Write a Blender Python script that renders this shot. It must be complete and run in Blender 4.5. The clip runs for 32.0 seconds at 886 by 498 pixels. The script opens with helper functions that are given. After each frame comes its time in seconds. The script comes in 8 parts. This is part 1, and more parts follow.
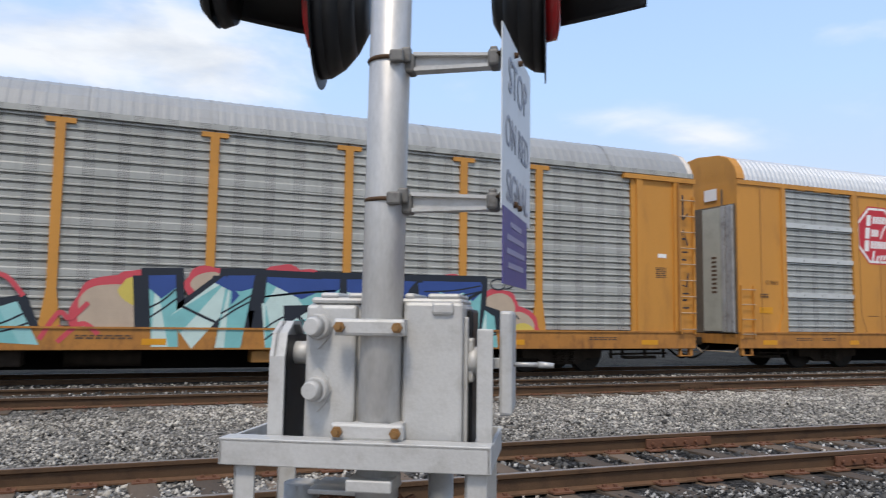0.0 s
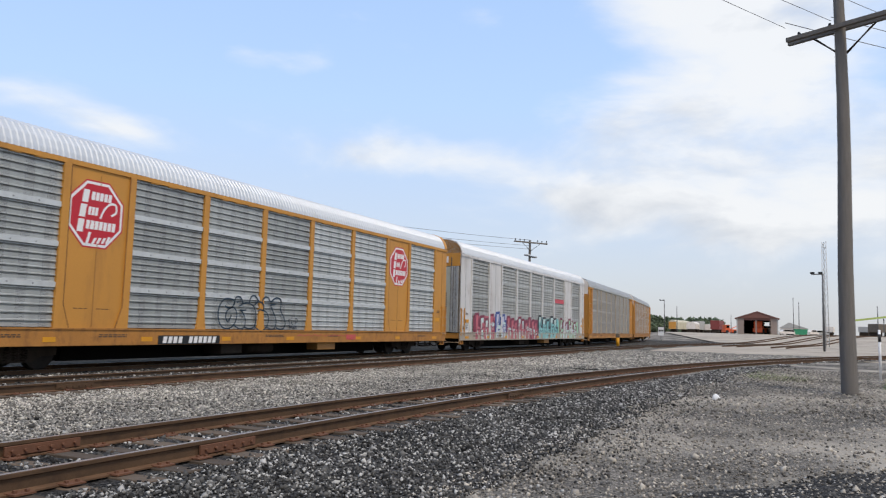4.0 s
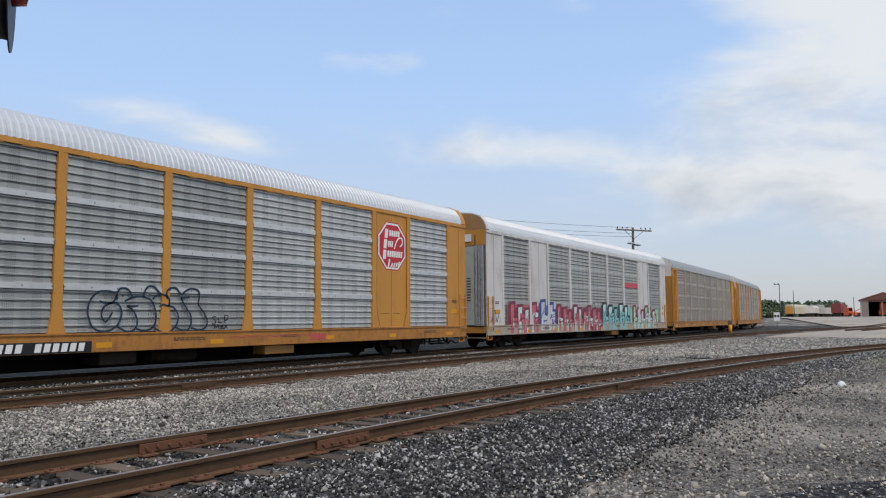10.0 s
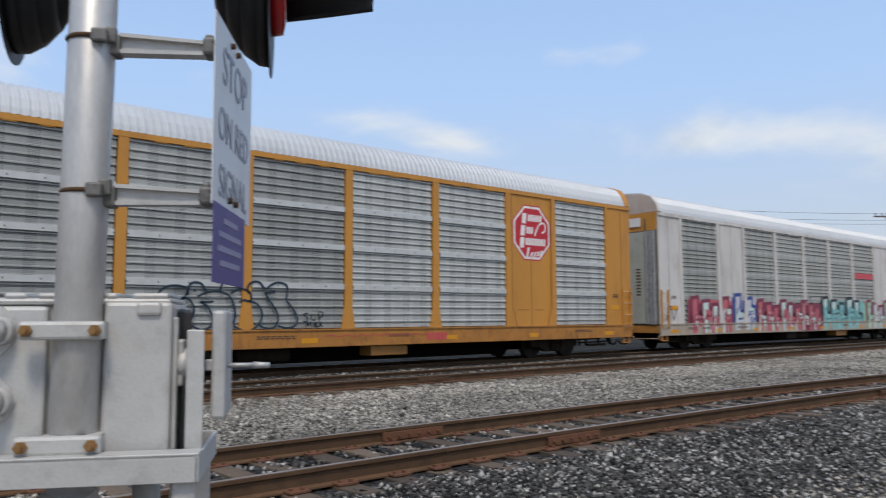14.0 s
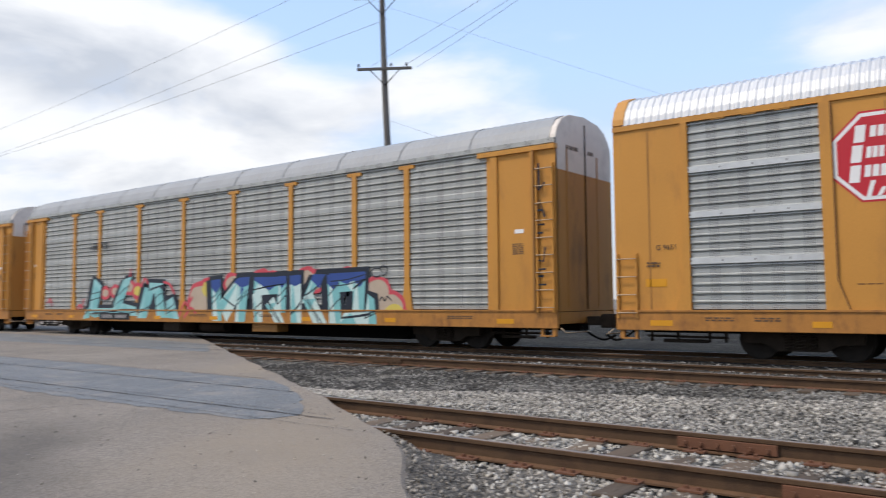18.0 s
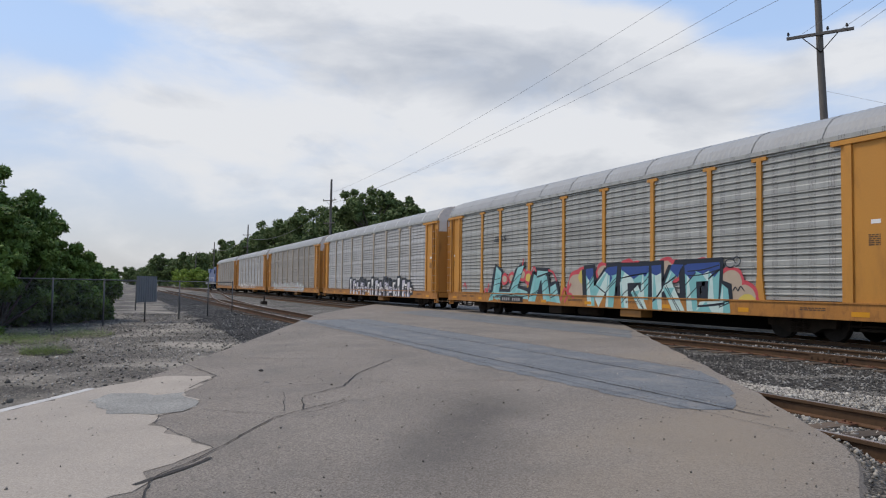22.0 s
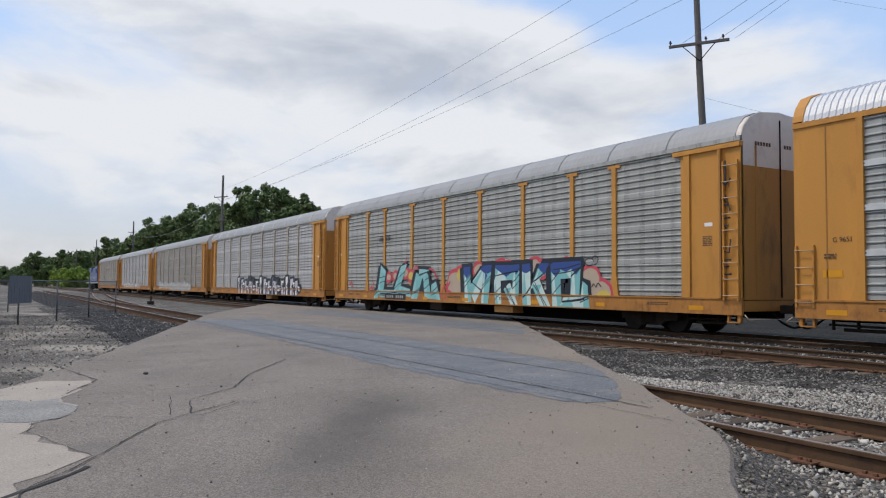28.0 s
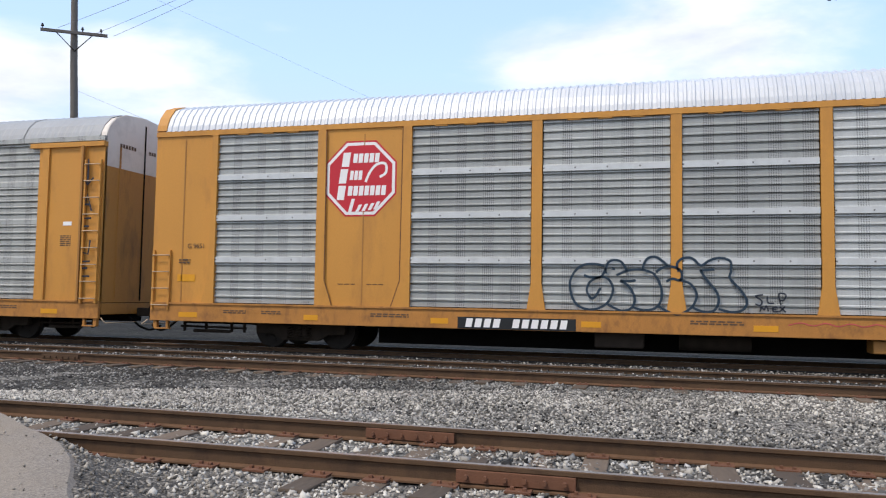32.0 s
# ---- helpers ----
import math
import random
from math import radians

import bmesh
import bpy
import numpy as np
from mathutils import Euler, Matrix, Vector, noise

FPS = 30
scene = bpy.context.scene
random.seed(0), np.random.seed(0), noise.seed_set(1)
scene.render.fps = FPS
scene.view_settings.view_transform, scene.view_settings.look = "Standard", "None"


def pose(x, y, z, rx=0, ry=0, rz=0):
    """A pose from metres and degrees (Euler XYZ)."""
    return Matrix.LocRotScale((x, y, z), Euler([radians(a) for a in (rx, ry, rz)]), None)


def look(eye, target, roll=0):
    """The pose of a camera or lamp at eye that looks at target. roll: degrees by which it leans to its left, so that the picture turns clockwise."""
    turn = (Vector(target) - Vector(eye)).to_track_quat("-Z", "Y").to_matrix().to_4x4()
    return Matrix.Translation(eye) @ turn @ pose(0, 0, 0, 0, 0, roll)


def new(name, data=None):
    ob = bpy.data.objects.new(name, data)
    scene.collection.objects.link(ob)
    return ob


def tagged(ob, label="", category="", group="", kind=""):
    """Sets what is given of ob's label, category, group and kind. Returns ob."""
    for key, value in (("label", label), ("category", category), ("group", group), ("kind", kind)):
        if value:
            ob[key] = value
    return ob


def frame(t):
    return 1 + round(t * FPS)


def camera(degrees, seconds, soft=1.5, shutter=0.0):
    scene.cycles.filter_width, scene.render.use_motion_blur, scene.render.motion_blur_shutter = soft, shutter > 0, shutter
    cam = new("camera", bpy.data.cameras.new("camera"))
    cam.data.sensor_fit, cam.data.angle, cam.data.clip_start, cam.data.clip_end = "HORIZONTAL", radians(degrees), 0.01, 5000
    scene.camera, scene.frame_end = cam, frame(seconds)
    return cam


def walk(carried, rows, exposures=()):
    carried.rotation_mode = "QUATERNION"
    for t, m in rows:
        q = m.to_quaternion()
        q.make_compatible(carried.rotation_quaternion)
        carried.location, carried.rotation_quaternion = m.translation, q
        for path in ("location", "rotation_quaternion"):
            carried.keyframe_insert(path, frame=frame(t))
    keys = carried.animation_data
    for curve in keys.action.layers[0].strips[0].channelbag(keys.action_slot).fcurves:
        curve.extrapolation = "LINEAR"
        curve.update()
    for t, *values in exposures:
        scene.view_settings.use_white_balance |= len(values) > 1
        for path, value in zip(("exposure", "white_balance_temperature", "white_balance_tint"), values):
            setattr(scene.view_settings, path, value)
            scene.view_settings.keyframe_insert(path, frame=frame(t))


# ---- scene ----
cam = camera(59.66, 32.0, soft=1.12, shutter=0.3)
PATH = [
    (0, pose(0.062, -0.007, 1.29, 95.14, -0.79, -22.63)),
    (0.5, pose(0.094, -0.021, 1.29, 95.66, 0.11, -28.41)),
    (1, pose(0.121, -0.036, 1.29, 95.76, -0.20, -34.42)),
    (1.5, pose(0.121, -0.033, 1.29, 95.66, -0.36, -40.43)),
    (2, pose(0.122, -0.028, 1.29, 95.84, -0.87, -46.29)),
    (2.5, pose(0.137, -0.038, 1.29, 96.01, -1.02, -51.43)),
    (3, pose(0.152, -0.05, 1.29, 96.27, -1.06, -57.03)),
    (3.5, pose(0.165, -0.062, 1.29, 96.21, -0.96, -61.41)),
    (4, pose(0.175, -0.074, 1.29, 95.76, -1.40, -65.33)),
    (4.5, pose(0.178, -0.077, 1.29, 95.71, -0.72, -66.52)),
    (6.5, pose(0.176, -0.074, 1.29, 95.69, -1.27, -65.38)),
    (7, pose(0.174, -0.072, 1.29, 95.65, -1.25, -64.75)),
    (7.5, pose(0.171, -0.068, 1.29, 95.54, -1.13, -63.45)),
    (8, pose(0.163, -0.06, 1.29, 96.03, -1.09, -60.70)),
    (8.5, pose(0.153, -0.051, 1.29, 96.17, -0.47, -57.18)),
    (9, pose(0.151, -0.049, 1.29, 95.61, -0.30, -56.35)),
    (9.5, pose(0.153, -0.05, 1.29, 95.44, -0.08, -56.97)),
    (10, pose(0.155, -0.052, 1.29, 95.24, 0.37, -57.73)),
    (10.5, pose(0.154, -0.052, 1.29, 95.11, 0.42, -57.55)),
    (11, pose(0.153, -0.05, 1.29, 94.96, -0.01, -56.97)),
    (11.5, pose(0.154, -0.052, 1.29, 95.07, 0.27, -57.51)),
    (12, pose(0.158, -0.055, 1.29, 94.92, 0.01, -58.75)),
    (12.5, pose(0.156, -0.054, 1.29, 94.70, 0.00, -58.19)),
    (13, pose(0.158, -0.058, 1.29, 94.59, -0.05, -57.34)),
    (13.5, pose(0.143, -0.046, 1.29, 94.73, 0.40, -50.59)),
    (14, pose(0.133, -0.045, 1.29, 95.11, 0.25, -41.14)),
    (14.5, pose(0.122, -0.036, 1.29, 95.42, 0.40, -31.66)),
    (15, pose(0.09, -0.019, 1.29, 95.16, -0.11, -20.92)),
    (15.5, pose(0.036, -0.003, 1.29, 95.58, -0.02, -12.85)),
    (17.5, pose(-0.198, -0.052, 1.29, 94.38, -0.45, 26.44)),
    (18, pose(-0.234, -0.074, 1.29, 93.81, 0.49, 37.40)),
    (18.5, pose(-0.259, -0.095, 1.29, 94.02, 0.20, 45.76)),
    (19, pose(-0.277, -0.116, 1.29, 93.88, 0.11, 52.83)),
    (19.5, pose(-0.29, -0.136, 1.29, 93.52, -0.10, 58.82)),
    (20, pose(-0.299, -0.152, 1.29, 93.40, -0.46, 63.49)),
    (20.5, pose(-0.304, -0.162, 1.29, 93.17, -0.62, 66.47)),
    (21, pose(-0.305, -0.165, 1.29, 92.77, -1.02, 67.30)),
    (21.5, pose(-0.305, -0.165, 1.29, 92.80, -0.86, 67.36)),
    (22, pose(-0.305, -0.166, 1.29, 92.82, -0.76, 67.60)),
    (22.5, pose(-0.305, -0.166, 1.29, 92.97, -0.48, 67.47)),
    (23, pose(-0.305, -0.165, 1.29, 93.37, -0.22, 67.36)),
    (23.5, pose(-0.304, -0.163, 1.29, 93.22, -0.42, 66.76)),
    (24, pose(-0.304, -0.163, 1.29, 93.49, 0.00, 66.75)),
    (24.5, pose(-0.302, -0.159, 1.29, 93.81, -0.08, 65.76)),
    (26.5, pose(-0.298, -0.151, 1.29, 94.49, -0.39, 63.30)),
    (27, pose(-0.296, -0.146, 1.29, 93.85, -0.15, 61.92)),
    (27.5, pose(-0.294, -0.143, 1.29, 93.38, -0.44, 61.05)),
    (28, pose(-0.292, -0.14, 1.29, 92.76, -0.42, 59.95)),
    (28.5, pose(-0.289, -0.134, 1.29, 92.82, -0.44, 58.42)),
    (29, pose(-0.281, -0.122, 1.29, 93.14, -0.43, 54.50)),
    (29.5, pose(-0.292, -0.099, 1.29, 93.51, -1.32, 46.94)),
    (30, pose(-0.287, -0.069, 1.29, 93.03, -1.33, 34.82)),
    (30.5, pose(-0.254, -0.05, 1.29, 92.74, -1.29, 24.71)),
    (31, pose(-0.235, -0.042, 1.29, 92.60, -1.21, 19.62)),
    (31.5, pose(-0.228, -0.04, 1.29, 92.83, -0.48, 17.42)),
    (32, pose(-0.221, -0.038, 1.29, 93.51, -0.92, 15.53)),
]
walk(cam, PATH, exposures=((0.0, 0.52, 6850, 11), (2.0, 0.48, 6950, 11), (4.0, 0.46, 6950, 11), (9.0, 0.27, 6850, 10), (13.0, 0.27, 6850, 10), (15.0, 0.24, 6750, 10), (16.5, 0.4, 6850, 11), (18.0, 0.6, 7000, 12), (18.6, 0.58, 7000, 12), (20.0, 0.45, 7000, 12), (21.0, 0.36, 7000, 12), (22.5, 0.2, 6900, 12), (28.0, 0.3, 6900, 12), (29.0, 0.5, 7000, 12), (30.0, 0.53, 6880, 12), (31.0, 0.61, 6880, 12), (32.0, 0.74, 6880, 12)))

# metres that the train has rolled towards -x, by seconds
ROLLED = [
    (0, -0.000), (0.5, 0.856), (1, 1.710), (1.5, 2.561), (2, 3.404), (2.5, 4.235),
    (3, 5.050), (3.5, 5.846), (4, 6.621), (4.5, 7.374), (6.5, 10.294), (7, 11.001),
    (7.5, 11.684), (8, 12.347), (8.5, 12.992), (9, 13.622), (9.5, 14.240), (10, 14.846),
    (10.5, 15.441), (11, 16.024), (11.5, 16.597), (12, 17.160), (12.5, 17.715), (13, 18.262),
    (13.5, 18.801), (14, 19.330), (14.5, 19.847), (15, 20.351), (15.5, 20.841), (17.5, 22.752),
    (18, 23.218), (18.5, 23.669), (19, 24.104), (19.5, 24.519), (20, 24.910), (20.5, 25.272),
    (21, 25.603), (21.5, 25.901), (22, 26.164), (22.5, 26.393), (23, 26.589), (23.5, 26.752),
    (24, 26.884), (24.5, 26.987), (26.5, 27.287), (27, 27.343), (27.5, 27.383), (28, 27.409),
    (28.5, 27.426), (29, 27.437), (29.5, 27.446), (30, 27.458), (30.5, 27.477), (31, 27.503),
    (31.5, 27.536), (32, 27.572),
]

# ---- light ----
SUN_EL, SUN_AZ = radians(58), radians(215)
world = bpy.data.worlds.new("sky_world")
scene.world = world
world.use_nodes = True
CLOUD_AT = (3.7, 1.3, 0.4)
# cloud banks and their grey undersides: bearing, height, half width, half height (degrees), weight
BANKS = [
    (88, 17, 12, 8, 0.9), (81, 22, 6, 4, 0.35), (92, 10, 10, 4, 0.4), (64, 12.6, 6, 1.6, 0.7), (76, 9.5, 14, 2.2, 0.5), (85, 7, 12, 2.5, 0.35),
    (59, 22.5, 4, 1.8, 0.5), (67, 23, 3, 1.6, 0.45), (62, 20, 2, 1.5, 0.4), (50, 18.8, 2.2, 0.9, 0.4), (54.5, 19, 2.8, 1.2, 0.4), (41.5, 13, 4, 1.2, 0.65), (36, 14.5, 4, 1.3, 0.5),
    (2, 18, 12, 3.4, 0.85), (-8, 17, 6, 3, 0.45), (-38, 16, 6, 3.5, 0.7), (-30, 12, 6, 2.2, 0.45), (-50, 15, 9, 5, 0.7), (-60, 20, 11, 4, 0.45), (-76, 22, 16, 4.5, 0.85),
    (-70, 14, 14, 5, 0.75), (-54, 9, 14, 3.5, 0.7), (-88, 11.5, 9, 3, 0.65), (-80, 14, 28, 13, 0.4), (-78, 6.5, 14, 2.2, 0.45), (-50, 22.5, 7, 2.0, -0.7), (-94, 16.5, 4, 2.0, -0.35), (-85, 20, 9, 3.0, 0.3), (-44, 18.5, 9, 2.6, -0.6), (-53.5, 18, 2.6, 1.5, 0.55),
]
GREY_BASES = [(-72, 16.8, 13, 2.4, 1.0), (-61, 14.2, 7, 1.5, 0.6), (-87, 12.6, 4, 1.1, 0.6), (-64, 8.5, 6, 1.2, 0.35), (88, 12.5, 8, 1.6, 0.3), (80, 8, 10, 1.2, 0.3)]


def build_sky():
    nt = world.node_tree
    nt.nodes.clear()
    N, L = nt.nodes.new, nt.links.new
    out, bg = N("ShaderNodeOutputWorld"), N("ShaderNodeBackground")
    sky = N("ShaderNodeTexSky")
    sky.sky_type, sky.sun_disc = "NISHITA", False
    sky.sun_elevation, sky.sun_rotation = SUN_EL, SUN_AZ
    sky.air_density, sky.dust_density, sky.ozone_density = 1.0, 2.0, 1.5
    co, sep = N("ShaderNodeTexCoord"), N("ShaderNodeSeparateXYZ")
    L(co.outputs["Generated"], sep.inputs[0])

    def m(op, a, b, clamp=False):
        n = N("ShaderNodeMath")
        n.operation, n.use_clamp = op, clamp
        for s, v in zip(n.inputs, (a, b)):
            if isinstance(v, (int, float)):
                s.default_value = v
            else:
                L(v, s)
        return n.outputs[0]

    # thin haze over the clear blue, paler towards the horizon
    haze = N("ShaderNodeValToRGB")
    he = haze.color_ramp.elements
    he[0].position, he[0].color = 0.0, (3.8, 4.05, 4.4, 1)
    he[1].position, he[1].color = 0.75, (1.7, 3.1, 6.0, 1)
    mid = he.new(0.28)
    mid.color = (2.9, 4.3, 6.75, 1)
    L(sep.outputs[2], haze.inputs[0])
    blue = N("ShaderNodeMix")
    blue.data_type = "RGBA"
    blue.inputs["Factor"].default_value = 0.8
    L(sky.outputs[0], blue.inputs["A"])
    L(haze.outputs[0], blue.inputs["B"])
    # clouds: billows on a flattened dome, gathered into banks by bearing and height (degrees)
    up = m("ADD", m("MAXIMUM", sep.outputs[2], 0.0), 0.55)
    flat = N("ShaderNodeCombineXYZ")
    L(m("DIVIDE", sep.outputs[0], up), flat.inputs[0])
    L(m("DIVIDE", sep.outputs[1], up), flat.inputs[1])
    L(m("MULTIPLY", sep.outputs[2], 2.6), flat.inputs[2])

    def billow(shift, scale, detail, rough):
        mv, n = N("ShaderNodeMapping"), N("ShaderNodeTexNoise")
        mv.inputs["Location"].default_value = [a + b for a, b in zip(CLOUD_AT, shift)]
        L(flat.outputs[0], mv.inputs[0])
        n.inputs["Scale"].default_value, n.inputs["Detail"].default_value = scale, detail
        n.inputs["Roughness"].default_value, n.inputs["Distortion"].default_value = rough, 0.25
        L(mv.outputs[0], n.inputs["Vector"])
        return n.outputs[0]

    d0, d1 = billow((0, 0, 0), 3.4, 9, 0.55), billow((0.03, 0.02, 0.09), 3.4, 9, 0.55)
    place = N("ShaderNodeCombineXYZ")
    L(m("MULTIPLY", m("ARCTAN2", sep.outputs[0], sep.outputs[1]), 57.2958), place.inputs[0])
    L(m("MULTIPLY", m("ARCSINE", sep.outputs[2], 0.0), 57.2958), place.inputs[1])

    def bank(rows):
        total = None
        for az, el, wide, high, weight in rows:
            sub, div, dot = N("ShaderNodeVectorMath"), N("ShaderNodeVectorMath"), N("ShaderNodeVectorMath")
            sub.operation, div.operation, dot.operation = "SUBTRACT", "DIVIDE", "DOT_PRODUCT"
            L(place.outputs[0], sub.inputs[0])
            sub.inputs[1].default_value = (az, el, 0)
            L(sub.outputs[0], div.inputs[0])
            div.inputs[1].default_value = (wide, high, 1)
            L(div.outputs[0], dot.inputs[0])
            L(div.outputs[0], dot.inputs[1])
            g = m("MULTIPLY", m("EXPONENT", m("MULTIPLY", dot.outputs["Value"], -1.0), 0.0), weight)
            total = g if total is None else m("ADD", total, g)
        return total

    gathered = bank(BANKS)
    behind = m("ADD", m("MULTIPLY", m("MAXIMUM", m("MULTIPLY", sep.outputs[1], -1.0), 0.0), 0.6), m("MULTIPLY", m("MAXIMUM", m("SUBTRACT", sep.outputs[2], 0.45), 0.0), 0.8))
    cover = N("ShaderNodeMapRange")
    cover.interpolation_type = "SMOOTHSTEP"
    cover.inputs[1].default_value, cover.inputs[2].default_value = 0.15, 1.0
    L(m("ADD", m("ADD", gathered, behind), m("MULTIPLY", m("SUBTRACT", d0, 0.5), 2.2)), cover.inputs[0])
    tint = N("ShaderNodeValToRGB")
    tint.color_ramp.elements[0].position, tint.color_ramp.elements[0].color = 0.28, (5.02, 5.32, 5.68, 1)
    tint.color_ramp.elements[1].position, tint.color_ramp.elements[1].color = 0.95, (2.98, 3.34, 3.9, 1)
    L(m("ADD", m("ADD", m("MULTIPLY", bank(GREY_BASES), 0.62), 0.25), m("ADD", m("MULTIPLY", m("SUBTRACT", d1, d0), 2.3), m("MULTIPLY", m("SUBTRACT", d0, 0.5), 1.2))), tint.inputs[0])
    mix = N("ShaderNodeMix")
    mix.data_type = "RGBA"
    L(m("MULTIPLY", cover.outputs[0], 0.9), mix.inputs["Factor"])
    L(blue.outputs["Result"], mix.inputs["A"])
    L(tint.outputs[0], mix.inputs["B"])
    L(mix.outputs["Result"], bg.inputs[0])
    bg.inputs[1].default_value = 0.13
    L(bg.outputs[0], out.inputs[0])


build_sky()
sun = new("sun", bpy.data.lights.new("sun", "SUN"))
sun.data.energy, sun.data.angle, sun.data.color = 1.75, radians(11.0), (1.0, 0.93, 0.83)
sun.matrix_world = look((-30, -40, 80), (0, 0, 0))


# ---- materials ----
def mat(name, col, rough=0.6, metal=0.0, var=0.12, scale=3.0, bump=0.0, fine=60.0, dirt=None, dirt_amt=0.0, stretch=(1, 1, 1), spec=0.4, rnd=0.0, speck=0.0, speck_size=0.014):
    """Base colour with large blotches, fine grain, optional streaks of dirt and bump."""
    mt = bpy.data.materials.new(name)
    mt.use_nodes = True
    nt = mt.node_tree
    N, L = nt.nodes.new, nt.links.new
    b = nt.nodes["Principled BSDF"]
    b.inputs["Metallic"].default_value = metal
    b.inputs["Specular IOR Level"].default_value = spec
    co, mp = N("ShaderNodeTexCoord"), N("ShaderNodeMapping")
    mp.inputs["Scale"].default_value = stretch
    L(co.outputs["Object"], mp.inputs[0])
    big, small = N("ShaderNodeTexNoise"), N("ShaderNodeTexNoise")
    big.inputs["Scale"].default_value, big.inputs["Detail"].default_value = scale, 6
    small.inputs["Scale"].default_value, small.inputs["Detail"].default_value = fine, 3
    for n in (big, small):
        L(mp.outputs[0], n.inputs["Vector"])
    mr = N("ShaderNodeMapRange")
    mr.inputs[1].default_value, mr.inputs[2].default_value = 0.25, 0.75
    mr.inputs[3].default_value, mr.inputs[4].default_value = 1 - var, 1 + var
    av = N("ShaderNodeMix")
    av.inputs["Factor"].default_value = 0.4
    L(big.outputs[0], av.inputs["A"])
    L(small.outputs[0], av.inputs["B"])
    L(av.outputs[0], mr.inputs[0])
    scl = N("ShaderNodeVectorMath")
    scl.operation = "SCALE"
    scl.inputs[0].default_value = col
    L(mr.outputs[0], scl.inputs["Scale"])
    last = scl.outputs[0]
    if speck:
        vo, sv, sr = N("ShaderNodeTexVoronoi"), N("ShaderNodeSeparateColor"), N("ShaderNodeMapRange")
        vo.inputs["Scale"].default_value = 1 / speck_size
        L(co.outputs["Object"], vo.inputs["Vector"])
        L(vo.outputs["Color"], sv.inputs[0])
        sr.inputs[3].default_value, sr.inputs[4].default_value = 1 - speck, 1 + speck
        L(sv.outputs[0], sr.inputs[0])
        s3 = N("ShaderNodeVectorMath")
        s3.operation = "SCALE"
        L(last, s3.inputs[0])
        L(sr.outputs[0], s3.inputs["Scale"])
        last = s3.outputs[0]
    if rnd:
        oi, rr = N("ShaderNodeObjectInfo"), N("ShaderNodeMapRange")
        rr.inputs[3].default_value, rr.inputs[4].default_value = 1 - rnd, 1 + rnd
        L(oi.outputs["Random"], rr.inputs[0])
        s2 = N("ShaderNodeVectorMath")
        s2.operation = "SCALE"
        L(last, s2.inputs[0])
        L(rr.outputs[0], s2.inputs["Scale"])
        last = s2.outputs[0]
    if dirt:
        dn, dm = N("ShaderNodeTexNoise"), N("ShaderNodeMapRange")
        dn.inputs["Scale"].default_value, dn.inputs["Detail"].default_value = scale * 1.7, 8
        dn.inputs["Roughness"].default_value = 0.65
        L(mp.outputs[0], dn.inputs["Vector"])
        dm.inputs[1].default_value, dm.inputs[2].default_value = 0.5, 0.72
        dm.inputs[4].default_value = dirt_amt
        L(dn.outputs[0], dm.inputs[0])
        mx = N("ShaderNodeMix")
        mx.data_type = "RGBA"
        L(dm.outputs[0], mx.inputs["Factor"])
        L(last, mx.inputs["A"])
        mx.inputs["B"].default_value = (*dirt, 1)
        last = mx.outputs["Result"]
    L(last, b.inputs["Base Color"])
    rg = N("ShaderNodeMapRange")
    rg.inputs[3].default_value, rg.inputs[4].default_value = max(0.05, rough - 0.12), min(1, rough + 0.12)
    L(big.outputs[0], rg.inputs[0])
    L(rg.outputs[0], b.inputs["Roughness"])
    if bump:
        bp = N("ShaderNodeBump")
        bp.inputs["Strength"].default_value, bp.inputs["Distance"].default_value = bump, 0.02
        L(small.outputs[0], bp.inputs["Height"])
        L(bp.outputs[0], b.inputs["Normal"])
    return mt


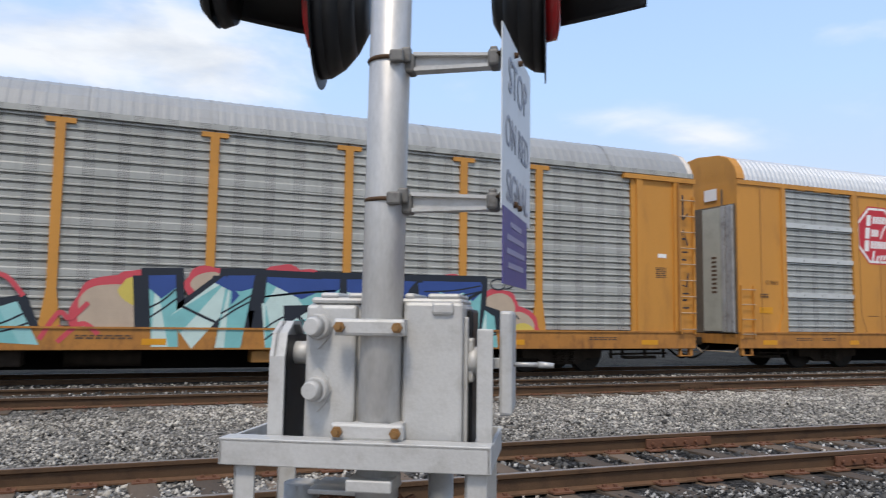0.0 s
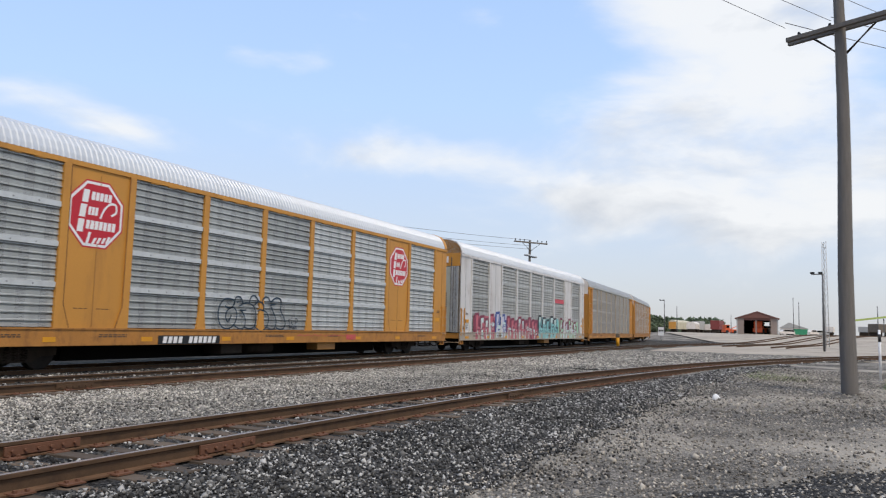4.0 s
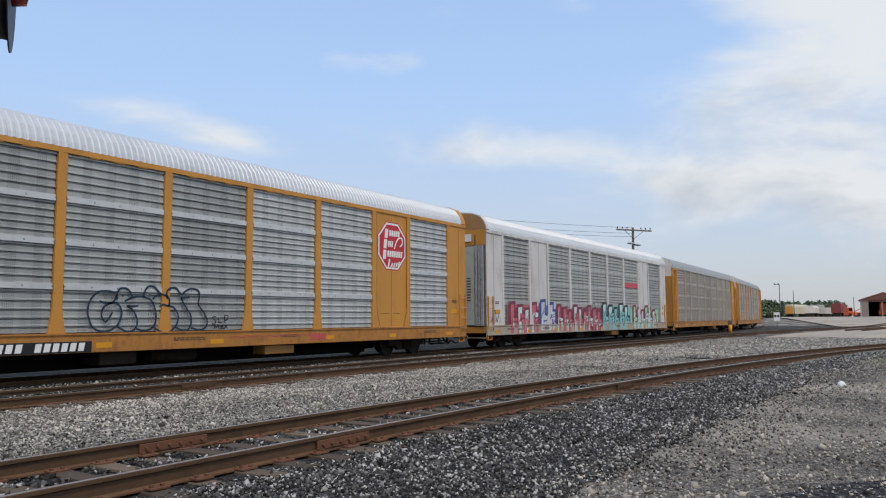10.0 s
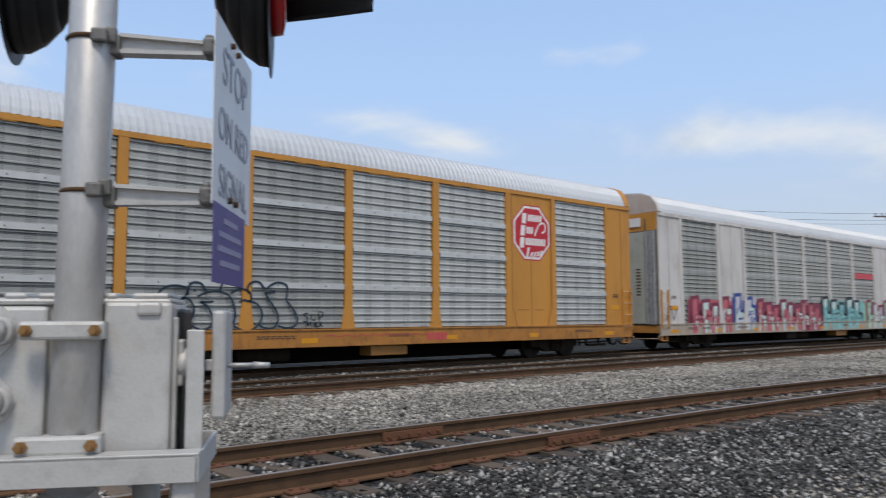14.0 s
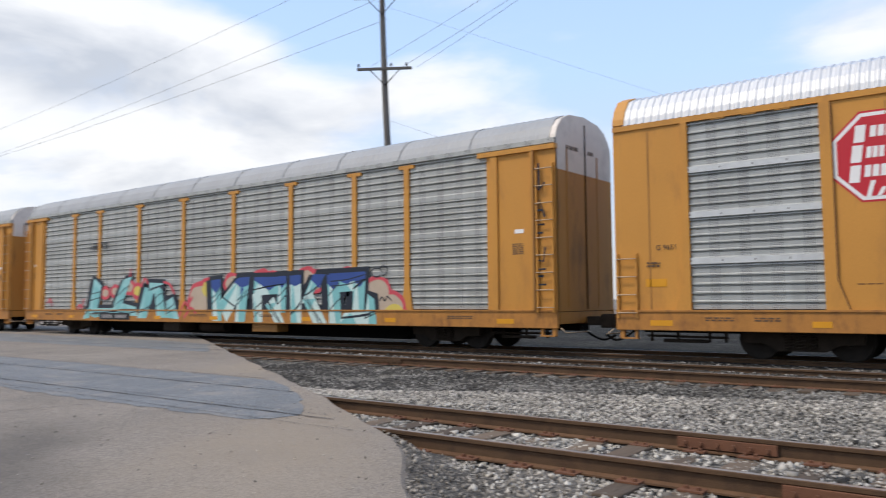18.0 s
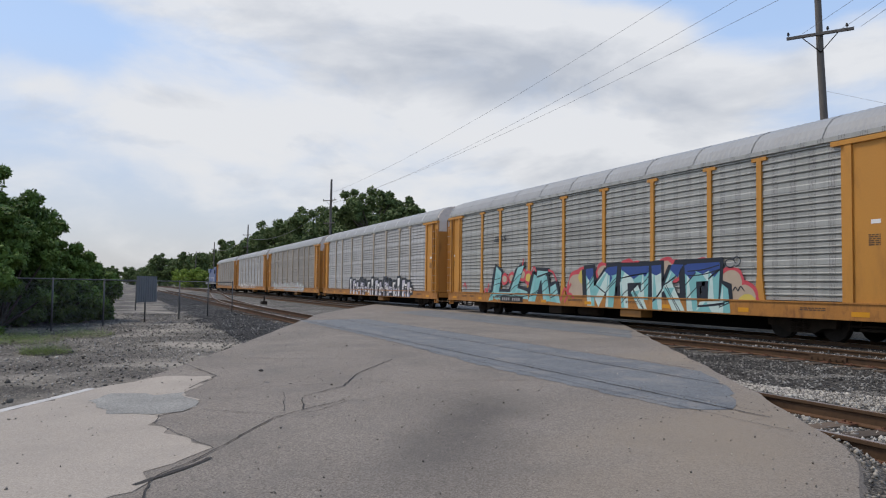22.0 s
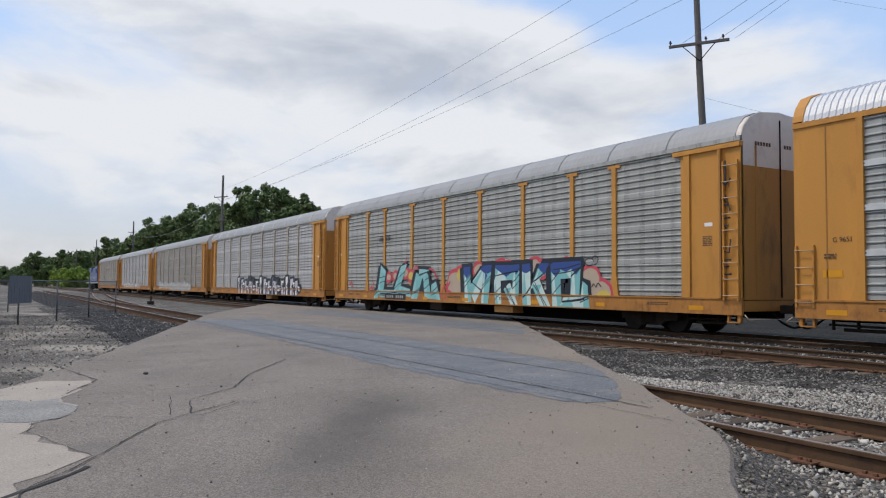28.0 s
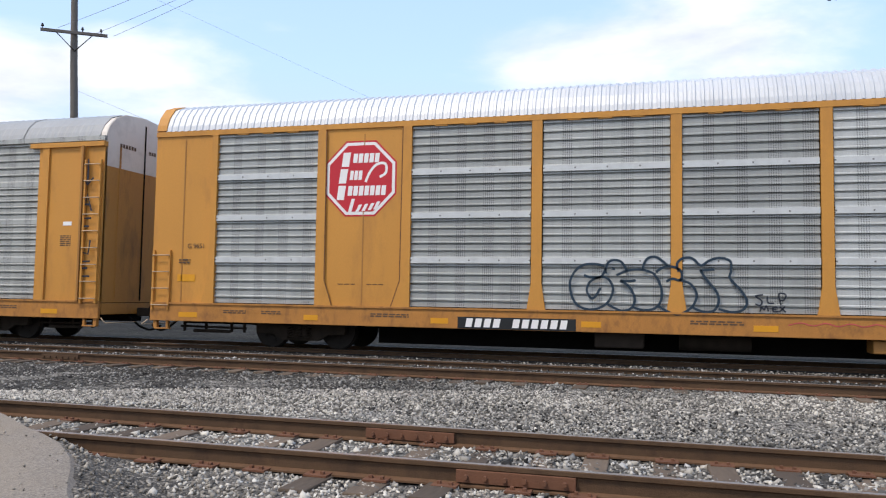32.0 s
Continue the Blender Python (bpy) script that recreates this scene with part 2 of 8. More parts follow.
M = {
    "yellow": mat("yellow_paint", (0.54, 0.245, 0.045), 0.6, var=0.14, scale=0.8, dirt=(0.25, 0.11, 0.035), dirt_amt=0.5, stretch=(1, 1, 0.35)),
    "yellow_dark": mat("aged_yellow_paint", (0.36, 0.165, 0.04), 0.65, var=0.16, scale=0.9, dirt=(0.12, 0.07, 0.03), dirt_amt=0.5, stretch=(1, 1, 0.4)),
    "sill": mat("rust_stained_yellow_sill", (0.41, 0.175, 0.038), 0.65, var=0.25, scale=2.2, dirt=(0.13, 0.055, 0.025), dirt_amt=0.75, stretch=(1, 1, 0.6)),
    "end_yellow": mat("sooty_yellow_paint", (0.44, 0.195, 0.04), 0.65, var=0.2, scale=0.9, dirt=(0.09, 0.05, 0.028), dirt_amt=0.75, stretch=(1, 1, 0.3)),
    "safety": mat("reflective_yellow", (0.64, 0.28, 0.012), 0.5, var=0.08),
    "white": mat("white_car_paint", (0.60, 0.575, 0.55), 0.55, var=0.12, scale=0.9, dirt=(0.31, 0.245, 0.195), dirt_amt=0.65, stretch=(1, 1, 0.35)),
    "roof": mat("bare_metal_roof", (0.55, 0.565, 0.58), 0.52, metal=0.3, var=0.1, scale=0.7, dirt=(0.40, 0.40, 0.40), dirt_amt=0.3),
    "roof_dull": mat("dull_metal_roof", (0.30, 0.308, 0.312), 0.6, metal=0.12, var=0.15, scale=0.6, dirt=(0.25, 0.24, 0.23), dirt_amt=0.4),
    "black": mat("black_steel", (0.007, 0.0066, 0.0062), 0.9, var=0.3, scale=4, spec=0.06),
    "truck": mat("grimy_cast_steel", (0.034, 0.026, 0.02), 0.9, var=0.4, scale=5, bump=0.3, spec=0.12),
    "rubber": mat("grimy_brown_door", (0.13, 0.105, 0.08), 0.7, var=0.25, scale=2, dirt=(0.06, 0.045, 0.035), dirt_amt=0.6),
    "red": mat("red_enamel", (0.50, 0.018, 0.03), 0.45, var=0.08, scale=2),
    "paint_white": mat("white_lettering", (0.78, 0.76, 0.74), 0.5, var=0.06),
    "paint_black": mat("black_spray_paint", (0.015, 0.02, 0.03), 0.5, var=0.2),
    "spray_blue": mat("dark_blue_spray_paint", (0.012, 0.03, 0.05), 0.5, var=0.2),
    "teal": mat("teal_spray_paint", (0.19, 0.47, 0.47), 0.55, var=0.15),
    "pale": mat("pale_spray_paint", (0.52, 0.66, 0.62), 0.55, var=0.15),
    "navy": mat("navy_spray_paint", (0.03, 0.07, 0.25), 0.55, var=0.15),
    "pinkred": mat("red_spray_paint", (0.55, 0.07, 0.09), 0.55, var=0.15),
    "faded_red": mat("faded_red_spray_paint", (0.50, 0.12, 0.15), 0.6, var=0.25, scale=3),
    "cream": mat("cream_spray_paint", (0.46, 0.36, 0.27), 0.55, var=0.15),
    "yspray": mat("yellow_spray_paint", (0.58, 0.46, 0.10), 0.55, var=0.15),
    "rust": mat("rusty_rail", (0.092, 0.054, 0.031), 0.85, var=0.3, scale=3, fine=90, bump=0.3, dirt=(0.04, 0.024, 0.017), dirt_amt=0.6, spec=0.2),
    "rail_foot": mat("orange_brown_rail_foot", (0.125, 0.07, 0.04), 0.9, var=0.3, scale=4, fine=80, dirt=(0.05, 0.03, 0.02), dirt_amt=0.5, spec=0.15),
    "rust_red": mat("orange_rust", (0.14, 0.06, 0.032), 0.85, var=0.25, scale=6, fine=90, bump=0.3),
    "rail_dull": mat("dull_rail_head", (0.22, 0.2, 0.19), 0.5, metal=0.35, var=0.2, scale=8),
    "rail_top": mat("worn_rail_head", (0.36, 0.31, 0.275), 0.38, metal=0.65, var=0.1, scale=8),
    "tie": mat("weathered_tie", (0.098, 0.07, 0.048), 0.9, var=0.35, scale=3, fine=25, bump=0.6, stretch=(1, 0.15, 1), rnd=0.35),
    "pole": mat("creosoted_pole", (0.155, 0.137, 0.12), 0.9, var=0.25, scale=3, bump=0.5, stretch=(6, 6, 0.5)),
    "alu": mat("aluminium_paint", (0.50, 0.495, 0.48), 0.5, metal=0.2, var=0.10, scale=5, fine=70, bump=0.06, dirt=(0.30, 0.28, 0.25), dirt_amt=0.5),
    "mast": mat("weathered_aluminium_mast", (0.50, 0.49, 0.475), 0.45, metal=0.45, var=0.18, scale=4, fine=45, dirt=(0.34, 0.33, 0.31), dirt_amt=0.5, stretch=(2, 2, 0.7)),
    "brass": mat("tarnished_brass", (0.30, 0.165, 0.065), 0.5, metal=0.5, var=0.25, scale=30),
    "clamp": mat("weathered_dark_grey_casting", (0.17, 0.165, 0.155), 0.6, metal=0.3, var=0.3, scale=18, dirt=(0.06, 0.05, 0.045), dirt_amt=0.6),
    "signal": mat("black_signal_paint", (0.014, 0.0145, 0.016), 0.5, var=0.15, scale=6),
}


# ---- building blocks ----
def link(name, me, material, parent=None, label="", m=None):
    ob = new(name, me)
    if material and not me.materials:
        for q in material if isinstance(material, (list, tuple)) else (material,):
            me.materials.append(M[q] if isinstance(q, str) else q)
    if parent:
        ob.parent = parent
    if m is not None:
        ob.matrix_basis = m
    return tagged(ob, label) if label else ob


def part(name, bm, material, parent=None, label="", m=None, smooth=False):
    me = bpy.data.meshes.new(name)
    bm.to_mesh(me)
    bm.free()
    if smooth:
        me.polygons.foreach_set("use_smooth", [True] * len(me.polygons))
    return link(name, me, material, parent, label, m)


def thing(name, label, category, group="", m=None, kind=""):
    ob = new(name)
    ob.empty_display_size = 0.2
    if m is not None:
        ob.matrix_basis = m
    return tagged(ob, label, category, group, kind)


def box(bm, x0, x1, y0, y1, z0, z1, bevel=0.0, idx=0):
    vs = [bm.verts.new((x, y, z)) for x in (x0, x1) for y in (y0, y1) for z in (z0, z1)]
    fs = [bm.faces.new([vs[i] for i in q]) for q in ((0, 1, 3, 2), (4, 6, 7, 5), (0, 4, 5, 1), (2, 3, 7, 6), (0, 2, 6, 4), (1, 5, 7, 3))]
    for f in fs:
        f.material_index = idx
    if bevel:
        es = list({e for f in fs for e in f.edges})
        r = bmesh.ops.bevel(bm, geom=es, offset=bevel, segments=2, affect="EDGES", profile=0.5)
        for f in r["faces"]:
            f.material_index = idx
    return vs


def bx(name, x0, x1, y0, y1, z0, z1, material, parent=None, label="", bevel=0.0):
    bm = bmesh.new()
    box(bm, x0, x1, y0, y1, z0, z1, bevel)
    return part(name, bm, material, parent, label)


def tube(bm, a, b, r0, r1=None, n=10, caps=True):
    a, b = Vector(a), Vector(b)
    r1 = r0 if r1 is None else r1
    q = (b - a).to_track_quat("Z", "Y").to_matrix()
    rings = []
    for c, r in ((a, r0), (b, r1)):
        rings.append([bm.verts.new(c + q @ Vector((r * math.cos(2 * math.pi * i / n), r * math.sin(2 * math.pi * i / n), 0))) for i in range(n)])
    for i in range(n):
        bm.faces.new((rings[0][i], rings[0][(i + 1) % n], rings[1][(i + 1) % n], rings[1][i])).smooth = True
    if caps:
        bm.faces.new(rings[0][::-1])
        bm.faces.new(rings[1])
    return rings


def path_tube(bm, pts, r, n=6):
    pts = [Vector(p) for p in pts]
    rings = []
    for i, p in enumerate(pts):
        d = (pts[min(i + 1, len(pts) - 1)] - pts[max(i - 1, 0)]).normalized()
        q = d.to_track_quat("Z", "Y").to_matrix()
        rings.append([bm.verts.new(p + q @ Vector((r * math.cos(2 * math.pi * k / n), r * math.sin(2 * math.pi * k / n), 0))) for k in range(n)])
    for a, b in zip(rings, rings[1:]):
        for k in range(n):
            bm.faces.new((a[k], a[(k + 1) % n], b[(k + 1) % n], b[k])).smooth = True
    bm.faces.new(rings[0][::-1])
    bm.faces.new(rings[-1])


def prism(bm, pts, y0, y1):
    """An outline in x, z pulled from y0 to y1."""
    a = [bm.verts.new((x, y0, z)) for x, z in pts]
    b = [bm.verts.new((x, y1, z)) for x, z in pts]
    n = len(pts)
    bm.faces.new(a)
    bm.faces.new(b[::-1])
    for i in range(n):
        bm.faces.new((a[(i + 1) % n], a[i], b[i], b[(i + 1) % n]))
    bmesh.ops.recalc_face_normals(bm, faces=bm.faces)


def grid_mesh(name, verts, nu, nv, smooth=False):
    """A sheet from nu x nv rows of verts."""
    i = np.arange(nu * nv).reshape(nu, nv)
    q = np.stack([i[:-1, :-1], i[1:, :-1], i[1:, 1:], i[:-1, 1:]], -1).reshape(-1, 4)
    me = bpy.data.meshes.new(name)
    me.from_pydata(np.asarray(verts).reshape(-1, 3).tolist(), [], q.tolist())
    if smooth:
        me.polygons.foreach_set("use_smooth", [True] * len(me.polygons))
    return me

# ---- ground, tracks and road ----
def centre_a(x):
    """y of the middle of the train's track."""
    return 17.75 + 0.0008 * max(0.0, x - 45.0) ** 2


def centre_b(x):
    u = max(0.0, x - 42.0)
    return 14.2 - 0.00085 * u * u


def centre_c(x):
    """y of the middle of the near track, which bends towards the camera's side on its way to +x."""
    u = max(0.0, x - 3.0)
    return 6.65 - 0.0028 * u * u - 0.00001 * u ** 3


def centre_turnout(x):
    k = max(0.0, min(1.0, (-38.0 - x) / 120.0))
    return 6.65 + 7.55 * k * k * (3 - 2 * k)


def mat_gravel(name, light, dark, size, patch=0.35, island=False, tint=None, tint_amt=0.0, rare=0.0):
    """Broken stone: cells of varied grey with dark joints; on loose stones the shade varies stone by stone."""
    mt = bpy.data.materials.new(name)
    mt.use_nodes = True
    nt = mt.node_tree
    N, L = nt.nodes.new, nt.links.new
    b = nt.nodes["Principled BSDF"]
    b.inputs["Roughness"].default_value = 0.95
    b.inputs["Specular IOR Level"].default_value = 0.15
    co = N("ShaderNodeTexCoord")
    ramp = N("ShaderNodeValToRGB")
    e = ramp.color_ramp.elements
    e[0].position, e[0].color = 0.05, (*dark, 1)
    e[1].position, e[1].color = 0.95, (*light, 1)
    no, mr = N("ShaderNodeTexNoise"), N("ShaderNodeMapRange")
    no.inputs["Scale"].default_value, no.inputs["Detail"].default_value = 0.45, 8
    L(co.outputs["Object"], no.inputs["Vector"])
    mr.inputs[1].default_value, mr.inputs[2].default_value = 0.3, 0.7
    mr.inputs[3].default_value, mr.inputs[4].default_value = 1 - patch, 1 + patch
    L(no.outputs[0], mr.inputs[0])
    factor = mr.outputs[0]
    if island:
        geo = N("ShaderNodeNewGeometry")
        L(geo.outputs["Random Per Island"], ramp.inputs[0])
        if rare:
            e.new(rare).color = (*[q * 0.25 + p * 0.75 for p, q in zip(dark, light)], 1)
    else:
        vo, vd = N("ShaderNodeTexVoronoi"), N("ShaderNodeTexVoronoi")
        vd.feature = "DISTANCE_TO_EDGE"
        for v in (vo, vd):
            v.inputs["Scale"].default_value = 1 / size
            L(co.outputs["Object"], v.inputs["Vector"])
        bw = N("ShaderNodeSeparateColor")
        L(vo.outputs["Color"], bw.inputs[0])
        L(bw.outputs[0], ramp.inputs[0])
        ed = N("ShaderNodeMapRange")
        ed.inputs[2].default_value, ed.inputs[3].default_value = 0.2, 0.3
        L(vd.outputs["Distance"], ed.inputs[0])
        pr = N("ShaderNodeMath")
        pr.operation = "MULTIPLY"
        L(mr.outputs[0], pr.inputs[0])
        L(ed.outputs[0], pr.inputs[1])
        factor = pr.outputs[0]
        bp = N("ShaderNodeBump")
        bp.inputs["Strength"].default_value, bp.inputs["Distance"].default_value = 1.0, size * 0.6
        L(vd.outputs["Distance"], bp.inputs["Height"])
        L(bp.outputs[0], b.inputs["Normal"])
    sc = N("ShaderNodeVectorMath")
    sc.operation = "SCALE"
    L(ramp.outputs[0], sc.inputs[0])
    L(factor, sc.inputs["Scale"])
    last = sc.outputs[0]
    if tint:
        n2, m2, mx = N("ShaderNodeTexNoise"), N("ShaderNodeMapRange"), N("ShaderNodeMix")
        n2.inputs["Scale"].default_value, n2.inputs["Detail"].default_value = 0.28, 6
        L(co.outputs["Object"], n2.inputs["Vector"])
        m2.inputs[1].default_value, m2.inputs[2].default_value, m2.inputs[4].default_value = 0.48, 0.64, tint_amt
        L(n2.outputs[0], m2.inputs[0])
        mx.data_type = "RGBA"
        L(m2.outputs[0], mx.inputs["Factor"])
        L(last, mx.inputs["A"])
        mx.inputs["B"].default_value = (*tint, 1)
        last = mx.outputs["Result"]
    L(last, b.inputs["Base Color"])
    return mt


M["ballast"] = mat_gravel("pale_limestone_ballast", (0.35, 0.326, 0.285), (0.05, 0.047, 0.043), 0.05)
M["bed"] = mat_gravel("grimy_track_ballast", (0.135, 0.125, 0.11), (0.025, 0.023, 0.021), 0.05)
M["ballast_dark"] = mat_gravel("dark_slag_and_shaded_ballast", (0.09, 0.086, 0.083), (0.018, 0.017, 0.0165), 0.045)
M["yard"] = mat_gravel("packed_yard_gravel", (0.275, 0.244, 0.205), (0.10, 0.092, 0.083), 0.04, 0.35, tint=(0.41, 0.365, 0.30), tint_amt=0.75)
M["verge"] = mat_gravel("dark_weedy_dirt", (0.06, 0.056, 0.046), (0.018, 0.017, 0.013), 0.09, 0.5)
M["apron"] = mat("pale_dusty_yard", (0.36, 0.305, 0.24), 0.95, var=0.3, scale=0.12, fine=6, dirt=(0.14, 0.122, 0.1), dirt_amt=0.85)
M["stone_pale"] = mat_gravel("limestone_stones", (0.59, 0.545, 0.472), (0.11, 0.10, 0.088), 0.05, 0.25, island=True)
M["stone_mixed"] = mat_gravel("grimy_mixed_stones", (0.33, 0.312, 0.28), (0.022, 0.021, 0.02), 0.05, 0.35, island=True)
M["stone_dark"] = mat_gravel("slag_stones", (0.46, 0.44, 0.41), (0.012, 0.0115, 0.011), 0.05, 0.25, island=True, rare=0.76)
M["stone_yard"] = mat_gravel("yard_stones", (0.44, 0.392, 0.328), (0.075, 0.068, 0.06), 0.05, 0.25, island=True)


def sheet(name, xs, y_of, rows, material, label, z_of):
    """A strip along x: rows of offsets v between y_of(x)[0] and [1]."""
    v = [(x, y, z_of(x, y)) for x in xs for y in [y_of(x)[0] + (y_of(x)[1] - y_of(x)[0]) * k / rows for k in range(rows + 1)]]
    ob = link(name, grid_mesh(name, v, len(xs), rows + 1, True), material)
    return tagged(ob, label, "ground", kind="structure")


GZ = -0.34


def rise(x):
    """The yard beyond the tracks climbs gently."""
    k = max(0.0, min(1.0, (x - 125.0) / 60.0))
    return 1.6 * k * k * (3 - 2 * k)


def slag_edge(x):
    """Ragged foot of the dark slag beside the near track."""
    u = max(0.0, x - 3.0)
    return 3.0 - 0.0014 * u * u - 0.0000085 * u ** 3 + 0.5 * noise.noise((x * 0.35, 0, 8)) + 0.22 * noise.noise((x * 1.3, 2, 8)) + 0.1 * noise.noise((x * 4.1, 5, 8))


def yard_z(x, y):
    """Height of the open ground; it rises a little towards the pole on the right."""
    if abs(x) > 100 or y > 45 or y < -25:
        return GZ + rise(x)
    return GZ + 0.06 * noise.noise((x * 0.2, y * 0.2, 0)) + 0.22 * max(0.0, min(1.0, (x - 12) / 10)) * max(0.0, min(1.0, (6 - y) / 3)) * max(0.0, min(1.0, (60 - x) / 20))


far_x = [-2400, -900, -400, -200, -120] + list(np.arange(-90, 121, 2.0)) + [130, 140, 150, 160, 170, 185, 220, 400, 900, 2400]
gy = [-2400, -700, -200, -80, -40] + list(np.arange(-20, 41, 2.0)) + [60, 100, 200, 500, 1200, 2600]
gv = [(x, y, yard_z(x, y)) for x in far_x for y in gy]
tagged(link("ground", grid_mesh("ground", gv, len(far_x), len(gy), True), "yard"), "packed grey-brown gravel ground of a rail yard", "ground", kind="structure")


def far_z(x, y):
    if y > centre_b(x) - 0.70:
        return -0.105 + 0.012 * noise.noise((x * 1.1, y * 1.1, 2))
    return -0.2 - 0.05 * max(0.0, 1 - abs(y - centre_c(x) - 2.9) / 1.3) + 0.02 * noise.noise((x * 1.1, y * 1.1, 2))


def near_z(x, y):
    base = -0.195 - 0.17 * max(0.0, min(1.0, (centre_c(x) - 1.35 - y) / 2.4)) + 0.02 * noise.noise((x * 1.3, y * 1.3, 5))
    return max(base, yard_z(x, y) + 0.012) if y < centre_c(x) - 1.6 else base


tx = list(np.arange(-150, 200.1, 2.0))
sheet("ballast_far", tx, lambda x: (min(8.3, centre_c(x) + 1.5, centre_b(x) - 3), centre_b(x) - 0.7), 24, "ballast", "pale crushed limestone ballast between the tracks", far_z)
sheet("track_bed", tx, lambda x: (centre_b(x) - 0.71, max(19.9, centre_a(x) + 2.1)), 16, "bed", "grimy ballast under the middle and main tracks", lambda x, y: -0.2 if y < centre_b(x) - 0.705 else far_z(x, y))
sheet("ballast_grimy", list(np.arange(-30, 2.2, 0.25)), lambda x: (min(13.35, max(8.32, 10.3 + 0.36 * (x + 6.0) + 0.5 * noise.noise((x * 0.9, 0, 6)) + 0.25 * noise.noise((x * 3.1, 0, 6)))), 13.48), 12, "bed", "grimy ballast beside the road", lambda x, y: far_z(x, y) + 0.006)
# black strip between the main rails: deepens the train's shade by colour
sheet("main_bed", tx, lambda x: (centre_a(x) - 1.25, centre_a(x) + 1.4), 6, "ballast_dark", "ballast under the train with its shade put into the colour", lambda x, y: far_z(x, y) + 0.006)
sheet("verge", tx, lambda x: (max(19.5, centre_a(x) + 1.7) + 0.25 * noise.noise((x * 0.3, 0, 3)), 46.0), 16, "verge", "dark weedy dirt beyond the main track", lambda x, y: -0.19)
cx_ = list(np.arange(-150, 2, 1.0)) + list(np.arange(2, 30, 0.2)) + list(np.arange(30, 80.1, 1.0))
sheet("ballast_near", cx_, lambda x: (slag_edge(x), centre_c(x) + 1.62), 14, "ballast_dark", "dark grey slag ballast beside the near track", near_z)

# pale apron of the yard beyond the curve, grey gravel by the road and a dark spill
sheet("yard_apron", list(np.arange(50, 130, 4.0)) + list(np.arange(130, 630, 8.0)), lambda x: (-34.0, min(centre_b(x) - 2.2, 11.0) if x < 130 else 11.0 + 0.35 * (x - 130)), 6, "apron", "pale dusty ground of the yard", lambda x, y: -0.168 + rise(x) - 0.25 * max(0.0, min(1.0, (66 - x) / 14)))
sheet("yard_apron", list(np.arange(30, 62.1, 2.0)), lambda x: (centre_c(x) + 1.75, max(centre_c(x) + 1.8, centre_b(x) - 2.6)), 6, "ballast", "pale crushed stone between the tracks", lambda x, y: -0.185)


def spill_edge(x):
    return 1.5 - 0.83 * max(0.0, x - 8.0) + 0.4 * noise.noise((x * 0.8, 0, 2)) + 0.2 * noise.noise((x * 2.6, 3, 2))


sheet("slag_spill", list(np.arange(4.0, 13.1, 0.2)), lambda x: (min(spill_edge(x) - 0.02, -2.6 - 0.1 * x + 1.6 * max(0.0, 6.0 - x) + 0.5 * noise.noise((x * 1.7, 1, 5))), spill_edge(x) - 0.55 * max(0.0, 6.0 - x)), 8, "ballast_dark", "spilled dark slag at the edge of the lot", lambda x, y: yard_z(x, y) + 0.012)

RAIL = [(-0.07, -0.175), (0.07, -0.175), (0.07, -0.16), (0.012, -0.145), (0.012, -0.05), (0.036, -0.036), (0.036, -0.006), (0.028, 0.0), (-0.028, 0.0), (-0.036, -0.006), (-0.036, -0.036), (-0.012, -0.05), (-0.012, -0.145), (-0.07, -0.16)]


def rail(name, xs, y_of, parent, label, top="rail_top"):
    nv = len(RAIL)
    v = [(x, y_of(x) + a, b + rise(x)) for x in xs for a, b in RAIL + RAIL[:1]]
    me = grid_mesh(name, v, len(xs), nv + 1)
    idx = np.array([1 if k % nv in (7,) else 2 if k % nv in (1, 2, 12, 13) else 0 for k in range(len(me.polygons))], dtype=np.int32)
    me.materials.append(M["rust"])
    me.materials.append(M[top])
    me.materials.append(M["rail_foot"])
    me.polygons.foreach_set("material_index", idx)
    return link(name, me, None, parent, label)


def track(name, label, xs, y_of, top="rail_top"):
    t = thing(name, label, "railway track", kind="structure")
    for side in (-0.7525, 0.7525):
        rail("rail", xs, lambda x: y_of(x) + side, t, "rust-brown steel rail with a worn bright head", top)
    return t


straight = [-400, -250, -150, -100, -60, -30, 0, 30, 45] + list(range(50, 421, 10))
track_a = track("track_main", "rusty mainline track under the train", straight, centre_a, "rail_dull")
track_b = track("track_middle", "rusty empty middle track on grimy ballast", straight, centre_b, "rail_dull")
track_c = track("track_near", "rusty jointed near track bending away in dark ballast", list(np.arange(-160, 90.1, 2.0)), centre_c)
for off in (5.0, 10.0):
    track("track_siding", "rusty siding across the pale yard", list(range(92, 230, 6)), lambda x: centre_b(x) - off, "rust")
track("track_turnout", "turnout track joining the near and middle tracks", list(np.arange(-160, -37.9, 2.0)), centre_turnout)

# ties: each one a piece on one shared mesh
tie_bm = bmesh.new()
box(tie_bm, -0.115, 0.115, -1.3, 1.3, -0.33, -0.162, 0.012)
tie_me = bpy.data.meshes.new("tie")
tie_bm.to_mesh(tie_me)
tie_bm.free()
tie_me.materials.append(M["tie"])


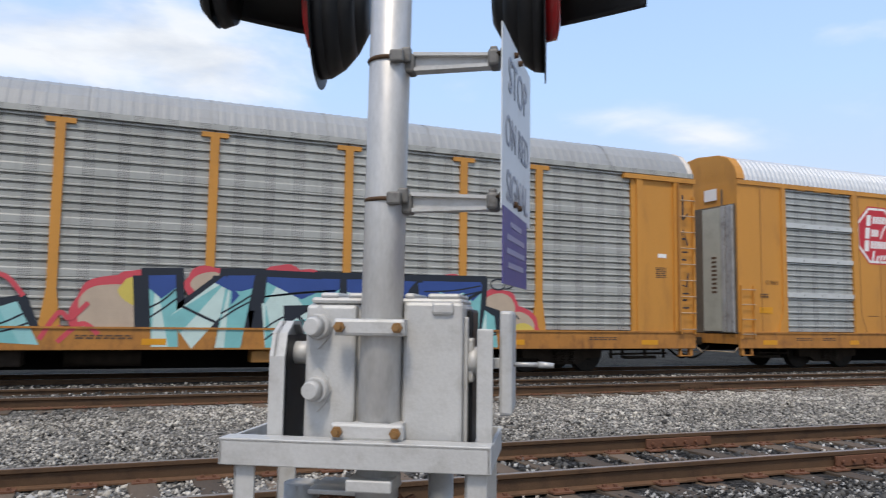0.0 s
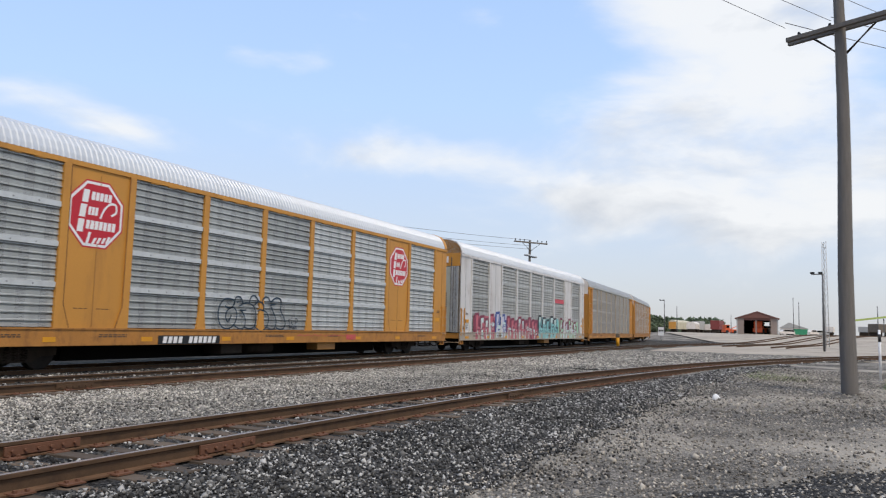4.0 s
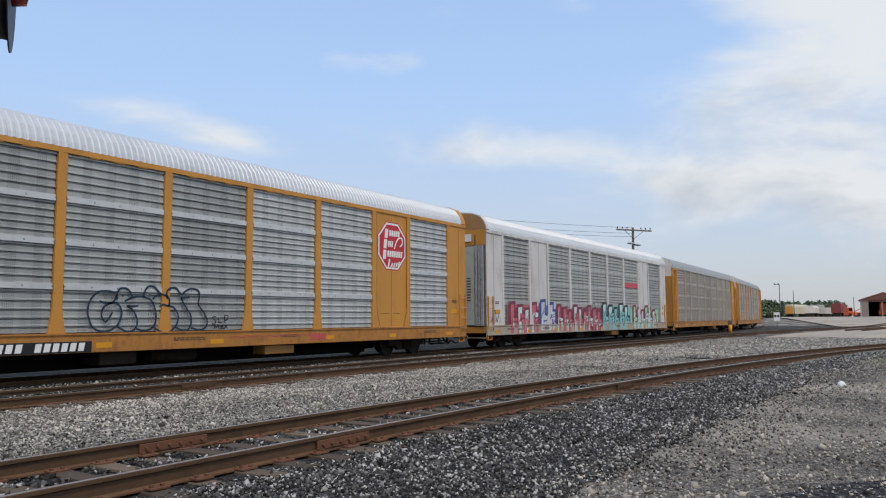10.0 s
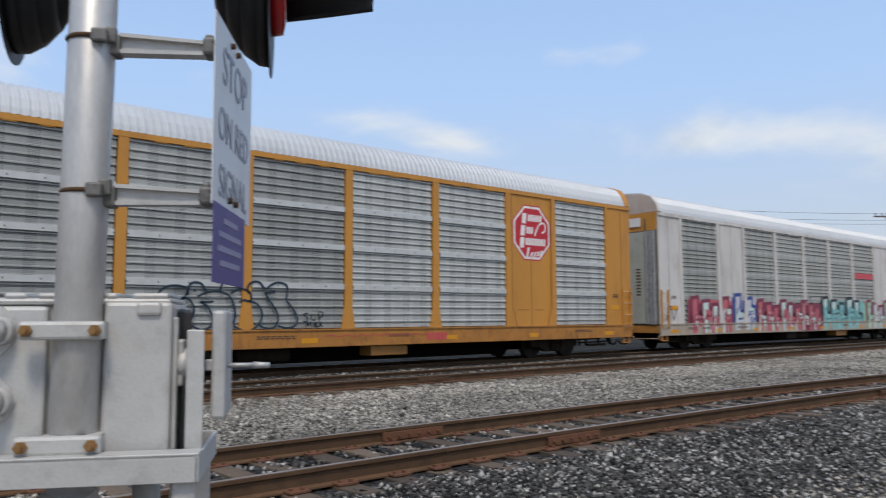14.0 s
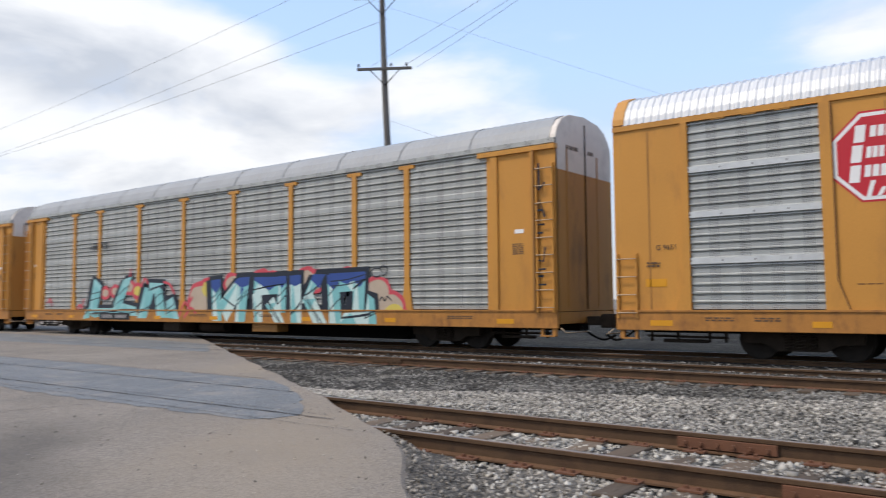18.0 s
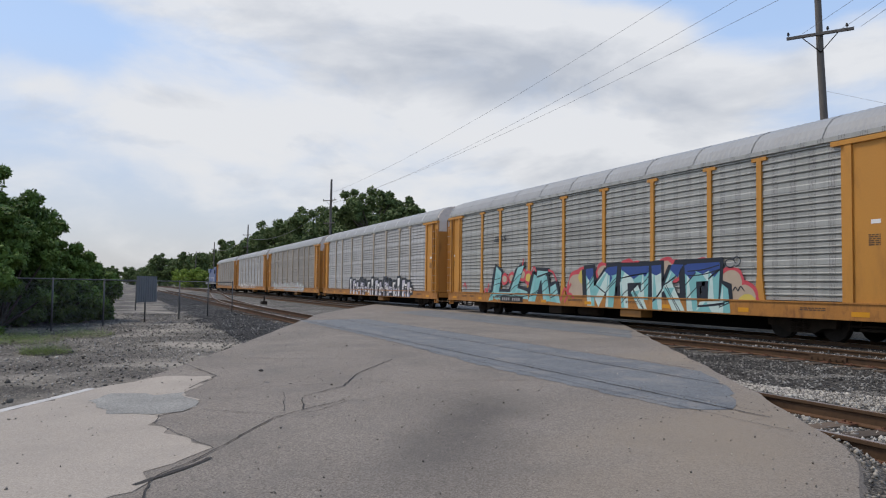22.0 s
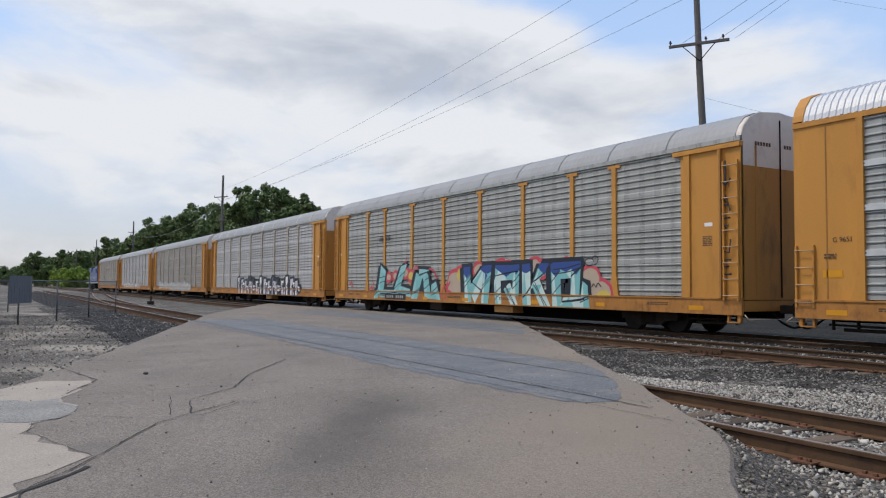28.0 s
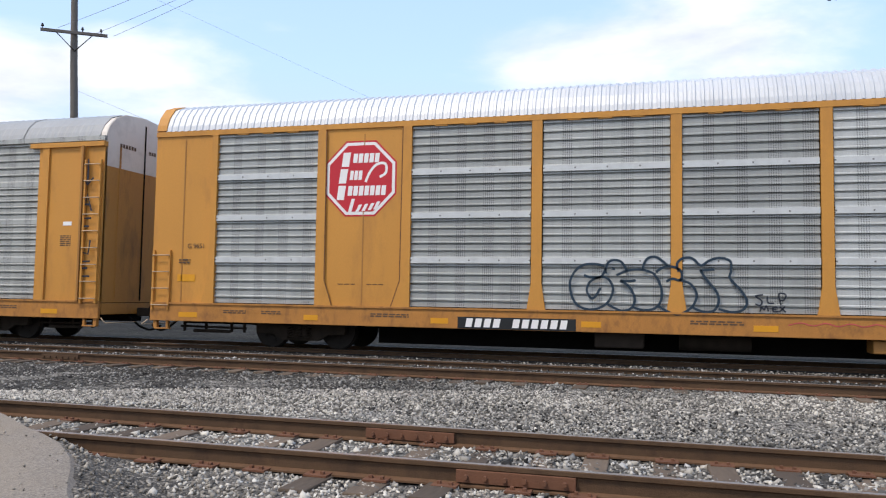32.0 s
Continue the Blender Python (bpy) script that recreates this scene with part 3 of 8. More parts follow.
def lay_ties(trk, y_of, x0, x1, rnd, skew=1.2):
    bm = bmesh.new()
    x = x0
    while x < x1:
        dx = rnd.uniform(-0.04, 0.04)
        slope = math.degrees(math.atan((y_of(x + 1) - y_of(x - 1)) / 2))
        link("tie", tie_me, None, trk, "", pose(x + dx, y_of(x) + rnd.uniform(-0.06, 0.06), rnd.uniform(-0.02, 0.002), rnd.uniform(-0.8, 0.8), rnd.uniform(-1, 1), slope + rnd.uniform(-skew, skew)))
        for s in (-0.7525, 0.7525):
            yc = y_of(x) + s
            box(bm, x + dx - 0.1, x + dx + 0.1, yc - 0.17, yc + 0.17, -0.166, -0.150)
            for ex, ey in ((-0.05, -0.1), (0.05, 0.1), (0.05, -0.12)):
                box(bm, x + dx + ex - 0.014, x + dx + ex + 0.014, yc + ey - 0.016, yc + ey + 0.016, -0.15, -0.128)
        x += 0.535
    ob = part("tie_plates", bm, "rust_red", trk, "rusted tie plates and spikes")
    ob["kind"] = "stuff"


tie_rnd = random.Random(5)
lay_ties(track_c, centre_c, -6.6, 46.0, tie_rnd, 2.0)
lay_ties(track_c, centre_c, -62.0, -30.5, tie_rnd)
lay_ties(track_b, centre_b, -17.0, 50.0, tie_rnd)
lay_ties(track_a, centre_a, -20.0, 30.0, tie_rnd)


def joint_bar(trk, y, x, colour="rust_red"):
    bm = bmesh.new()
    for s in (-1, 1):
        box(bm, x - 0.46, x + 0.46, y + s * 0.040 - 0.014, y + s * 0.040 + 0.014, -0.142, -0.044, 0.004)
        for k in range(6):
            tube(bm, (x - 0.38 + 0.152 * k, y + s * 0.05, -0.095), (x - 0.38 + 0.152 * k, y + s * 0.085, -0.095), 0.02, 0.02, 6)
    part("joint_bar", bm, colour, trk, "bolted rust-red joint bar")


joint_bar(track_c, centre_c(-2.6) + 0.7525, -2.6)
joint_bar(track_c, centre_c(-1.27) - 0.7525, -1.27)
joint_bar(track_c, centre_c(7.26) - 0.7525, 7.26)
joint_bar(track_c, centre_c(6.1) + 0.7525, 6.1)
joint_bar(track_c, centre_c(15.8) - 0.7525, 15.8, "rust")
joint_bar(track_b, 14.2 - 0.7525, 11.6, "rust")
joint_bar(track_b, 14.2 - 0.7525, -12.2, "rust")


# road over the tracks
RE = [(-40, 66), (0, 1.6), (1.5, -0.6), (3, -2.7), (3.76, -3.45), (4.45, -4.08), (4.98, -4.55), (5.32, -4.91), (5.68, -5.39), (6.06, -6.05), (6.68, -6.95), (8.6, -10.1), (13.9, -19.1), (28, -43)]


def right_edge(y):
    x = float(np.interp(y, [a for a, b in RE], [b for a, b in RE]))
    return x + (0.12 * noise.noise((0, y * 1.7, 4)) + 0.05 * noise.noise((0, y * 6, 9)) if y > 2 else 0)


def left_edge(y):
    return -13.4 - 2.2 * y - (0.06 * y * y if 0 < y < 8 else 3.8 if y >= 8 else 0) + 0.2 * noise.noise((7, y * 1.5, 4))


def road_z(y):
    return 0.004 if y > 5.0 else 0.004 - 0.27 * min(1.0, (5.0 - y) / 5.0) ** 1.2


def apron_z(x, y):
    """Gravel banked up against the road's edge, falling to the ballast."""
    return max(near_z(x, y) + 0.012, road_z(y) - 0.02 - 0.3 * max(0.0, x - right_edge(y) - 0.1))


sheet("gravel_apron", list(np.arange(-7.0, 3.6, 0.2)), lambda x: (centre_c(x) - 4.6, max(centre_c(x) - 4.55, centre_c(x) - 0.95 - 0.3 * max(0.0, x - 0.5) - 1.3 * max(0.0, x - 1.8) - 0.25 * noise.noise((x, 0, 4)) - 0.3 * noise.noise((x * 3, 0, 4)))), 24, "yard", "fine grey gravel between the road and the near track", apron_z)
sheet("gravel_apron", list(np.arange(-10.0, 2.1, 0.25)), lambda x: (centre_c(x) - 0.68, centre_c(x) + 0.68), 4, "ballast", "pale gravel packed between the rails at the crossing", lambda x, y: near_z(x, y) + 0.008)


M["asphalt"] = mat("worn_asphalt", (0.24, 0.209, 0.177), 0.92, var=0.24, scale=0.45, fine=110, bump=0.7, dirt=(0.155, 0.142, 0.128), dirt_amt=0.5, spec=0.15, speck=0.34, speck_size=0.012)
# the patch's slight blue is reflected sky, put into the base colour
M["patch"] = mat("sky_tinted_patched_asphalt", (0.15, 0.156, 0.158), 0.7, var=0.28, scale=0.9, fine=90, bump=0.4, dirt=(0.26, 0.235, 0.205), dirt_amt=0.8, spec=0.3, speck=0.3, speck_size=0.02)
M["concrete"] = mat("pale_worn_concrete", (0.36, 0.31, 0.255), 0.9, var=0.16, scale=0.6, fine=100, bump=0.3, dirt=(0.25, 0.22, 0.185), dirt_amt=0.4, speck=0.16, speck_size=0.012)
M["crack"] = mat("dark_crack", (0.04, 0.035, 0.031), 0.95, var=0.3)
M["line"] = mat("worn_white_road_paint", (0.52, 0.50, 0.47), 0.8, var=0.2, scale=3, dirt=(0.26, 0.24, 0.21), dirt_amt=0.6)
M["patch_pale"] = mat("weathered_grey_patch", (0.25, 0.24, 0.215), 0.85, var=0.3, scale=1.5, fine=90, bump=0.4, speck=0.3, speck_size=0.016)


def add_wear(mt, at, turn, size, colour, amount):
    """A long worn or dusty area of the road surface: middle, direction, half length and half width."""
    nt = mt.node_tree
    N, L = nt.nodes.new, nt.links.new
    b = nt.nodes["Principled BSDF"]
    co, rot, no = N("ShaderNodeTexCoord"), N("ShaderNodeMapping"), N("ShaderNodeTexNoise")
    rot.vector_type = "TEXTURE"
    rot.inputs["Location"].default_value = (*at, 0)
    rot.inputs["Rotation"].default_value = (0, 0, radians(turn))
    rot.inputs["Scale"].default_value = (*size, 1)
    L(co.outputs["Object"], rot.inputs[0])
    ln = N("ShaderNodeVectorMath")
    ln.operation = "LENGTH"
    L(rot.outputs[0], ln.inputs[0])
    no.inputs["Scale"].default_value, no.inputs["Detail"].default_value = 1.2, 8
    L(co.outputs["Object"], no.inputs["Vector"])
    ad, mr, mx = N("ShaderNodeMath"), N("ShaderNodeMapRange"), N("ShaderNodeMix")
    ad.operation = "MULTIPLY_ADD"
    L(no.outputs[0], ad.inputs[0])
    ad.inputs[1].default_value = 1.1
    L(ln.outputs["Value"], ad.inputs[2])
    mr.interpolation_type = "SMOOTHSTEP"
    mr.inputs[1].default_value, mr.inputs[2].default_value, mr.inputs[3].default_value, mr.inputs[4].default_value = 0.4, 1.9, amount, 0.0
    L(ad.outputs[0], mr.inputs[0])
    mx.data_type = "RGBA"
    L(mr.outputs[0], mx.inputs["Factor"])
    L(b.inputs["Base Color"].links[0].from_socket, mx.inputs["A"])
    mx.inputs["B"].default_value = (*colour, 1)
    L(mx.outputs["Result"], b.inputs["Base Color"])


# sandy dust along the right-hand edge, then oil and rubber in the lane
add_wear(M["asphalt"], (-6.0, 5.0), 131, (4.5, 1.5), (0.30, 0.245, 0.185), 0.75)
add_wear(M["asphalt"], (-12.6, 10.2), 125, (3.2, 1.4), (0.31, 0.255, 0.195), 0.8)
add_wear(M["asphalt"], (-7.3, 3.0), 150, (2.6, 0.75), (0.08, 0.074, 0.068), 0.65)

ry = list(np.arange(-40, 2, 1.0)) + list(np.arange(2, 28.1, 0.25))
rv = [(left_edge(y) + (right_edge(y) - left_edge(y)) * k / 24, y, road_z(y)) for y in ry for k in range(25)]
road = tagged(link("road", grid_mesh("road", rv, len(ry), 25, True), "asphalt"), "cracked worn grey asphalt road over the level crossing", "road", kind="structure")
# the road's broken side faces
ev = [(right_edge(y) + d, y, road_z(y) - h) for y in ry for d, h in ((0.0, 0.0), (0.10, 0.06), (0.16, 0.3))]
link("road_edge", grid_mesh("road_edge", ev, len(ry), 3), "asphalt", road, "crumbling asphalt edge")
ev = [(left_edge(y) - d, y, road_z(y) - h) for y in ry for d, h in ((0.0, 0.0), (0.10, 0.06), (0.16, 0.3))]
link("road_edge", grid_mesh("road_edge", ev, len(ry), 3), "asphalt", road, "crumbling asphalt edge")


def ragged(pts, rnd, amp=0.06, step=0.25):
    """An outline with its sides broken up."""
    out = []
    for (x0, y0), (x1, y1) in zip(pts, pts[1:] + pts[:1]):
        n = max(1, int(math.hypot(x1 - x0, y1 - y0) / step))
        out += [(x0 + (x1 - x0) * k / n + rnd.uniform(-amp, amp), y0 + (y1 - y0) * k / n + rnd.uniform(-amp, amp)) for k in range(n)]
    return out


def flat_patch(name, pts, material, label, lift=0.004, amp=0.06):
    rnd = random.Random(len(name) * 7 + len(pts))
    bm = bmesh.new()
    vs = [bm.verts.new((x, y, road_z(y) + lift)) for x, y in ragged(pts, rnd, amp)]
    f = bm.faces.new(vs)
    if f.normal.z < 0:
        f.normal_flip()
    bmesh.ops.triangulate(bm, faces=[f])
    es = [e for e in bm.edges if e.calc_length() > 1.2]
    bmesh.ops.subdivide_edges(bm, edges=es, cuts=4, use_grid_fill=True)
    bmesh.ops.triangulate(bm, faces=bm.faces)
    for v in bm.verts:
        v.co.z = road_z(v.co.y) + lift
    return part(name, bm, material, road, label)


# crossing strips of the near and middle tracks, and the pale lane
flat_patch("crossing_strip", [(-29.5, 8.6), (-28.3, 5.7), (-18, 5.7), (-11.3, 5.3), (-8.7, 5.4), (-7.19, 5.38), (-6.9, 6.0), (-8.15, 7.1), (-10.2, 8.4), (-14.3, 8.5), (-21, 8.6)], "patch", "grey patched asphalt along the rails, tinted with the reflected sky's blue")
flat_patch("crossing_strip", [(-40, 15.4), (-37, 12.2), (-24, 12.2), (-17.4, 12.3), (-20.6, 14.6), (-24, 15.2)], "patch", "grey patched asphalt along the rails, tinted with the reflected sky's blue")
flat_patch("concrete_lane", [(-13.1, -0.35), (-4, -4.9), (-3, -3.2), (-6.2, -0.4), (-6.88, 0.08), (-7.13, -0.01), (-7.5, 0.42), (-7.79, 0.6), (-8.6, 0.38), (-9.44, 0.16), (-9.97, 0.23), (-10.07, 0.64), (-10.69, 0.75), (-11.78, 0.64), (-12.33, 0.89), (-13.25, 1.15), (-13.95, 0.45)], "concrete", "pale worn concrete lane with a broken edge", 0.004, 0.09)
flat_patch("asphalt_patch", [(-11.48, -0.55), (-12.21, -0.29), (-11.73, 0.29), (-11.65, 0.62), (-10.64, 0.7), (-10.1, 0.58), (-10.06, 0.24), (-10.36, -0.33), (-10.93, -0.4)], "patch_pale", "grey patch on the concrete lane", 0.008, 0.07)
flat_patch("edge_line", [(-12.75, -0.5), (-11.1, -1.33), (-8.0, -2.85), (-8.0, -3.0), (-11.15, -1.46), (-12.8, -0.6)], "line", "worn white edge line", 0.008, 0.01)


def crack(pts, w):
    rnd = random.Random(int(abs(pts[0][0]) * 100))
    fine = []
    for (x0, y0), (x1, y1) in zip(pts, pts[1:]):
        n = max(2, int(math.hypot(x1 - x0, y1 - y0) / 0.12))
        fine += [(x0 + (x1 - x0) * k / n + rnd.uniform(-0.014, 0.014), y0 + (y1 - y0) * k / n + rnd.uniform(-0.014, 0.014)) for k in range(n)]
    v = []
    for i, (x, y) in enumerate(fine):
        a, b = fine[max(0, i - 1)], fine[min(len(fine) - 1, i + 1)]
        d = Vector((b[0] - a[0], b[1] - a[1])).normalized()
        h = w * rnd.uniform(0.3, 0.9) * 0.4
        v += [(x - d.y * h, y + d.x * h, road_z(y) + 0.010), (x + d.y * h, y - d.x * h, road_z(y) + 0.010)]
    link("crack", grid_mesh("crack", v, len(fine), 2), "crack", road, "open crack in the asphalt")


crack([(-5.8, -0.1), (-6.93, 0.09), (-7.36, 0.43), (-7.67, 0.64), (-8.31, 1.01), (-8.93, 1.39), (-9.26, 1.79), (-9.7, 2.5)], 0.028)
crack([(-10.23, 2.0), (-10.79, 2.68), (-12.02, 3.24), (-13.61, 4.39)], 0.036)
crack([(-11.75, 0.86), (-11.56, 1.46), (-11.25, 2.22), (-11.07, 2.86), (-10.42, 4.04), (-9.8, 5.2)], 0.024)
crack([(-10.07, 0.68), (-9.25, 1.42), (-9.04, 1.87), (-9.68, 2.57)], 0.02)
crack([(-16.46, 1.45), (-15.17, 2.56), (-14.04, 3.82), (-13.75, 4.88)], 0.034)
crack([(-10.76, 1.85), (-9.55, 1.64), (-9.2, 1.53)], 0.018)
crack([(-9.26, 1.79), (-10.23, 2.0)], 0.026)
crack([(-6.75, -0.05), (-6.88, 0.06), (-7.17, 0.43), (-7.5, 0.64)], 0.09)
crack([(-7.79, 0.63), (-8.6, 0.41), (-9.44, 0.19), (-9.97, 0.26), (-10.07, 0.67)], 0.014)
crack([(-14.35, -0.03), (-15.51, 0.92), (-13.25, 1.25), (-11.93, 0.68)], 0.032)
for yy, w in ((7.46, 0.05), (7.63, 0.015), (5.96, 0.05), (6.13, 0.015), (8.5, 0.03), (5.55, 0.02), (12.95, 0.06), (14.2, 0.06)):
    crack([(right_edge(yy) - 0.5, yy), (-16, yy + 0.02), (-24, yy), (-30, yy)], w)


# loose stones
def stones(name, n, place, size, material, label, seed):
    rnd = np.random.RandomState(seed)
    base = np.array([(1, 0, 0), (-1, 0, 0), (0, 1, 0), (0, -1, 0), (0, 0, 1), (0, 0, -1)], float)
    tri = np.array([(0, 2, 4), (2, 1, 4), (1, 3, 4), (3, 0, 4), (2, 0, 5), (1, 2, 5), (3, 1, 5), (0, 3, 5)])
    c = np.array(place(rnd, n))
    n = len(c)
    s = rnd.uniform(size[0], size[1], n) * (1 + 1.0 * (rnd.rand(n) > 0.96))
    q = rnd.normal(size=(n, 4))
    q /= np.linalg.norm(q, axis=1)[:, None]
    w, x, y, z = q.T
    R = np.stack([np.stack([1 - 2 * (y * y + z * z), 2 * (x * y - w * z), 2 * (x * z + w * y)], -1), np.stack([2 * (x * y + w * z), 1 - 2 * (x * x + z * z), 2 * (y * z - w * x)], -1), np.stack([2 * (x * z - w * y), 2 * (y * z + w * x), 1 - 2 * (x * x + y * y)], -1)], 1)
    loc = base[None] * rnd.uniform(0.55, 1.15, (n, 6, 1)) + rnd.normal(0, 0.12, (n, 6, 3))
    v = np.einsum("nij,nkj->nki", R, loc) * s[:, None, None] * 0.5 + c[:, None, :]
    f = (tri[None] + 6 * np.arange(n)[:, None, None]).reshape(-1, 3)
    me = bpy.data.meshes.new(name)
    me.vertices.add(n * 6)
    me.vertices.foreach_set("co", v.ravel())
    me.loops.add(len(f) * 3)
    me.loops.foreach_set("vertex_index", f.ravel().astype(np.int32))
    me.polygons.add(len(f))
    me.polygons.foreach_set("loop_start", np.arange(0, len(f) * 3, 3, dtype=np.int32))
    me.update(calc_edges=True)
    me.validate()
    return tagged(link(name, me, material), label, "stones", kind="stuff")


def off_road(x, y):
    return x > right_edge(y) + 0.05 or x < left_edge(y) - 0.05


def strip(x0, x1, lo, hi, z_of, power=1.0, fade=1.0):
    """Places between two lines along x; fade below 1 crowds them to the far line, above 1 to the near one."""
    def place(rnd, n):
        out = []
        for _ in range(n):
            x = x0 + (x1 - x0) * rnd.rand() ** power
            y = lo(x) + (hi(x) - lo(x)) * rnd.rand() ** fade
            if off_road(x, y):
                out.append((x, y, z_of(x, y) + 0.008))
        return out
    return place


stones("ballast_stones", 9000, strip(-16, 2.0, lambda x: max(8.6, 10.2 + 0.36 * (x + 6.0)), lambda x: centre_b(x) - 0.85, far_z, 0.8), (0.028, 0.06), "stone_mixed", "loose grimy stones beside the road", 26)
stones("ballast_stones", 66000, strip(-11.5, 40, lambda x: min(9.0, centre_c(x) + 2.0, centre_b(x) - 2.2), lambda x: min(centre_b(x) - 0.85, 10.9 + 0.36 * (x + 6.0)), far_z, 1.25, 0.75), (0.025, 0.052), "stone_pale", "loose pale limestone ballast stones", 1)
stones("ballast_stones", 22000, strip(-4, 34, lambda x: centre_c(x) + 1.45, lambda x: centre_c(x) + 4.4, far_z, 1.2, 1.5), (0.028, 0.06), "stone_mixed", "loose dark and pale ballast stones", 12)
stones("ballast_stones", 16000, strip(-24, 36, lambda x: centre_b(x) - 0.6, lambda x: centre_b(x) + 2.6, far_z), (0.03, 0.06), "stone_dark", "loose grimy stones between the far rails", 2)
stones("ballast_stones", 2200, strip(-3, 36, lambda x: centre_b(x) + 1.0, lambda x: centre_b(x) + 2.5, far_z), (0.03, 0.06), "stone_pale", "loose pale stones between the far tracks", 27)
stones("slag_stones", 48000, strip(2.0, 32, lambda x: slag_edge(x) - 0.12, lambda x: centre_c(x) - 1.02, near_z, 1.5), (0.022, 0.055), "stone_dark", "loose dark slag stones", 3)
stones("slag_stones", 2600, strip(3.0, 30, lambda x: slag_edge(x) - 1.0, lambda x: slag_edge(x) + 0.1, yard_z, 1.4), (0.022, 0.055), "stone_dark", "stray dark slag stones on the pale yard", 17)
stones("slag_stones", 9000, strip(30, 60, lambda x: slag_edge(x) - 0.2, lambda x: centre_c(x) - 1.02, near_z, 1.3), (0.05, 0.11), "stone_dark", "loose dark slag stones", 18)
stones("ballast_stones", 7000, strip(30, 62, lambda x: centre_c(x) + 1.7, lambda x: max(centre_c(x) + 1.8, centre_b(x) - 1.3), lambda x, y: -0.185), (0.05, 0.10), "stone_pale", "loose pale stones between the tracks", 19)
stones("gravel_stones", 9000, strip(-7, 3.5, lambda x: centre_c(x) - 4.5, lambda x: centre_c(x) - 0.85, apron_z), (0.015, 0.05), "stone_yard", "loose grey gravel beside the road", 13)
stones("ballast_stones", 5000, strip(-9, 2.4, lambda x: centre_c(x) - 0.66, lambda x: centre_c(x) + 0.66, near_z, 1.0), (0.03, 0.065), "stone_pale", "loose pale chips between the rails", 24)
stones("ballast_stones", 2600, strip(-6, 2.4, lambda x: centre_c(x) - 1.9, lambda x: centre_c(x) - 0.85, near_z, 1.0), (0.03, 0.07), "stone_pale", "loose pale stones beside the near rail", 25)
stones("slag_stones", 14000, strip(-2, 34, lambda x: centre_c(x) - 0.62, lambda x: centre_c(x) + 1.7, near_z, 1.2), (0.03, 0.07), "stone_dark", "loose dark stones between the rails", 4)
stones("slag_stones", 7000, strip(-60, -14, lambda x: centre_c(x) - 4.4, lambda x: centre_c(x) + 1.6, near_z), (0.03, 0.075), "stone_mixed", "loose grey stones beside the near track", 6)
stones("yard_stones", 40000, strip(2, 36, lambda x: -7.0, lambda x: slag_edge(x) + 0.35, lambda x, y: max(yard_z(x, y), near_z(x, y)) if y > slag_edge(x) else yard_z(x, y), 1.5), (0.018, 0.065), "stone_yard", "scattered stones on the yard", 7)
stones("slag_stones", 7000, strip(4.6, 12.6, lambda x: -2.6 - 0.1 * x + 1.2 * max(0.0, 6.0 - x), lambda x: spill_edge(x) + 0.1 - 0.4 * max(0.0, 6.0 - x), yard_z), (0.025, 0.06), "stone_dark", "spilled dark slag stones", 14)
stones("yard_stones", 9000, strip(-45, -12, lambda x: -8.0, lambda x: 3.0, yard_z), (0.025, 0.08), "stone_yard", "scattered stones on the yard", 8)


def on_road(rnd, n):
    out = []
    while len(out) < n:
        y = rnd.uniform(-3.5, 12)
        x = rnd.uniform(left_edge(y), right_edge(y))
        if rnd.rand() < 0.25 + 0.75 * math.exp(-(right_edge(y) - x) / 0.8):
            out.append((x, y, road_z(y) + 0.006))
    return out


stones("road_grit", 2600, on_road, (0.008, 0.026), "stone_yard", "loose grit on the road", 21)
bm = bmesh.new()
bmesh.ops.create_icosphere(bm, subdivisions=2, radius=0.038)
for v in bm.verts:
    v.co.z *= 0.5
    v.co.x *= 1.6 + 0.5 * noise.noise(v.co * 20)
tagged(part("clod", bm, "crack", None, "", Matrix.Translation((-12.0, 1.75, 0.02))), "small dark clod lying on the road", "debris")

# ---- crossing signal beside the road ----
def cap_screw(bm, p, d, r, h):
    tube(bm, p, Vector(p) + Vector(d) * h, r, r, 6)


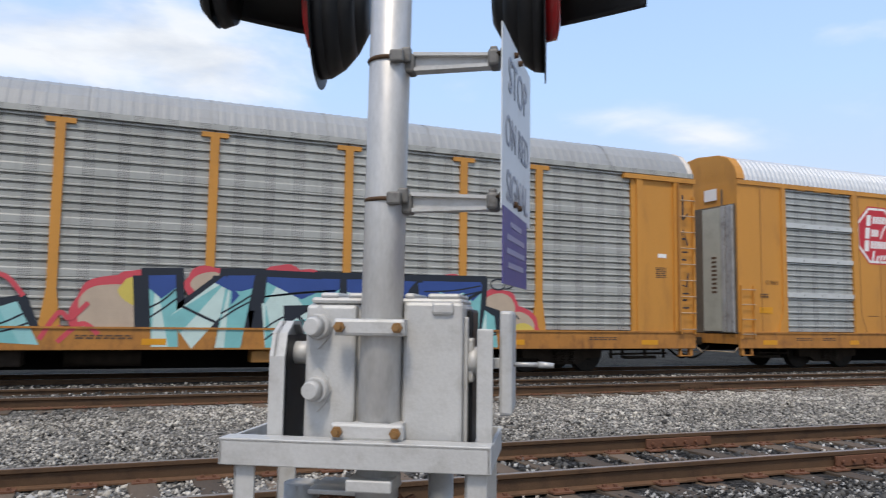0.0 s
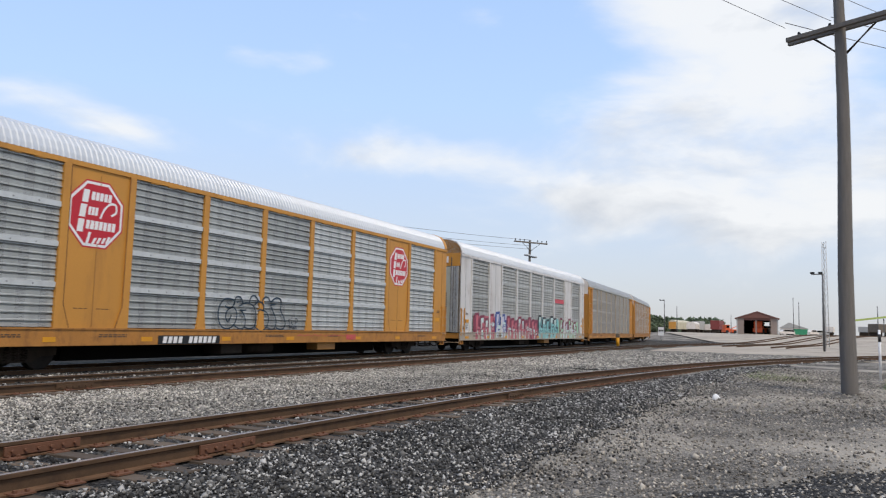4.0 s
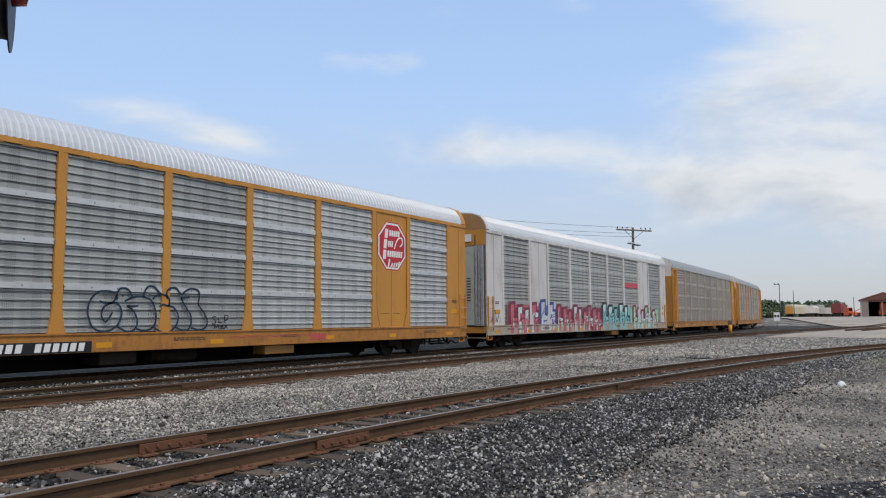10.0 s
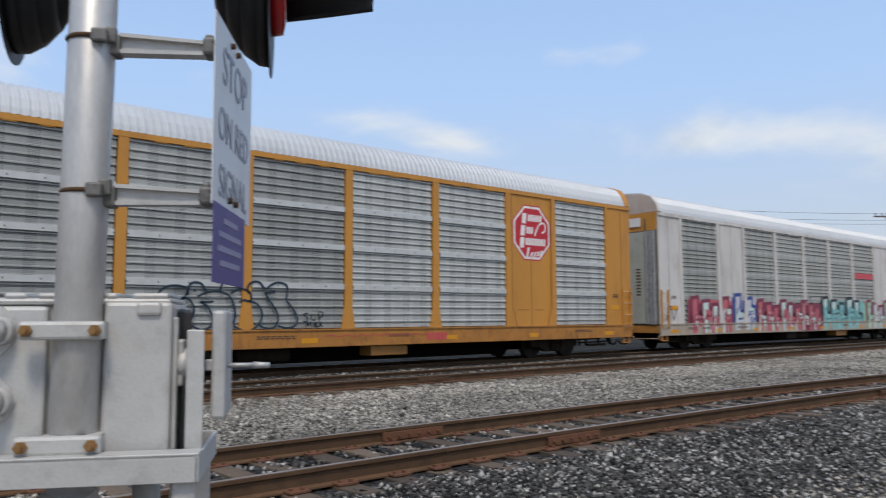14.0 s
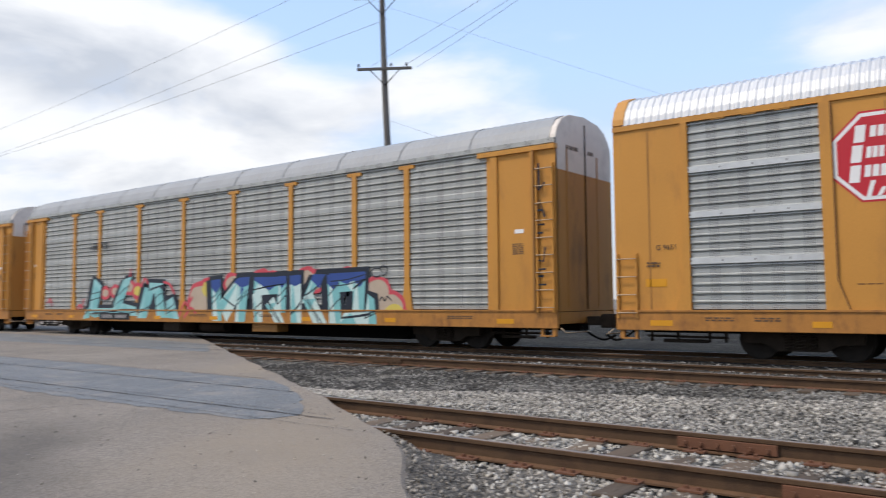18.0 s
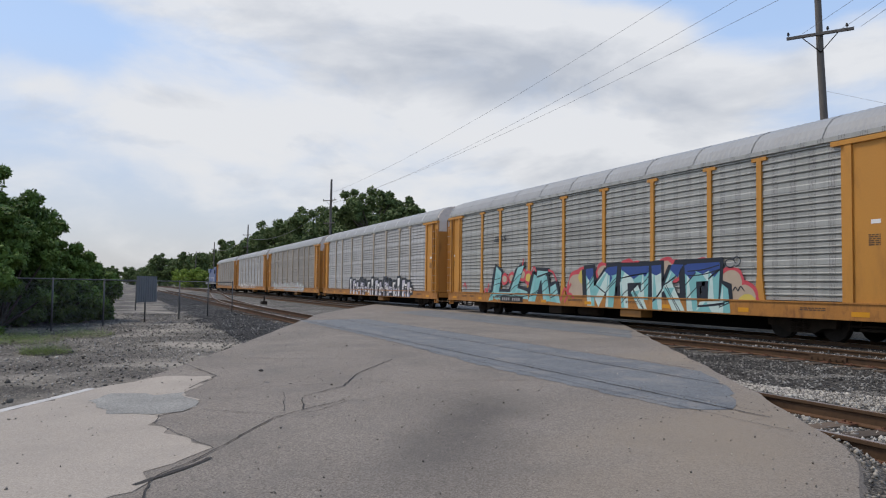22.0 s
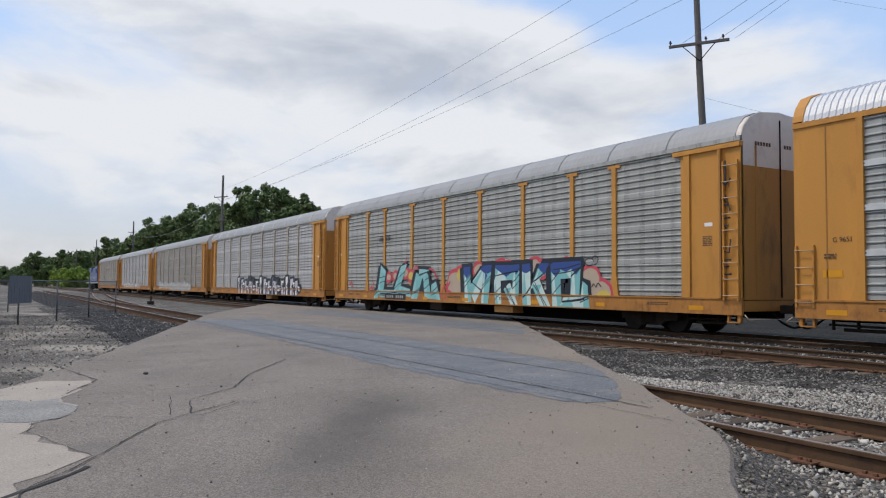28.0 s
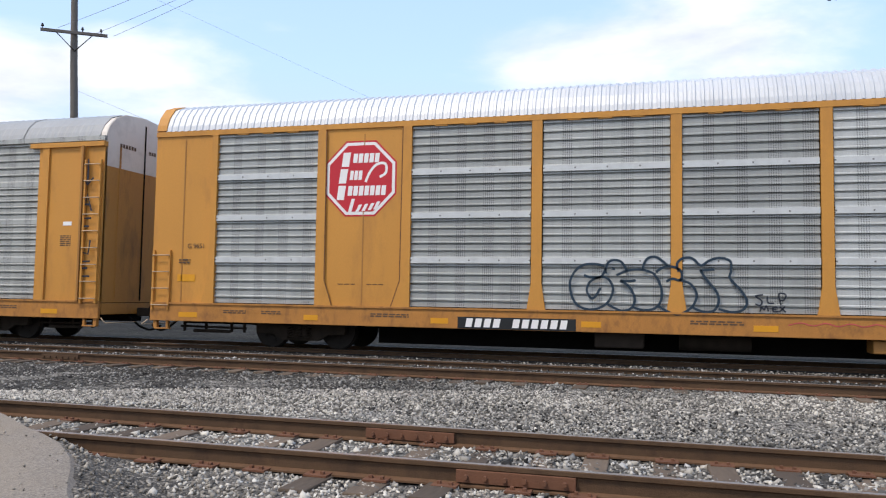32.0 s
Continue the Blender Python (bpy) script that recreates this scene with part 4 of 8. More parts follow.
def crossing_signal():
    g = thing("crossing_signal", "silver crossing gate mechanism and mast with black flashing lamps", "crossing signal", m=pose(0.732, 1.98, 0.399, 0, 0, -30.7) @ Matrix.Diagonal((0.7, 0.7, 0.7, 1)))
    bm = bmesh.new()
    tube(bm, (-0.05, 0, -1.0), (0.005, 0, 4.3), 0.081, 0.081, 40)
    part("mast", bm, "mast", g, "brushed aluminium mast")
    # mechanism case: two halves, lid and ribs
    case = bx("gate_case", -0.325, 0.295, 0.02, 0.33, 0.76, 1.33, "alu", g, "cast silver-painted gate case", 0.018)
    bx("case_front", -0.325, -0.125, -0.015, 0.03, 0.77, 1.32, "alu", case, "", 0.014)
    bx("case_front", 0.06, 0.29, -0.015, 0.03, 0.77, 1.335, "alu", case, "", 0.014)
    bx("case_lid", -0.312, 0.285, 0.0, 0.34, 1.325, 1.35, "alu", case, "", 0.012)
    for x0, x1 in ((-0.275, -0.20), (-0.165, -0.10), (0.06, 0.10), (0.15, 0.275)):
        bx("lid_rib", x0, x1, 0.0, 0.3, 1.345, 1.368, "alu", case, "", 0.01)
    bx("latch", 0.17, 0.255, -0.03, 0.02, 1.285, 1.335, "alu", case, "", 0.012)
    bx("door_rim", 0.285, 0.306, 0.02, 0.06, 0.78, 1.28, "alu", case, "", 0.006)
    bx("door_plate", 0.296, 0.318, 0.07, 0.31, 0.78, 1.31, "signal", case, "black door plate on the side", 0.012)
    for z in (1.17, 1.06):
        bx("hinge", 0.29, 0.325, 0.04, 0.12, z - 0.03, z + 0.03, "alu", case, "", 0.01)
    # buffers with round caps on diamond flanges
    for z in (1.235, 0.995):
        bm = bmesh.new()
        tube(bm, (-0.27, -0.012, z), (-0.27, -0.065, z), 0.052, 0.046, 24)
        tube(bm, (-0.275, -0.065, z), (-0.278, -0.105, z), 0.042, 0.03, 24)
        bf = part("buffer", bm, "alu", case, "round buffer cap")
        bm = bmesh.new()
        prism(bm, [(-0.27, z + 0.085), (-0.235, z + 0.05), (-0.215, z), (-0.235, z - 0.05), (-0.27, z - 0.085), (-0.305, z - 0.05), (-0.32, z), (-0.305, z + 0.05)], -0.026, -0.012)
        part("flange", bm, "alu", bf)
    # clamps round the mast
    for z in (1.236, 0.852):
        bm = bmesh.new()
        box(bm, -0.19, 0.085, -0.112, -0.078, z - 0.032, z + 0.032, 0.012)
        cl = part("mast_clamp", bm, "alu", g, "flat silver clamp bar")
        for x in (-0.162, 0.057):
            bm = bmesh.new()
            cap_screw(bm, (x, -0.112, z), (0, -1, 0), 0.021, 0.02)
            cap_screw(bm, (x, -0.132, z), (0, -1, 0), 0.012, 0.016)
            part("bolt", bm, "brass", cl, "rusty brass-coloured bolt")
        bx("spacer", -0.115, -0.055, -0.075, 0.02, z - 0.03, z + 0.03, "alu", cl)
        bx("spacer", 0.03, 0.075, -0.075, 0.02, z - 0.03, z + 0.03, "alu", cl)
    # side arms that carry the gate and its weights
    bm = bmesh.new()
    prism(bm, [(-0.04, 0.76), (0.22, 0.76), (0.22, 1.12), (0.19, 1.20), (0.13, 1.255), (0.05, 1.255), (-0.02, 1.21), (-0.05, 1.12)], 0.0, 0.016)
    arm = part("gate_arm", bm, "alu", g, "rounded silver side arm", pose(-0.425, 0.0, 0, 0, 0, 90))
    bm = bmesh.new()
    prof = [(-0.05, 0.76), (-0.05, 1.12), (-0.02, 1.21), (0.05, 1.255), (0.13, 1.255), (0.19, 1.2), (0.22, 1.12)]
    for (y0, z0), (y1, z1) in zip(prof, prof[1:]):
        vs = [bm.verts.new(p) for p in ((-0.455, y0, z0), (-0.395, y0, z0), (-0.395, y1, z1), (-0.455, y1, z1))]
        bm.faces.new(vs)
    bmesh.ops.remove_doubles(bm, verts=bm.verts, dist=0.001)
    bmesh.ops.solidify(bm, geom=bm.faces[:], thickness=0.014)
    part("arm_flange", bm, "alu", g, "rim of the side arm")
    # added black plate that paints the dark gap between arm and case
    bx("arm_gap_shade", -0.405, -0.392, -0.02, 0.20, 0.77, 1.20, "signal", g, "black plate for the shaded gap inside the side arm")
    bm = bmesh.new()
    tube(bm, (-0.42, 0.08, 1.13), (-0.31, 0.08, 1.13), 0.045, 0.045, 20)
    part("shaft", bm, "alu", g, "gate shaft with hub")
    bm = bmesh.new()
    tube(bm, (0.25, 0.08, 1.11), (0.36, 0.08, 1.11), 0.03, 0.03, 16)
    tube(bm, (0.30, 0.08, 1.11), (0.345, 0.08, 1.11), 0.055, 0.055, 20)
    part("shaft", bm, "alu", g, "gate shaft with hub")
    bm = bmesh.new()
    box(bm, 0.345, 0.358, -0.02, 0.10, 0.76, 1.235, 0.004)
    box(bm, 0.345, 0.405, -0.032, -0.018, 0.76, 1.235, 0.004)
    ra = part("gate_arm", bm, "alu", g, "silver angle-iron side arm")
    for z in (1.16, 1.09, 1.02):
        bm = bmesh.new()
        cap_screw(bm, (0.358, 0.05, z), (1, 0, 0), 0.013, 0.03)
        part("bolt", bm, "brass", ra, "brass-coloured bolt")
    bm = bmesh.new()
    box(bm, 0.425, 0.475, 0.02, 0.30, 0.91, 1.305, 0.012)
    box(bm, 0.40, 0.43, 0.04, 0.075, 1.085, 1.125, 0.004)
    part("counterweight", bm, "alu", g, "flat silver counterweight plate")
    bm = bmesh.new()
    tube(bm, (0.47, 0.1, 1.10), (0.57, 0.1, 1.10), 0.009, 0.009, 8)
    tube(bm, (0.57, 0.1, 1.10), (0.63, 0.1, 1.098), 0.013, 0.01, 8)
    part("rod", bm, "mast", g, "threaded steel rod")
    # base frame and legs
    bm = bmesh.new()
    box(bm, -0.60, 0.41, -0.16, -0.145, 0.725, 0.82, 0.003)
    box(bm, -0.60, 0.41, -0.16, -0.06, 0.808, 0.823, 0.003)
    box(bm, -0.60, 0.41, 0.40, 0.415, 0.725, 0.82, 0.003)
    box(bm, -0.60, -0.585, -0.16, 0.41, 0.725, 0.815, 0.003)
    box(bm, 0.396, 0.411, -0.16, 0.41, 0.725, 0.815, 0.003)
    box(bm, -0.33, 0.27, 0.0, 0.33, 0.74, 0.762, 0.003)
    part("base_frame", bm, "alu", g, "silver angle-iron base frame")
    for x in (-0.55, 0.315):
        for y in (-0.13, 0.34):
            bm = bmesh.new()
            box(bm, x, x + 0.08, y, y + 0.012, -1.0, 0.73, 0.002)
            box(bm, x, x + 0.012, y, y + 0.08, -1.0, 0.73, 0.002)
            part("leg", bm, "alu", g)
    bx("drive_plate", -0.12, 0.05, -0.14, 0.05, 0.64, 0.685, "alu", g, "", 0.006)
    bx("drive_plate", -0.30, 0.02, -0.02, 0.22, 0.60, 0.62, "mast", g, "", 0.004)
    bm = bmesh.new()
    tube(bm, (-0.36, 0.1, -1.0), (-0.36, 0.1, 0.62), 0.07, 0.07, 16)
    tube(bm, (0.19, 0.15, -1.0), (0.19, 0.15, 0.7), 0.05, 0.05, 16)
    part("cable_conduit", bm, "alu", g, "grey cable conduits")
    bm = bmesh.new()
    for k in range(7):
        path_tube(bm, [(-0.35 + 0.05 * k, 0.02, 0.45 + 0.02 * (k % 3)), (-0.3 + 0.05 * k, -0.05, 0.56), (-0.2 + 0.05 * k, 0.02, 0.60), (-0.1 + 0.04 * k, 0.08, 0.5)], 0.012)
    part("wiring", bm, "rust_red", g, "loose brown wiring")
    bx("foundation", -0.7, 0.5, -0.3, 0.5, -1.06, -0.9, M["concrete"], g, "concrete foundation")
    # sign arms
    for z0 in (2.275, 1.72):
        bm = bmesh.new()
        box(bm, 0.10, 0.40, -0.006, 0.006, z0 - 0.036, z0 + 0.024, 0.003)
        prism(bm, [(0.1, z0 - 0.04), (0.41, z0 - 0.036), (0.41, z0 - 0.022), (0.1, z0 - 0.026)], -0.028, 0.028)
        prism(bm, [(0.1, z0 + 0.022), (0.41, z0 + 0.006), (0.41, z0 + 0.018), (0.1, z0 + 0.036)], -0.028, 0.028)
        a = part("sign_arm", bm, "alu", g, "cast silver sign bracket", pose(-0.015, 0, 0, 0, 0, -3))
        bm = bmesh.new()
        box(bm, 0.06, 0.105, -0.036, 0.036, z0 - 0.048, z0 + 0.03, 0.01)
        box(bm, 0.05, 0.095, -0.055, -0.02, z0 - 0.01, z0 + 0.05, 0.008)
        box(bm, 0.02, 0.075, -0.095, -0.06, z0 - 0.02, z0 + 0.03, 0.008)
        part("mast_saddle", bm, "clamp", a, "weathered grey saddle clamp")
        bm = bmesh.new()
        box(bm, 0.395, 0.44, -0.045, 0.045, z0 - 0.038, z0 + 0.03, 0.012)
        box(bm, 0.40, 0.43, -0.02, 0.02, z0 + 0.025, z0 + 0.048, 0.008)
        part("sign_clamp", bm, "clamp", a, "dark weathered sign clamp")
        bm = bmesh.new()
        for y in (-0.035, 0.035):
            tube(bm, (0.43, y, z0 + 0.01), (0.475, y, z0 + 0.01), 0.010, 0.010, 8)
            tube(bm, (0.445, y, z0 + 0.01), (0.455, y, z0 + 0.01), 0.02, 0.02, 6)
        part("bolt", bm, "truck", a, "dark bolt")
        bm = bmesh.new()
        ring = [(0.082 * math.cos(q), 0.082 * math.sin(q), z0 + 0.005) for q in np.linspace(0, 2 * math.pi, 25)]
        path_tube(bm, ring, 0.009)
        part("band", bm, "rust", a, "rusty U-bolt band")
    # crossarm and lamps, facing both ways along the road
    ZC = 2.83
    bm = bmesh.new()
    tube(bm, (-0.02, -0.1, ZC + 0.1), (-0.02, 0.74, ZC + 0.1), 0.03, 0.03, 16)
    part("crossarm", bm, "alu", g, "tubular crossarm")
    for y, x, s in ((0.72, -0.535, -1), (0.72, 0.585, 1)):
        bm = bmesh.new()
        tube(bm, (x, y, ZC), (x + s * 0.006, y, ZC), 0.41, 0.41, 56)
        lamp = part("lamp_background", bm, "signal", g, "round black lamp background", Matrix.Translation((x, y, 0)) @ pose(0, 0, 0, 0, 0, 9 if s < 0 else 0) @ Matrix.Translation((-x, -y, 0)))
        bm = bmesh.new()
        dome = [(0.0, 0.36), (0.05, 0.355), (0.12, 0.31), (0.19, 0.23), (0.25, 0.12)]
        for (o0, r0), (o1, r1) in zip(dome, dome[1:]):
            tube(bm, (x - s * o0, y, ZC), (x - s * o1, y, ZC), r0, r1, 28)
        tube(bm, (x - s * 0.1, y, ZC + 0.1), (-0.02, y, ZC + 0.1), 0.03, 0.03, 10)
        box(bm, x - s * 0.06 - 0.03, x - s * 0.06 + 0.03, y - 0.06, y + 0.06, ZC - 0.315, ZC - 0.28, 0.008)
        part("lamp_housing", bm, "signal", lamp, "black lamp housing", smooth=True)
        bm = bmesh.new()
        tube(bm, (x + s * 0.006, y, ZC), (x + s * 0.06, y, ZC), 0.215, 0.205, 32)
        tube(bm, (x + s * 0.06, y, ZC), (x + s * 0.075, y, ZC), 0.205, 0.14, 32)
        part("lens", bm, M["lens"], lamp, "red glass lens")
        n, v = 30, []
        us = (0.0, 0.3, 0.6, 0.74, 0.8, 0.92, 1.0)
        for k in range(n + 1):
            for u in us:
                a0 = -17 + 22 * u
                q = math.radians(a0 + (180 - 2 * a0) * k / n)
                r = 0.245 + 0.006 * u
                reach = 0.50 if s < 0 else 0.50
                v.append((x + s * (0.01 + reach * u), y + r * math.cos(q), ZC + r * math.sin(q) + 0.01 * u))
        me = grid_mesh("hood", v, n + 1, len(us), True)
        bm = bmesh.new()
        bm.from_mesh(me)
        bmesh.ops.solidify(bm, geom=bm.faces[:], thickness=0.006)
        part("hood", bm, "signal", lamp, "black visor hood")
        if s < 0:
            bm = bmesh.new()
            tube(bm, (x - 0.44, y, ZC + 0.10), (x - 0.50, y, ZC + 0.10), 0.19, 0.21, 32)
            tube(bm, (x - 0.50, y, ZC + 0.10), (x - 0.57, y, ZC + 0.11), 0.21, 0.15, 32)
            part("visor_rim", bm, "signal", lamp, "rounded black visor rim")
    return g


M["lens"] = mat("red_lens", (0.42, 0.012, 0.015), 0.15, var=0.1, scale=20, spec=0.6)
M["sign_face"] = mat("white_sheeting", (0.62, 0.64, 0.66), 0.45, var=0.05, scale=3, dirt=(0.42, 0.40, 0.38), dirt_amt=0.3)
M["sign_blue"] = mat("violet_blue_sheeting", (0.075, 0.06, 0.22), 0.5, var=0.08, scale=4)
M["sign_ink"] = mat("dark_sign_lettering", (0.25, 0.27, 0.33), 0.5, var=0.1)
M["sign_faint"] = mat("faded_white_lettering", (0.26, 0.25, 0.38), 0.5, var=0.1)
gate = crossing_signal()


def words(text, size, material, parent, m, width=1.0):
    cu = bpy.data.curves.new("lettering", "FONT")
    cu.body, cu.size, cu.align_x, cu.extrude = text, size, "CENTER", 0.001
    ob = new("lettering", cu)
    cu.materials.append(M[material])
    ob.parent = parent
    ob.matrix_basis = m @ Matrix.Diagonal((width, 1, 1, 1))
    return ob


def crossing_sign():
    at = pose(1.035, 1.822, 0.399, 0, 0, -37.3) @ Matrix.Diagonal((0.7, 0.7, 0.7, 1))
    s = thing("traffic_sign", "white stop on red signal sign bolted to the mast arms", "sign", m=at)
    bm = bmesh.new()
    box(bm, -0.002, 0.002, -0.335, 0.335, 1.655, 2.315, 0.0)
    part("sign_plate", bm, "sign_face", s, "white sign plate")
    for text, z, size, w in (("STOP", 2.10, 0.195, 0.95), ("ON RED", 1.895, 0.165, 0.88), ("SIGNAL", 1.695, 0.165, 0.9)):
        words(text, size, "sign_ink", s, pose(0.004, 0, z, 90, 0, 90), w)
    for y, z in ((-0.08, 2.275), (0.02, 2.275), (-0.08, 1.70), (0.02, 1.70)):
        bm = bmesh.new()
        tube(bm, (0.0, y, z), (0.018, y, z), 0.013, 0.010, 8)
        part("bolt", bm, "rust", s, "dark sign bolt")
    b = thing("information_sign", "small violet-blue notice under the white sign", "sign", m=at)
    bm = bmesh.new()
    box(bm, 0.003, 0.007, -0.325, 0.215, 1.395, 1.665, 0.0)
    part("sign_plate", bm, "sign_blue", b, "violet-blue plate")
    for k in range(4):
        bm = bmesh.new()
        w = (0.12, 0.19, 0.2, 0.17, 0.19)[k]
        box(bm, 0.007, 0.009, -0.055 - w, -0.055 + w, 1.605 - 0.05 * k, 1.625 - 0.05 * k)
        part("text_bar", bm, "sign_faint", b)


crossing_sign()

# ---- the train ----
PITCH, C5, SIDE_Y = 28.67, 14.77, 16.2
ROOF_TALL = [(0.0, 5.2), (0.03, 5.34), (0.12, 5.56), (0.32, 5.81), (0.70, 5.96), (1.55, 6.05), (2.40, 5.96), (2.78, 5.81), (2.98, 5.56), (3.07, 5.34), (3.1, 5.2)]
ROOF_LOW = [(0.0, 5.2), (0.05, 5.32), (0.16, 5.52), (0.38, 5.74), (0.75, 5.89), (1.55, 5.97), (2.35, 5.89), (2.72, 5.74), (2.94, 5.52), (3.05, 5.32), (3.1, 5.2)]
PANEL_CACHE = {}


def panel_mesh(w, style, shade):
    """A galvanised side screen of width w: pressed ribs, joined by smooth bands."""
    key = (round(w, 2), style, shade)
    if key in PANEL_CACHE:
        return PANEL_CACHE[key]
    prof, z = [], 1.06
    for top in ((2.0, 2.99, 3.96, 5.06) if style == "banded" else (1.98, 2.96, 3.94, 5.06)):
        n = 5
        p = (top - z) / n
        for k in range(n):
            a = z + k * p
            prof += [(a, 0.004), (a + p * 0.50, 0.0), (a + p * 0.58, 0.040), (a + p * 0.70, 0.040), (a + p * 0.76, -0.020), (a + p * 0.9, -0.020)]
        z = top
        if top < 5:
            d = -0.05 if style == "banded" else -0.012
            prof += [(z, 0.0), (z + 0.012, d), (z + 0.14, d), (z + 0.155, 0.0)]
            z += 0.17
    prof.append((5.075, 0.0))
    v = [(x, y, q) for x in (0, w) for q, y in prof]
    me = grid_mesh("side_panel", v, 2, len(prof))
    me.materials.append(M[shade])
    if style == "banded":
        me.materials.append(M["band"])
        idx = []
        for (za, ya), (zb, yb) in zip(prof, prof[1:]):
            idx.append(1 if ya < -0.03 and yb < -0.03 else 0)
        me.polygons.foreach_set("material_index", np.array(idx, dtype=np.int32))
    PANEL_CACHE[key] = me
    return me


def perforated(name, col, dark):
    """Galvanised sheet with columns of small dark slots and dull streaks."""
    mt = mat(name, col, 0.45, metal=0.2, var=0.2, scale=1.3, fine=35, dirt=dark, dirt_amt=0.4, stretch=(1.4, 1, 0.35), rnd=0.10)
    nt = mt.node_tree
    N, L = nt.nodes.new, nt.links.new
    b = nt.nodes["Principled BSDF"]
    co, sep = N("ShaderNodeTexCoord"), N("ShaderNodeSeparateXYZ")
    L(co.outputs["Object"], sep.inputs[0])

    def m(op, a, bb=0.0):
        n = N("ShaderNodeMath")
        n.operation = op
        for s, v in zip(n.inputs, (a, bb)):
            if isinstance(v, (int, float)):
                s.default_value = v
            else:
                L(v, s)
        return n.outputs[0]

    fx = m("FRACT", m("MULTIPLY", sep.outputs[0], 1 / 0.045))
    col_on = m("GREATER_THAN", m("FRACT", m("MULTIPLY", sep.outputs[0], 1 / 0.62)), 0.62)
    fz = m("FRACT", m("MULTIPLY", sep.outputs[2], 1 / 0.033))
    hole = m("MULTIPLY", m("MULTIPLY", m("LESS_THAN", fx, 0.42), m("LESS_THAN", fz, 0.5)), col_on)
    mx = N("ShaderNodeMix")
    mx.data_type = "RGBA"
    L(m("MULTIPLY", hole, 0.85), mx.inputs["Factor"])
    L(b.inputs["Base Color"].links[0].from_socket, mx.inputs["A"])
    mx.inputs["B"].default_value = (0.03, 0.03, 0.03, 1)
    L(mx.outputs["Result"], b.inputs["Base Color"])
    return mt


M["galv"] = perforated("perforated_galvanised_steel", (0.372, 0.382, 0.37), (0.20, 0.205, 0.195))
M["galv_bright"] = perforated("bright_galvanised_steel", (0.50, 0.512, 0.50), (0.29, 0.295, 0.285))
M["galv_dull"] = perforated("weathered_galvanised_steel", (0.385, 0.386, 0.362), (0.21, 0.20, 0.18))
M["band"] = mat("smooth_galvanised_band", (0.56, 0.57, 0.56), 0.38, metal=0.25, var=0.12, scale=1.5, dirt=(0.33, 0.33, 0.33), dirt_amt=0.35, stretch=(1.5, 1, 1))


def roof_mesh(length, pitch, depth, prof):
    n = int(length / pitch)
    v = []
    for i in range(n):
        for du, off in ((0.0, 0.0), (0.45, 0.0), (0.58, depth), (0.87, depth)):
            x = (i + du) * pitch
            for y, z in prof:
                c = Vector((0, y - 1.55, (z - 4.6) * 1.2)).normalized()
                v.append((x, y + c.y * off, z + c.z * off))
    v += [(length, y, z) for y, z in prof]
    return grid_mesh("roof", v, 4 * n + 1, len(prof))


def truck_bm():
    bm = bmesh.new()
    for y0 in (0.48, 2.44):
        prism(bm, [(-1.15, 0.55), (-0.9, 0.62), (-0.45, 0.66), (0.45, 0.66), (0.9, 0.62), (1.15, 0.55), (1.12, 0.36), (0.7, 0.34), (0.45, 0.2), (-0.45, 0.2), (-0.7, 0.34), (-1.12, 0.36)], y0, y0 + 0.18)
    box(bm, -0.2, 0.2, 0.45, 2.65, 0.3, 0.62)
    return bm


TRUCK = {}


def shared(key, make):
    """One mesh for alike parts of all cars."""
    if key not in TRUCK:
        bm = make()
        me = bpy.data.meshes.new(key)
        bm.to_mesh(me)
        bm.free()
        TRUCK[key] = me
    return TRUCK[key]


def wheel_bm():
    bm = bmesh.new()
    for y0, s in ((0.80, 1), (2.30, -1)):
        tube(bm, (0, y0 - 0.07, 0), (0, y0 + 0.07, 0), 0.42, 0.42, 24)
        tube(bm, (0, y0 + s * 0.07, 0), (0, y0 + s * 0.10, 0), 0.45, 0.45, 24)
        tube(bm, (0, y0 - s * 0.07, 0), (0, y0 - s * 0.13, 0), 0.12, 0.1, 10)
    for k in range(5):
        q = 2 * math.pi * k / 5
        tube(bm, (0.24 * math.cos(q), 0.715, 0.24 * math.sin(q)), (0.24 * math.cos(q), 0.74, 0.24 * math.sin(q)), 0.05, 0.05, 8)
    tube(bm, (0, 0.6, 0), (0, 2.5, 0), 0.08, 0.08, 10)
    return bm


def spring_bm():
    bm = bmesh.new()
    pts = [(0.07 * math.cos(q), 0.44 + 0.07 * math.sin(q), 0.24 + 0.3 * q / 31.4) for q in np.linspace(0, 31.4, 40)]
    path_tube(bm, pts, 0.016, 5)
    return bm


WHEELS = []


def truck_at(parent, x):
    t = link("truck", shared("truck", truck_bm), "truck", parent, "grimy cast-steel truck with two axles", Matrix.Translation((x, 0, 0)))
    for dx in (-0.22, 0.0, 0.22):
        link("spring", shared("spring", spring_bm), "truck", t, "", Matrix.Translation((dx, 0, 0)))
    for dx in (-0.86, 0.86):
        w = link("wheelset", shared("wheelset", wheel_bm), "wheel", t, "steel wheelset with worn rims", Matrix.Translation((dx, 0, 0.43)))
        WHEELS.append((w, dx))
    return t


M["wheel"] = mat("worn_wheel_steel", (0.022, 0.018, 0.015), 0.8, metal=0.0, var=0.5, scale=6, spec=0.2)


